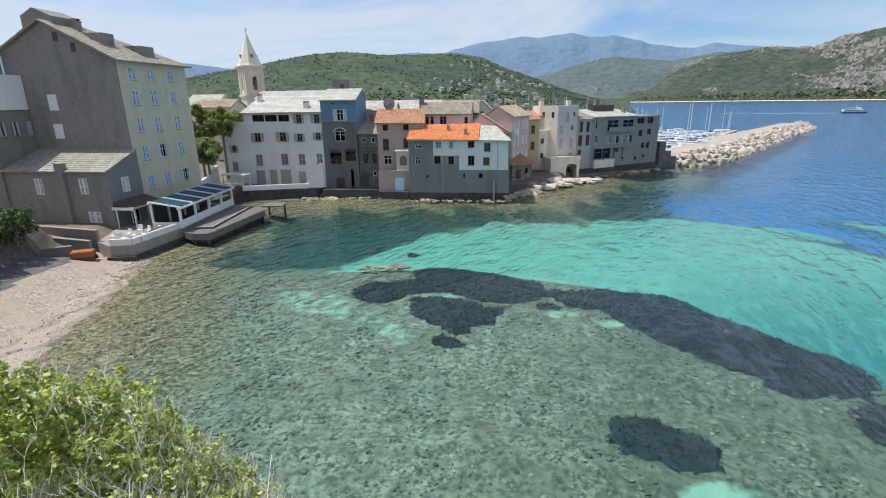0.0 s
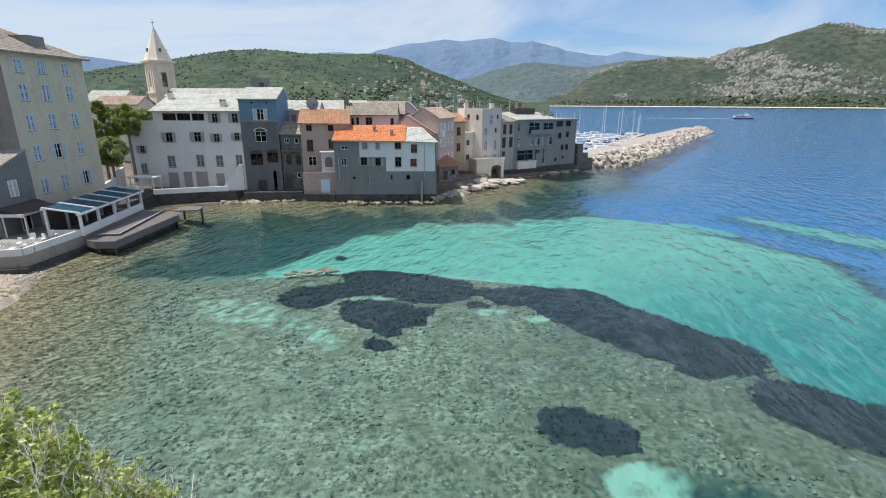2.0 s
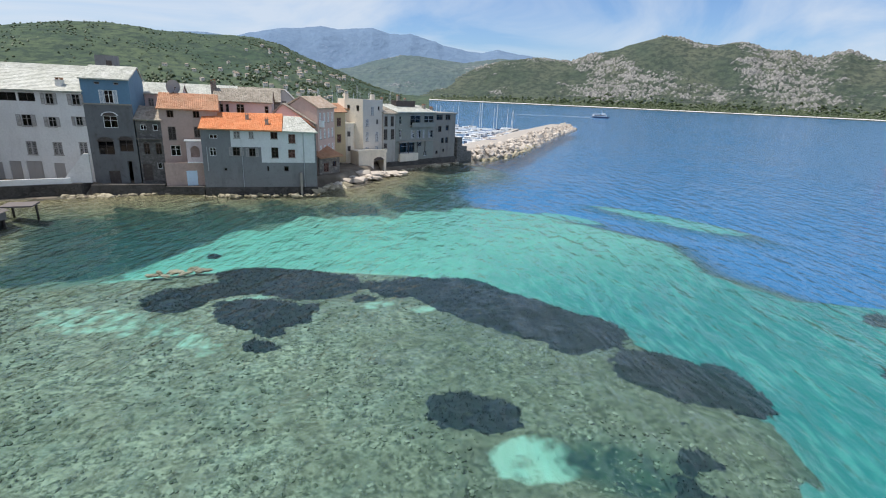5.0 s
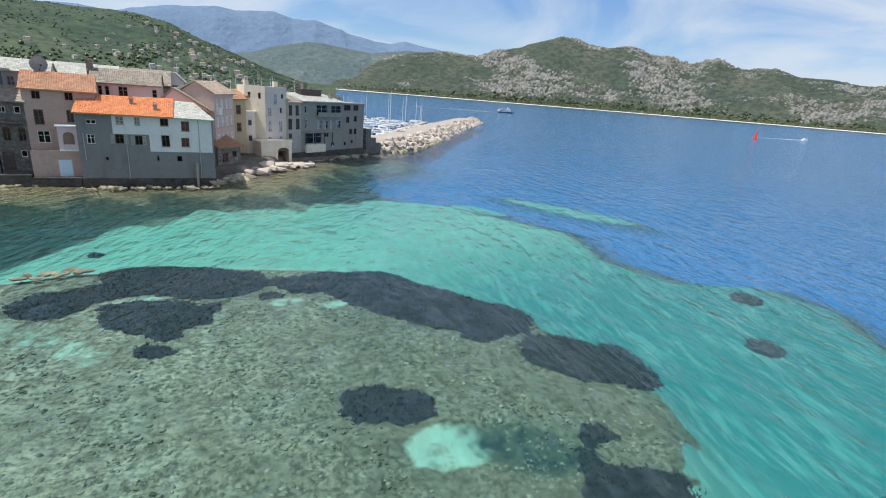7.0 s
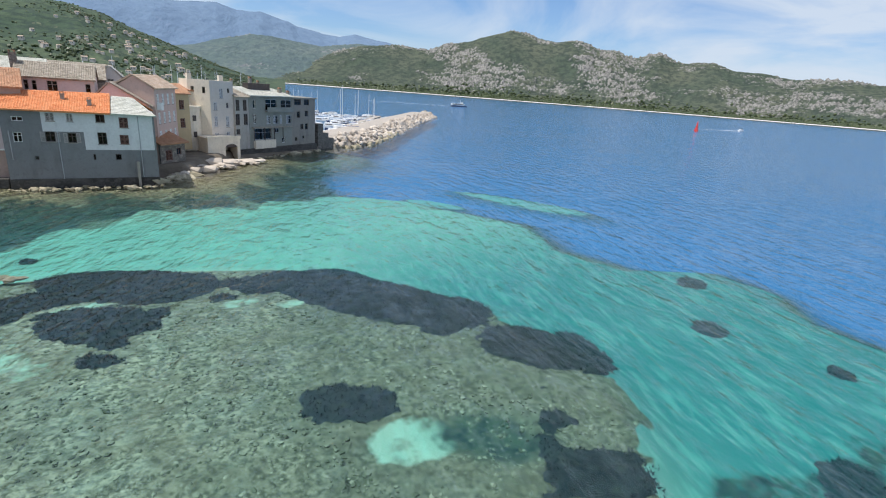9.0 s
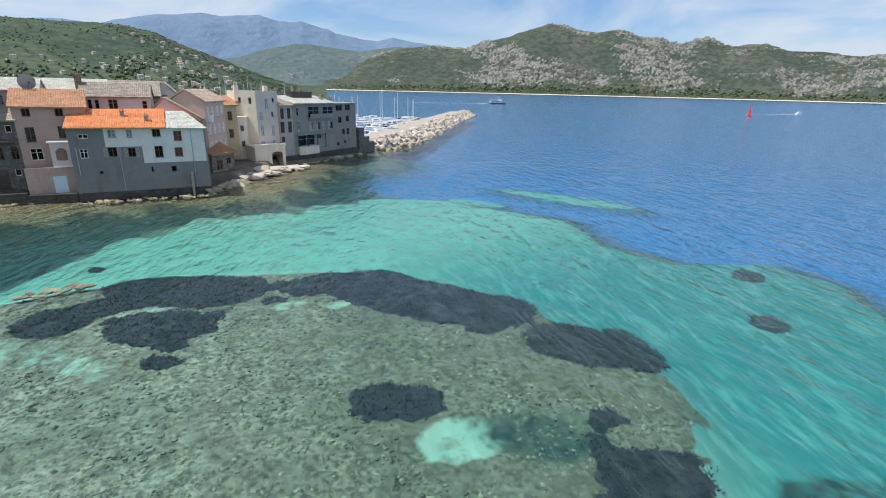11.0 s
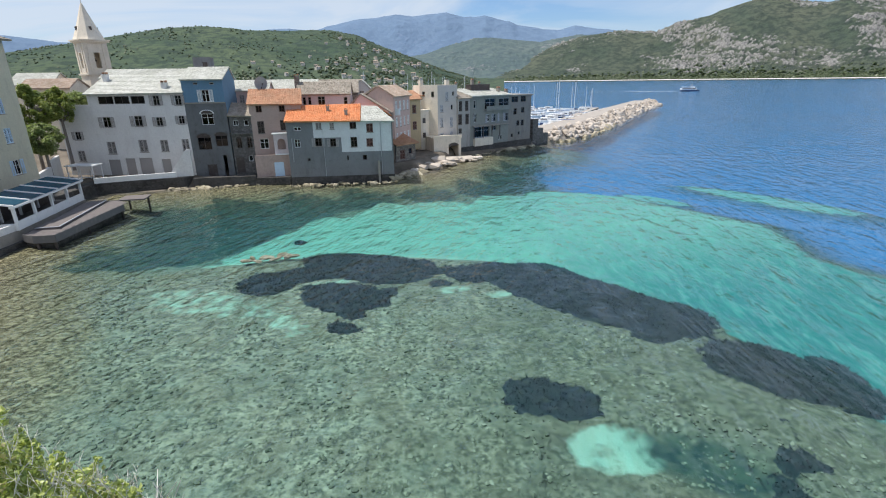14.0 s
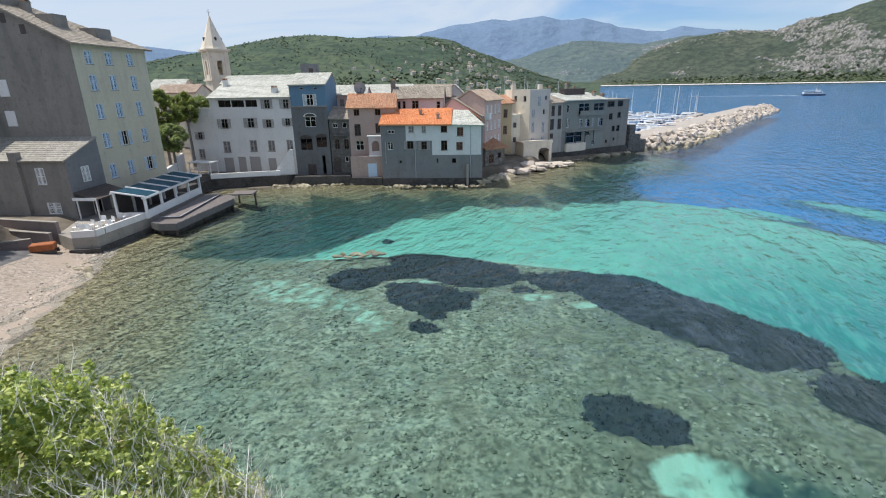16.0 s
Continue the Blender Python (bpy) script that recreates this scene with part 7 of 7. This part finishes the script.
def harbour():
    rnd = random.Random(21)
    kinds = [boat("white motor cruiser moored in the harbour"), boat("white sailing boat with bare mast moored in the harbour", True, 12.5, 10.0), boat("small open white boat moored in the harbour", False, 0, 6.0), boat("navy-hulled sailing boat with bare mast moored in harbour", True, 13.5, 11.5, M_NAVY)]
    spots = []
    for row in range(7):
        for k in range(12):
            t = (k + rnd.uniform(-0.15, 0.15)) / 12
            x, y = 62 + 62 * t - row * 6.2, 131 + 72 * t + row * 6.5
            spots.append((x, y))
    for k in range(14):
        spots.append((-28 + k * 5.2 + rnd.uniform(-1, 1), 172 + rnd.uniform(-8, 22)))
    first = {}
    for x, y in spots:
        far = y > 165 and x < 50
        i = rnd.choice((1, 3)) if far else rnd.choice((0, 0, 0, 2, 2, 0, 0, 0, 0, 1) if rnd.random() < 0.9 else (3,))
        m = pose(x, y, 0, 0, 0, rnd.choice((135, -45)) + rnd.uniform(-6, 6))
        if i not in first:
            first[i] = kinds[i]
            kinds[i].matrix_basis = m
        else:
            copy_thing(kinds[i], m @ Matrix.Diagonal((1, 1, rnd.uniform(1.05, 1.25) if far else rnd.uniform(0.65, 0.9), 1)).to_3x3().to_4x4())
    for i in range(4):
        if i not in first:
            kinds[i].matrix_basis = pose(70 + 5 * i, 150, 0)
    q = thing("harbour_quay", "pale concrete harbour quay beyond the boats", "quay")
    for (ax, ay), (bx, by) in (((52, 122), (118, 205)), ((20, 152), (92, 228))):
        bm = bmesh.new()
        bar(bm, (ax, ay, 0.3), (bx, by, 0.3), 2.4, 1.6)
        part("pontoon", bm, M_JETTYTOP, q)
    f = thing("ferry", "white and blue excursion boat under way in the bay", "ferry", pose(338, 421, 0, 0, 0, -20))
    f.scale = (0.75, 0.75, 0.8)
    bm = bmesh.new()
    prism(bm, [(-11, -2.6), (8, -2.6), (12, 0), (8, 2.6), (-11, 2.6)], -0.4, 1.4)
    part("hull", bm, M_NAVY, f)
    part("main_deck", boxed(-10.5, 7.5, -2.5, 2.5, 1.7, 3.6), M_WHITE, f)
    part("window_band", boxed(-9.5, 6.8, -2.54, 2.54, 2.4, 3.1), M_DARKWOOD, f)
    part("wheelhouse", boxed(1.5, 5.5, -1.8, 1.8, 3.6, 5.6), M_WHITE, f)
    part("canopy", boxed(-9.5, 1.4, -2.2, 2.2, 5.0, 5.2), M_PALEBLUE, f)
    part("funnel_mast", boxed(1.8, 2.2, -0.15, 0.15, 5.6, 8.0), M_WHITE, f)
    for x in (-9, -5, -1):
        for y in (-2, 2):
            part("canopy_post", boxed(x - 0.06, x + 0.06, y - 0.06, y + 0.06, 3.6, 5.0), M_WHITE, f)
    w = thing("wake", "white foam wake on the bay behind the boat", "wake", pose(338, 421, 0.03, 0, 0, -20), kind="stuff")
    bm = bmesh.new()
    cols = []
    for k in range(30):
        x = -11 - k * 3.0
        ww = 2.2 + 0.03 * k + 0.5 * math.sin(k * 1.7)
        cols.append([bm.verts.new((x, s * ww * (1 - k / 40), 0)) for s in (-1, 1)])
    for a, b in zip(cols, cols[1:]):
        bm.faces.new((a[0], a[1], b[1], b[0]))
    part("foam", bm, M_WHITE, w)
    m = boat("small white motor boat speeding across the bay", True, 0, 7.0)
    m.matrix_basis = pose(480, 198, 0, 0, 0, -10)
    m["group"] = ""
    w = thing("wake", "white foam wake on the bay behind the motor boat", "wake", pose(480, 198, 0.03, 0, 0, 170), kind="stuff")
    bm = bmesh.new()
    cols = [[bm.verts.new((3 + k * 2.8, s * (1.9 + 0.2 * math.sin(k * 2.1)) * (1 - k / 30), 0)) for s in (-1, 1)] for k in range(24)]
    for a, c in zip(cols, cols[1:]):
        bm.faces.new((a[0], c[0], c[1], a[1]))
    part("foam", bm, M_WHITE, w)
    b = thing("buoy", "red conical channel buoy on the bay", "buoy", pose(380, 188, 0))
    bm = bmesh.new()
    tube(bm, (0, 0, -0.5), (0, 0, 1.0), 1.7, 1.5, 14)
    part("float", bm, M_RED, b)
    bm = bmesh.new()
    tube(bm, (0, 0, 1.0), (0, 0, 6.0), 1.0, 0.35, 10)
    part("tower", bm, M_RED, b)
    bm = bmesh.new()
    tube(bm, (0, 0, 6.0), (0, 0, 7.0), 0.5, 0.05, 8)
    part("topmark", bm, M_RED, b)


M_RED = paint("red_buoy_paint", (0.62, 0.05, 0.04), 0.5)


# ---- plants ----
def leaf_cloud(clumps, per, size, seed, flat=0.5, width=0.42):
    """Small folded leaves scattered over clumps (x, y, z, r)."""
    r = np.random.RandomState(seed)
    vs, fs = [], []
    for cx, cy, cz, cr in clumps:
        d = r.normal(size=(per, 3))
        d /= np.linalg.norm(d, axis=1)[:, None]
        p = np.array([cx, cy, cz]) + d * (cr * r.uniform(0.35, 1.0, (per, 1)) ** 0.6)
        a = r.normal(size=(per, 3))
        a[:, 2] *= flat
        a /= np.linalg.norm(a, axis=1)[:, None]
        b = np.cross(a, r.normal(size=(per, 3)) * np.array([0.5, 0.5, 1.0]) + np.array([0, 0, 0.6]))
        b /= np.linalg.norm(b, axis=1)[:, None]
        n = np.cross(a, b)
        s = size * r.uniform(0.6, 1.35, (per, 1))
        for k in range(per):
            i = len(vs)
            o, l, w, u = p[k], a[k] * s[k], b[k] * s[k] * width, n[k] * s[k] * 0.12
            vs += [o - l * 0.5, o + w + u, o + l * 0.5, o - w + u]
            fs += [(i, i + 1, i + 2), (i, i + 2, i + 3)]
    me = bpy.data.meshes.new("crown")
    me.from_pydata([tuple(v) for v in vs], [], fs)
    return me


def limbs(bm, p, d, length, radius, depth, rnd, tips):
    q = p + d * length
    tube(bm, p, q, radius, radius * 0.65, 5 if radius > 0.03 else 3)
    tips.append(q)
    if depth:
        for _ in range(rnd.choice((2, 3))):
            nd = (d + Vector((rnd.uniform(-0.8, 0.8), rnd.uniform(-0.8, 0.8), rnd.uniform(-0.15, 0.6)))).normalized()
            limbs(bm, q, nd, length * rnd.uniform(0.6, 0.8), radius * 0.6, depth - 1, rnd, tips)


def tree(name, label, x, y, z0, trunk, height, spread, leaf, per, size, seed, lean=0.0):
    t = thing(name, label, "tree", pose(x, y, z0))
    rnd = random.Random(seed)
    bm = bmesh.new()
    tips = []
    tube(bm, (0, 0, -0.5), (lean * 0.3, 0, trunk), 0.24, 0.17, 8)
    for _ in range(5):
        d = Vector((rnd.uniform(-0.8, 0.8), rnd.uniform(-0.8, 0.8), 0.9)).normalized()
        limbs(bm, Vector((lean * 0.3, 0, trunk)), d, height * 0.3, 0.1, 2, rnd, tips)
    part("trunk", bm, M_BARK, t)
    clumps = []
    for k in range(74):
        a, rr, hh = rnd.uniform(0, 6.28), spread * rnd.uniform(0.1, 1.0) ** 0.6, rnd.uniform(0, 1)
        w = math.sin(math.pi * min(1, 0.15 + hh * 0.85)) ** 0.7
        clumps.append((lean + rr * math.cos(a) * w, rr * math.sin(a) * w, trunk + height * (0.08 + 0.92 * hh), rnd.uniform(0.3, 0.75) * spread * 0.34))
    me = leaf_cloud(clumps, per, size, seed)
    me.materials.append(leaf)
    c = new("crown", me)
    c.parent = t


def plants():
    tree("tree", "bright green plane tree behind the yellow house", -37.0, 76.5, 3.0, 5.5, 5.2, 2.7, M_LEAF, 150, 0.24, 1)
    tree("tree", "bright green plane tree beside the white house", -34.6, 79.2, 3.0, 6.0, 4.4, 2.2, M_LEAF, 150, 0.24, 2)
    tree("tree", "round grey-green olive tree beside the quay", -34.6, 73.0, 2.0, 3.6, 3.6, 2.3, M_OLIVE, 160, 0.24, 3)
    tree("tree", "low shrub on the roof terrace of the white house", -33.4, 82.0, 10.7, 0.4, 1.6, 1.8, M_OLIVE, 70, 0.22, 4)
    rnd = random.Random(17)
    # the scrub on the bank over the beach
    for k in range(13):
        y = 25.5 + k * 1.45
        x = -34.9 - 0.12 * (y - 25) + rnd.uniform(-1.3, 0.7)
        r = rnd.uniform(1.2, 1.8)
        z = 4.4 + rnd.uniform(-0.6, 0.6)
        t = thing("scrub", "dense dark green scrub on the earth bank over the beach", "bush", None, "bank scrub")
        cl = []
        for _ in range(22):
            d = Vector((rnd.gauss(0, 1), rnd.gauss(0, 1), rnd.gauss(0, 0.8))).normalized() * r * rnd.uniform(0.3, 1)
            cl.append((x + d.x, y + d.y, z + d.z, 0.5))
        me = leaf_cloud(cl, 80, 0.2, 9 + k)
        me.materials.append(M_DARKLEAF)
        c = new("foliage", me)
        c.parent = t
        bm = bmesh.new()
        limbs(bm, Vector((x, y, 1.0)), Vector((0.1, 0, 1)), 1.6, 0.09, 3, rnd, [])
        part("stem", bm, M_BARK, t)
    near_bush()


def near_bush():
    """The big bush on the cliff edge close to the eye: grey twigs, green leaves in tufts at their ends."""
    t = thing("cliff_bush", "sunlit leafy bush with bleached bare twigs on the cliff edge", "bush")
    rnd = random.Random(33)
    tips, bm = [], bmesh.new()
    for _ in range(34):
        a = rnd.uniform(-1, 1)
        root = Vector((-3.6 + 1.5 * a + rnd.uniform(-0.4, 0.4), 3.0 + rnd.uniform(-0.7, 0.9), 8.9 - 0.25 * a))
        d = Vector((rnd.uniform(-0.5, 0.5), rnd.uniform(-0.4, 0.4), 1.0)).normalized()
        limbs(bm, root, d, rnd.uniform(0.75, 0.95), 0.035, 4, rnd, tips)
    part("branch_mass", bm, M_TWIG, t)

    def top(x, y):
        """The height of the bush's outer surface."""
        return 11.9 - 0.05 * (x + 3.6) ** 2 - 0.95 * max(0.0, x + 3.1) - 0.62 * max(0.0, y - 3.3) ** 2 + 0.16 * math.sin(x * 5.1) * math.cos(y * 4.3)

    tufts, dry = [], []
    for k in range(5600):
        x, y = rnd.uniform(-6.5, -1.55), rnd.uniform(1.7, 4.9)
        gap = noise.noise(Vector((x * 2.6, y * 2.6, 4.0)))
        if gap < -0.22 and rnd.random() < 0.75:
            continue
        z = top(x, y) - 0.8 * rnd.random() ** 1.2 - 0.05 + 0.1 * gap
        (dry if rnd.random() < 0.06 + 0.34 * max(0.0, x + 2.9) else tufts).append((x, y, z, rnd.uniform(0.05, 0.09)))
    # upright shoots that stand out of the surface, with a rosette at the tip
    bm = bmesh.new()
    for k in range(260):
        x, y = rnd.uniform(-6.3, -1.6), rnd.uniform(1.8, 4.8)
        p = Vector((x, y, top(x, y) - 0.12))
        q = p + Vector((rnd.uniform(-0.1, 0.12), rnd.uniform(-0.08, 0.08), rnd.uniform(0.12, 0.26)))
        tube(bm, p, q, 0.005, 0.003, 4)
        for c in range(2):
            tufts.append((*q.lerp(p, c * 0.35), 0.045 + 0.02 * c))
    part("shoot_mass", bm, M_TWIG, t, "thin pale shoots", "stuff")
    for nm, cl, mt, per, size in (("green_leaves", tufts, M_BUSHLEAF, 16, 0.055), ("dull_leaves", dry, M_DRYLEAF, 9, 0.045)):
        me = leaf_cloud(cl, per, size, 5 + per, 0.8, 0.36)
        me.materials.append(mt)
        c = new(nm, me)
        c.parent = t
    bm = bmesh.new()
    for k in range(4200):
        x, y = rnd.uniform(-5.6, -1.45), rnd.uniform(1.9, 4.7)
        if rnd.random() > 0.06 + 0.46 * max(0.0, x + 3.1):
            continue
        p = Vector((x, y, top(x, y) - rnd.uniform(0.02, 0.26)))
        d = Vector((rnd.uniform(-0.5, 0.6), rnd.uniform(-0.5, 0.4), rnd.uniform(0.5, 1.0))).normalized()
        for c in range(4):
            q = p + d * rnd.uniform(0.05, 0.1)
            tube(bm, p, q, 0.0038 - 0.0007 * c, 0.0032 - 0.0007 * c, 3)
            if c:
                tube(bm, p, p + (d + Vector((rnd.uniform(-0.9, 0.9), rnd.uniform(-0.9, 0.9), rnd.uniform(-0.2, 0.5)))).normalized() * rnd.uniform(0.04, 0.11), 0.0024, 0.0012, 3)
            d = (d + Vector((rnd.uniform(-0.3, 0.3), rnd.uniform(-0.3, 0.3), rnd.uniform(-0.15, 0.2)))).normalized()
            p = q
    part("twig_tangle", bm, M_TWIG, t, "bleached bare twigs", "stuff")


def clumps_mesh(name, spots, mat, seed):
    """Many small uneven tree crowns in one mesh; spots are x, y, z, radius."""
    bm = bmesh.new()
    bmesh.ops.create_icosphere(bm, subdivisions=1, radius=1.0)
    base = np.array([v.co for v in bm.verts])
    tri = np.array([[v.index for v in f.verts] for f in bm.faces])
    bm.free()
    r = np.random.RandomState(seed)
    vs, fs = [], []
    for k, (x, y, z, s) in enumerate(spots):
        j = base * r.uniform(0.65, 1.25, (len(base), 1)) * np.array([s, s, s * r.uniform(0.7, 1.1)]) + np.array([x, y, z + s * 0.45])
        vs.append(j)
        fs.append(tri + k * len(base))
    me = bpy.data.meshes.new(name)
    me.from_pydata(np.concatenate(vs).tolist(), [], np.concatenate(fs).tolist())
    me.materials.append(mat)
    return new(name, me)


M_FARTREE = leaf_material("far_tree_crown", (0.05, 0.075, 0.03), (0.10, 0.125, 0.055))


M_VILLA = plaster("far_villa_render", (0.68, 0.63, 0.56), (0.4, 0.36, 0.32), 0.3)


def villas():
    """Far houses on the lower slopes of the green hill, the woods between them, and the far shore."""
    rnd = random.Random(61)
    v = thing("villa", "small pale villa with a tiled roof on the far hillside", "house", None, "hillside villas")
    part("wall", boxed(-5, 5, -4, 4, -5, 4), M_VILLA, v)
    for s in (1, -1):
        slope(v, "roof", M_FARROOF, (-5.4 * s, -4.4 * s, 4), (5.4 * s, -4.4 * s, 4), (5.4 * s, 0.05, 5.6), (-5.4 * s, 0.05, 5.6), 0.2, 0, 2.5, 2.5)
    for u in (-2.5, 2.5):
        part("window", boxed(u - 0.8, u + 0.8, -4.05, -4.0, 0.6, 2.6), M_DARKWOOD, v)
    taken = []
    for k in range(90):
        if rnd.random() < 0.7:
            a, t = rnd.gauss(6.0, 3.0), rnd.uniform(0.1, 0.5)
        else:
            a, t = rnd.uniform(-8, 12), rnd.uniform(0.05, 0.3)
        d = 420 + 530 * t
        taken.append((a, d))
        s = rnd.uniform(0.22, 0.44)
        m = pose(math.sin(radians(a)) * d, math.cos(radians(a)) * d, hill_green(a, t) + 1.0, 0, 0, -a + rnd.uniform(-40, 40))
        ob = v if k == 0 else copy_thing(v, m)
        ob.matrix_basis = m
        ob.scale = (s * rnd.uniform(0.8, 1.4), s, s)
    spots = []
    for k in range(14000):
        a, t = rnd.uniform(-34, 17), rnd.uniform(0.0, 0.8) ** 1.2
        if noise.noise(Vector((a * 0.35, t * 9, 3.0))) < -0.3 + 0.5 * rnd.random():
            continue
        if a < 1 and t > 0.22 and rnd.random() < 0.7:
            continue
        d = 420 + 530 * t
        spots.append((math.sin(radians(a)) * d, math.cos(radians(a)) * d, hill_green(a, t), rnd.uniform(0.5, 1.25) * (1 + 0.5 * (t < 0.25))))
    tagged(clumps_mesh("hillside_wood", spots, M_FARTREE, 3), "dark scrub and trees over the far green hillside", "trees", kind="stuff")
    spots = []
    for k in range(5200):
        a, t = rnd.uniform(13, 85), abs(rnd.gauss(0, 0.045))
        d = 2006 + 894 * t
        spots.append((math.sin(radians(a)) * d, math.cos(radians(a)) * d, hill_rocky(a, (d - 2000) / 900), rnd.uniform(3.0, 6.5)))
    tagged(clumps_mesh("shore_wood", spots, M_FARTREE, 4), "dark trees along the far shore below the rocky hills", "trees", kind="stuff")
    bm = bmesh.new()
    ring = []
    for k in range(150):
        a = radians(8 + k * 0.53)
        w = 10 + 8 * noise.noise(Vector((k * 0.13, 0, 0)))
        ring.append([bm.verts.new((math.sin(a) * d, math.cos(a) * d, z)) for d, z in ((1984 - 0.5 * w, -0.3), (1992, 1.2 + 0.05 * w), (2016, 2.0))])
    for a, b in zip(ring, ring[1:]):
        for i in range(2):
            bm.faces.new((a[i], b[i], b[i + 1], a[i + 1]))
    tagged(part("far_beach", bm, M_FARSAND), "pale sandy beach along the far side of the bay", "beach", kind="structure")


for f in (satellite_dish, church, back_row, tower_house, waterside_block, restaurant, shore_rocks, beach_stones, breakwater, harbour, plants, villas):
    f()
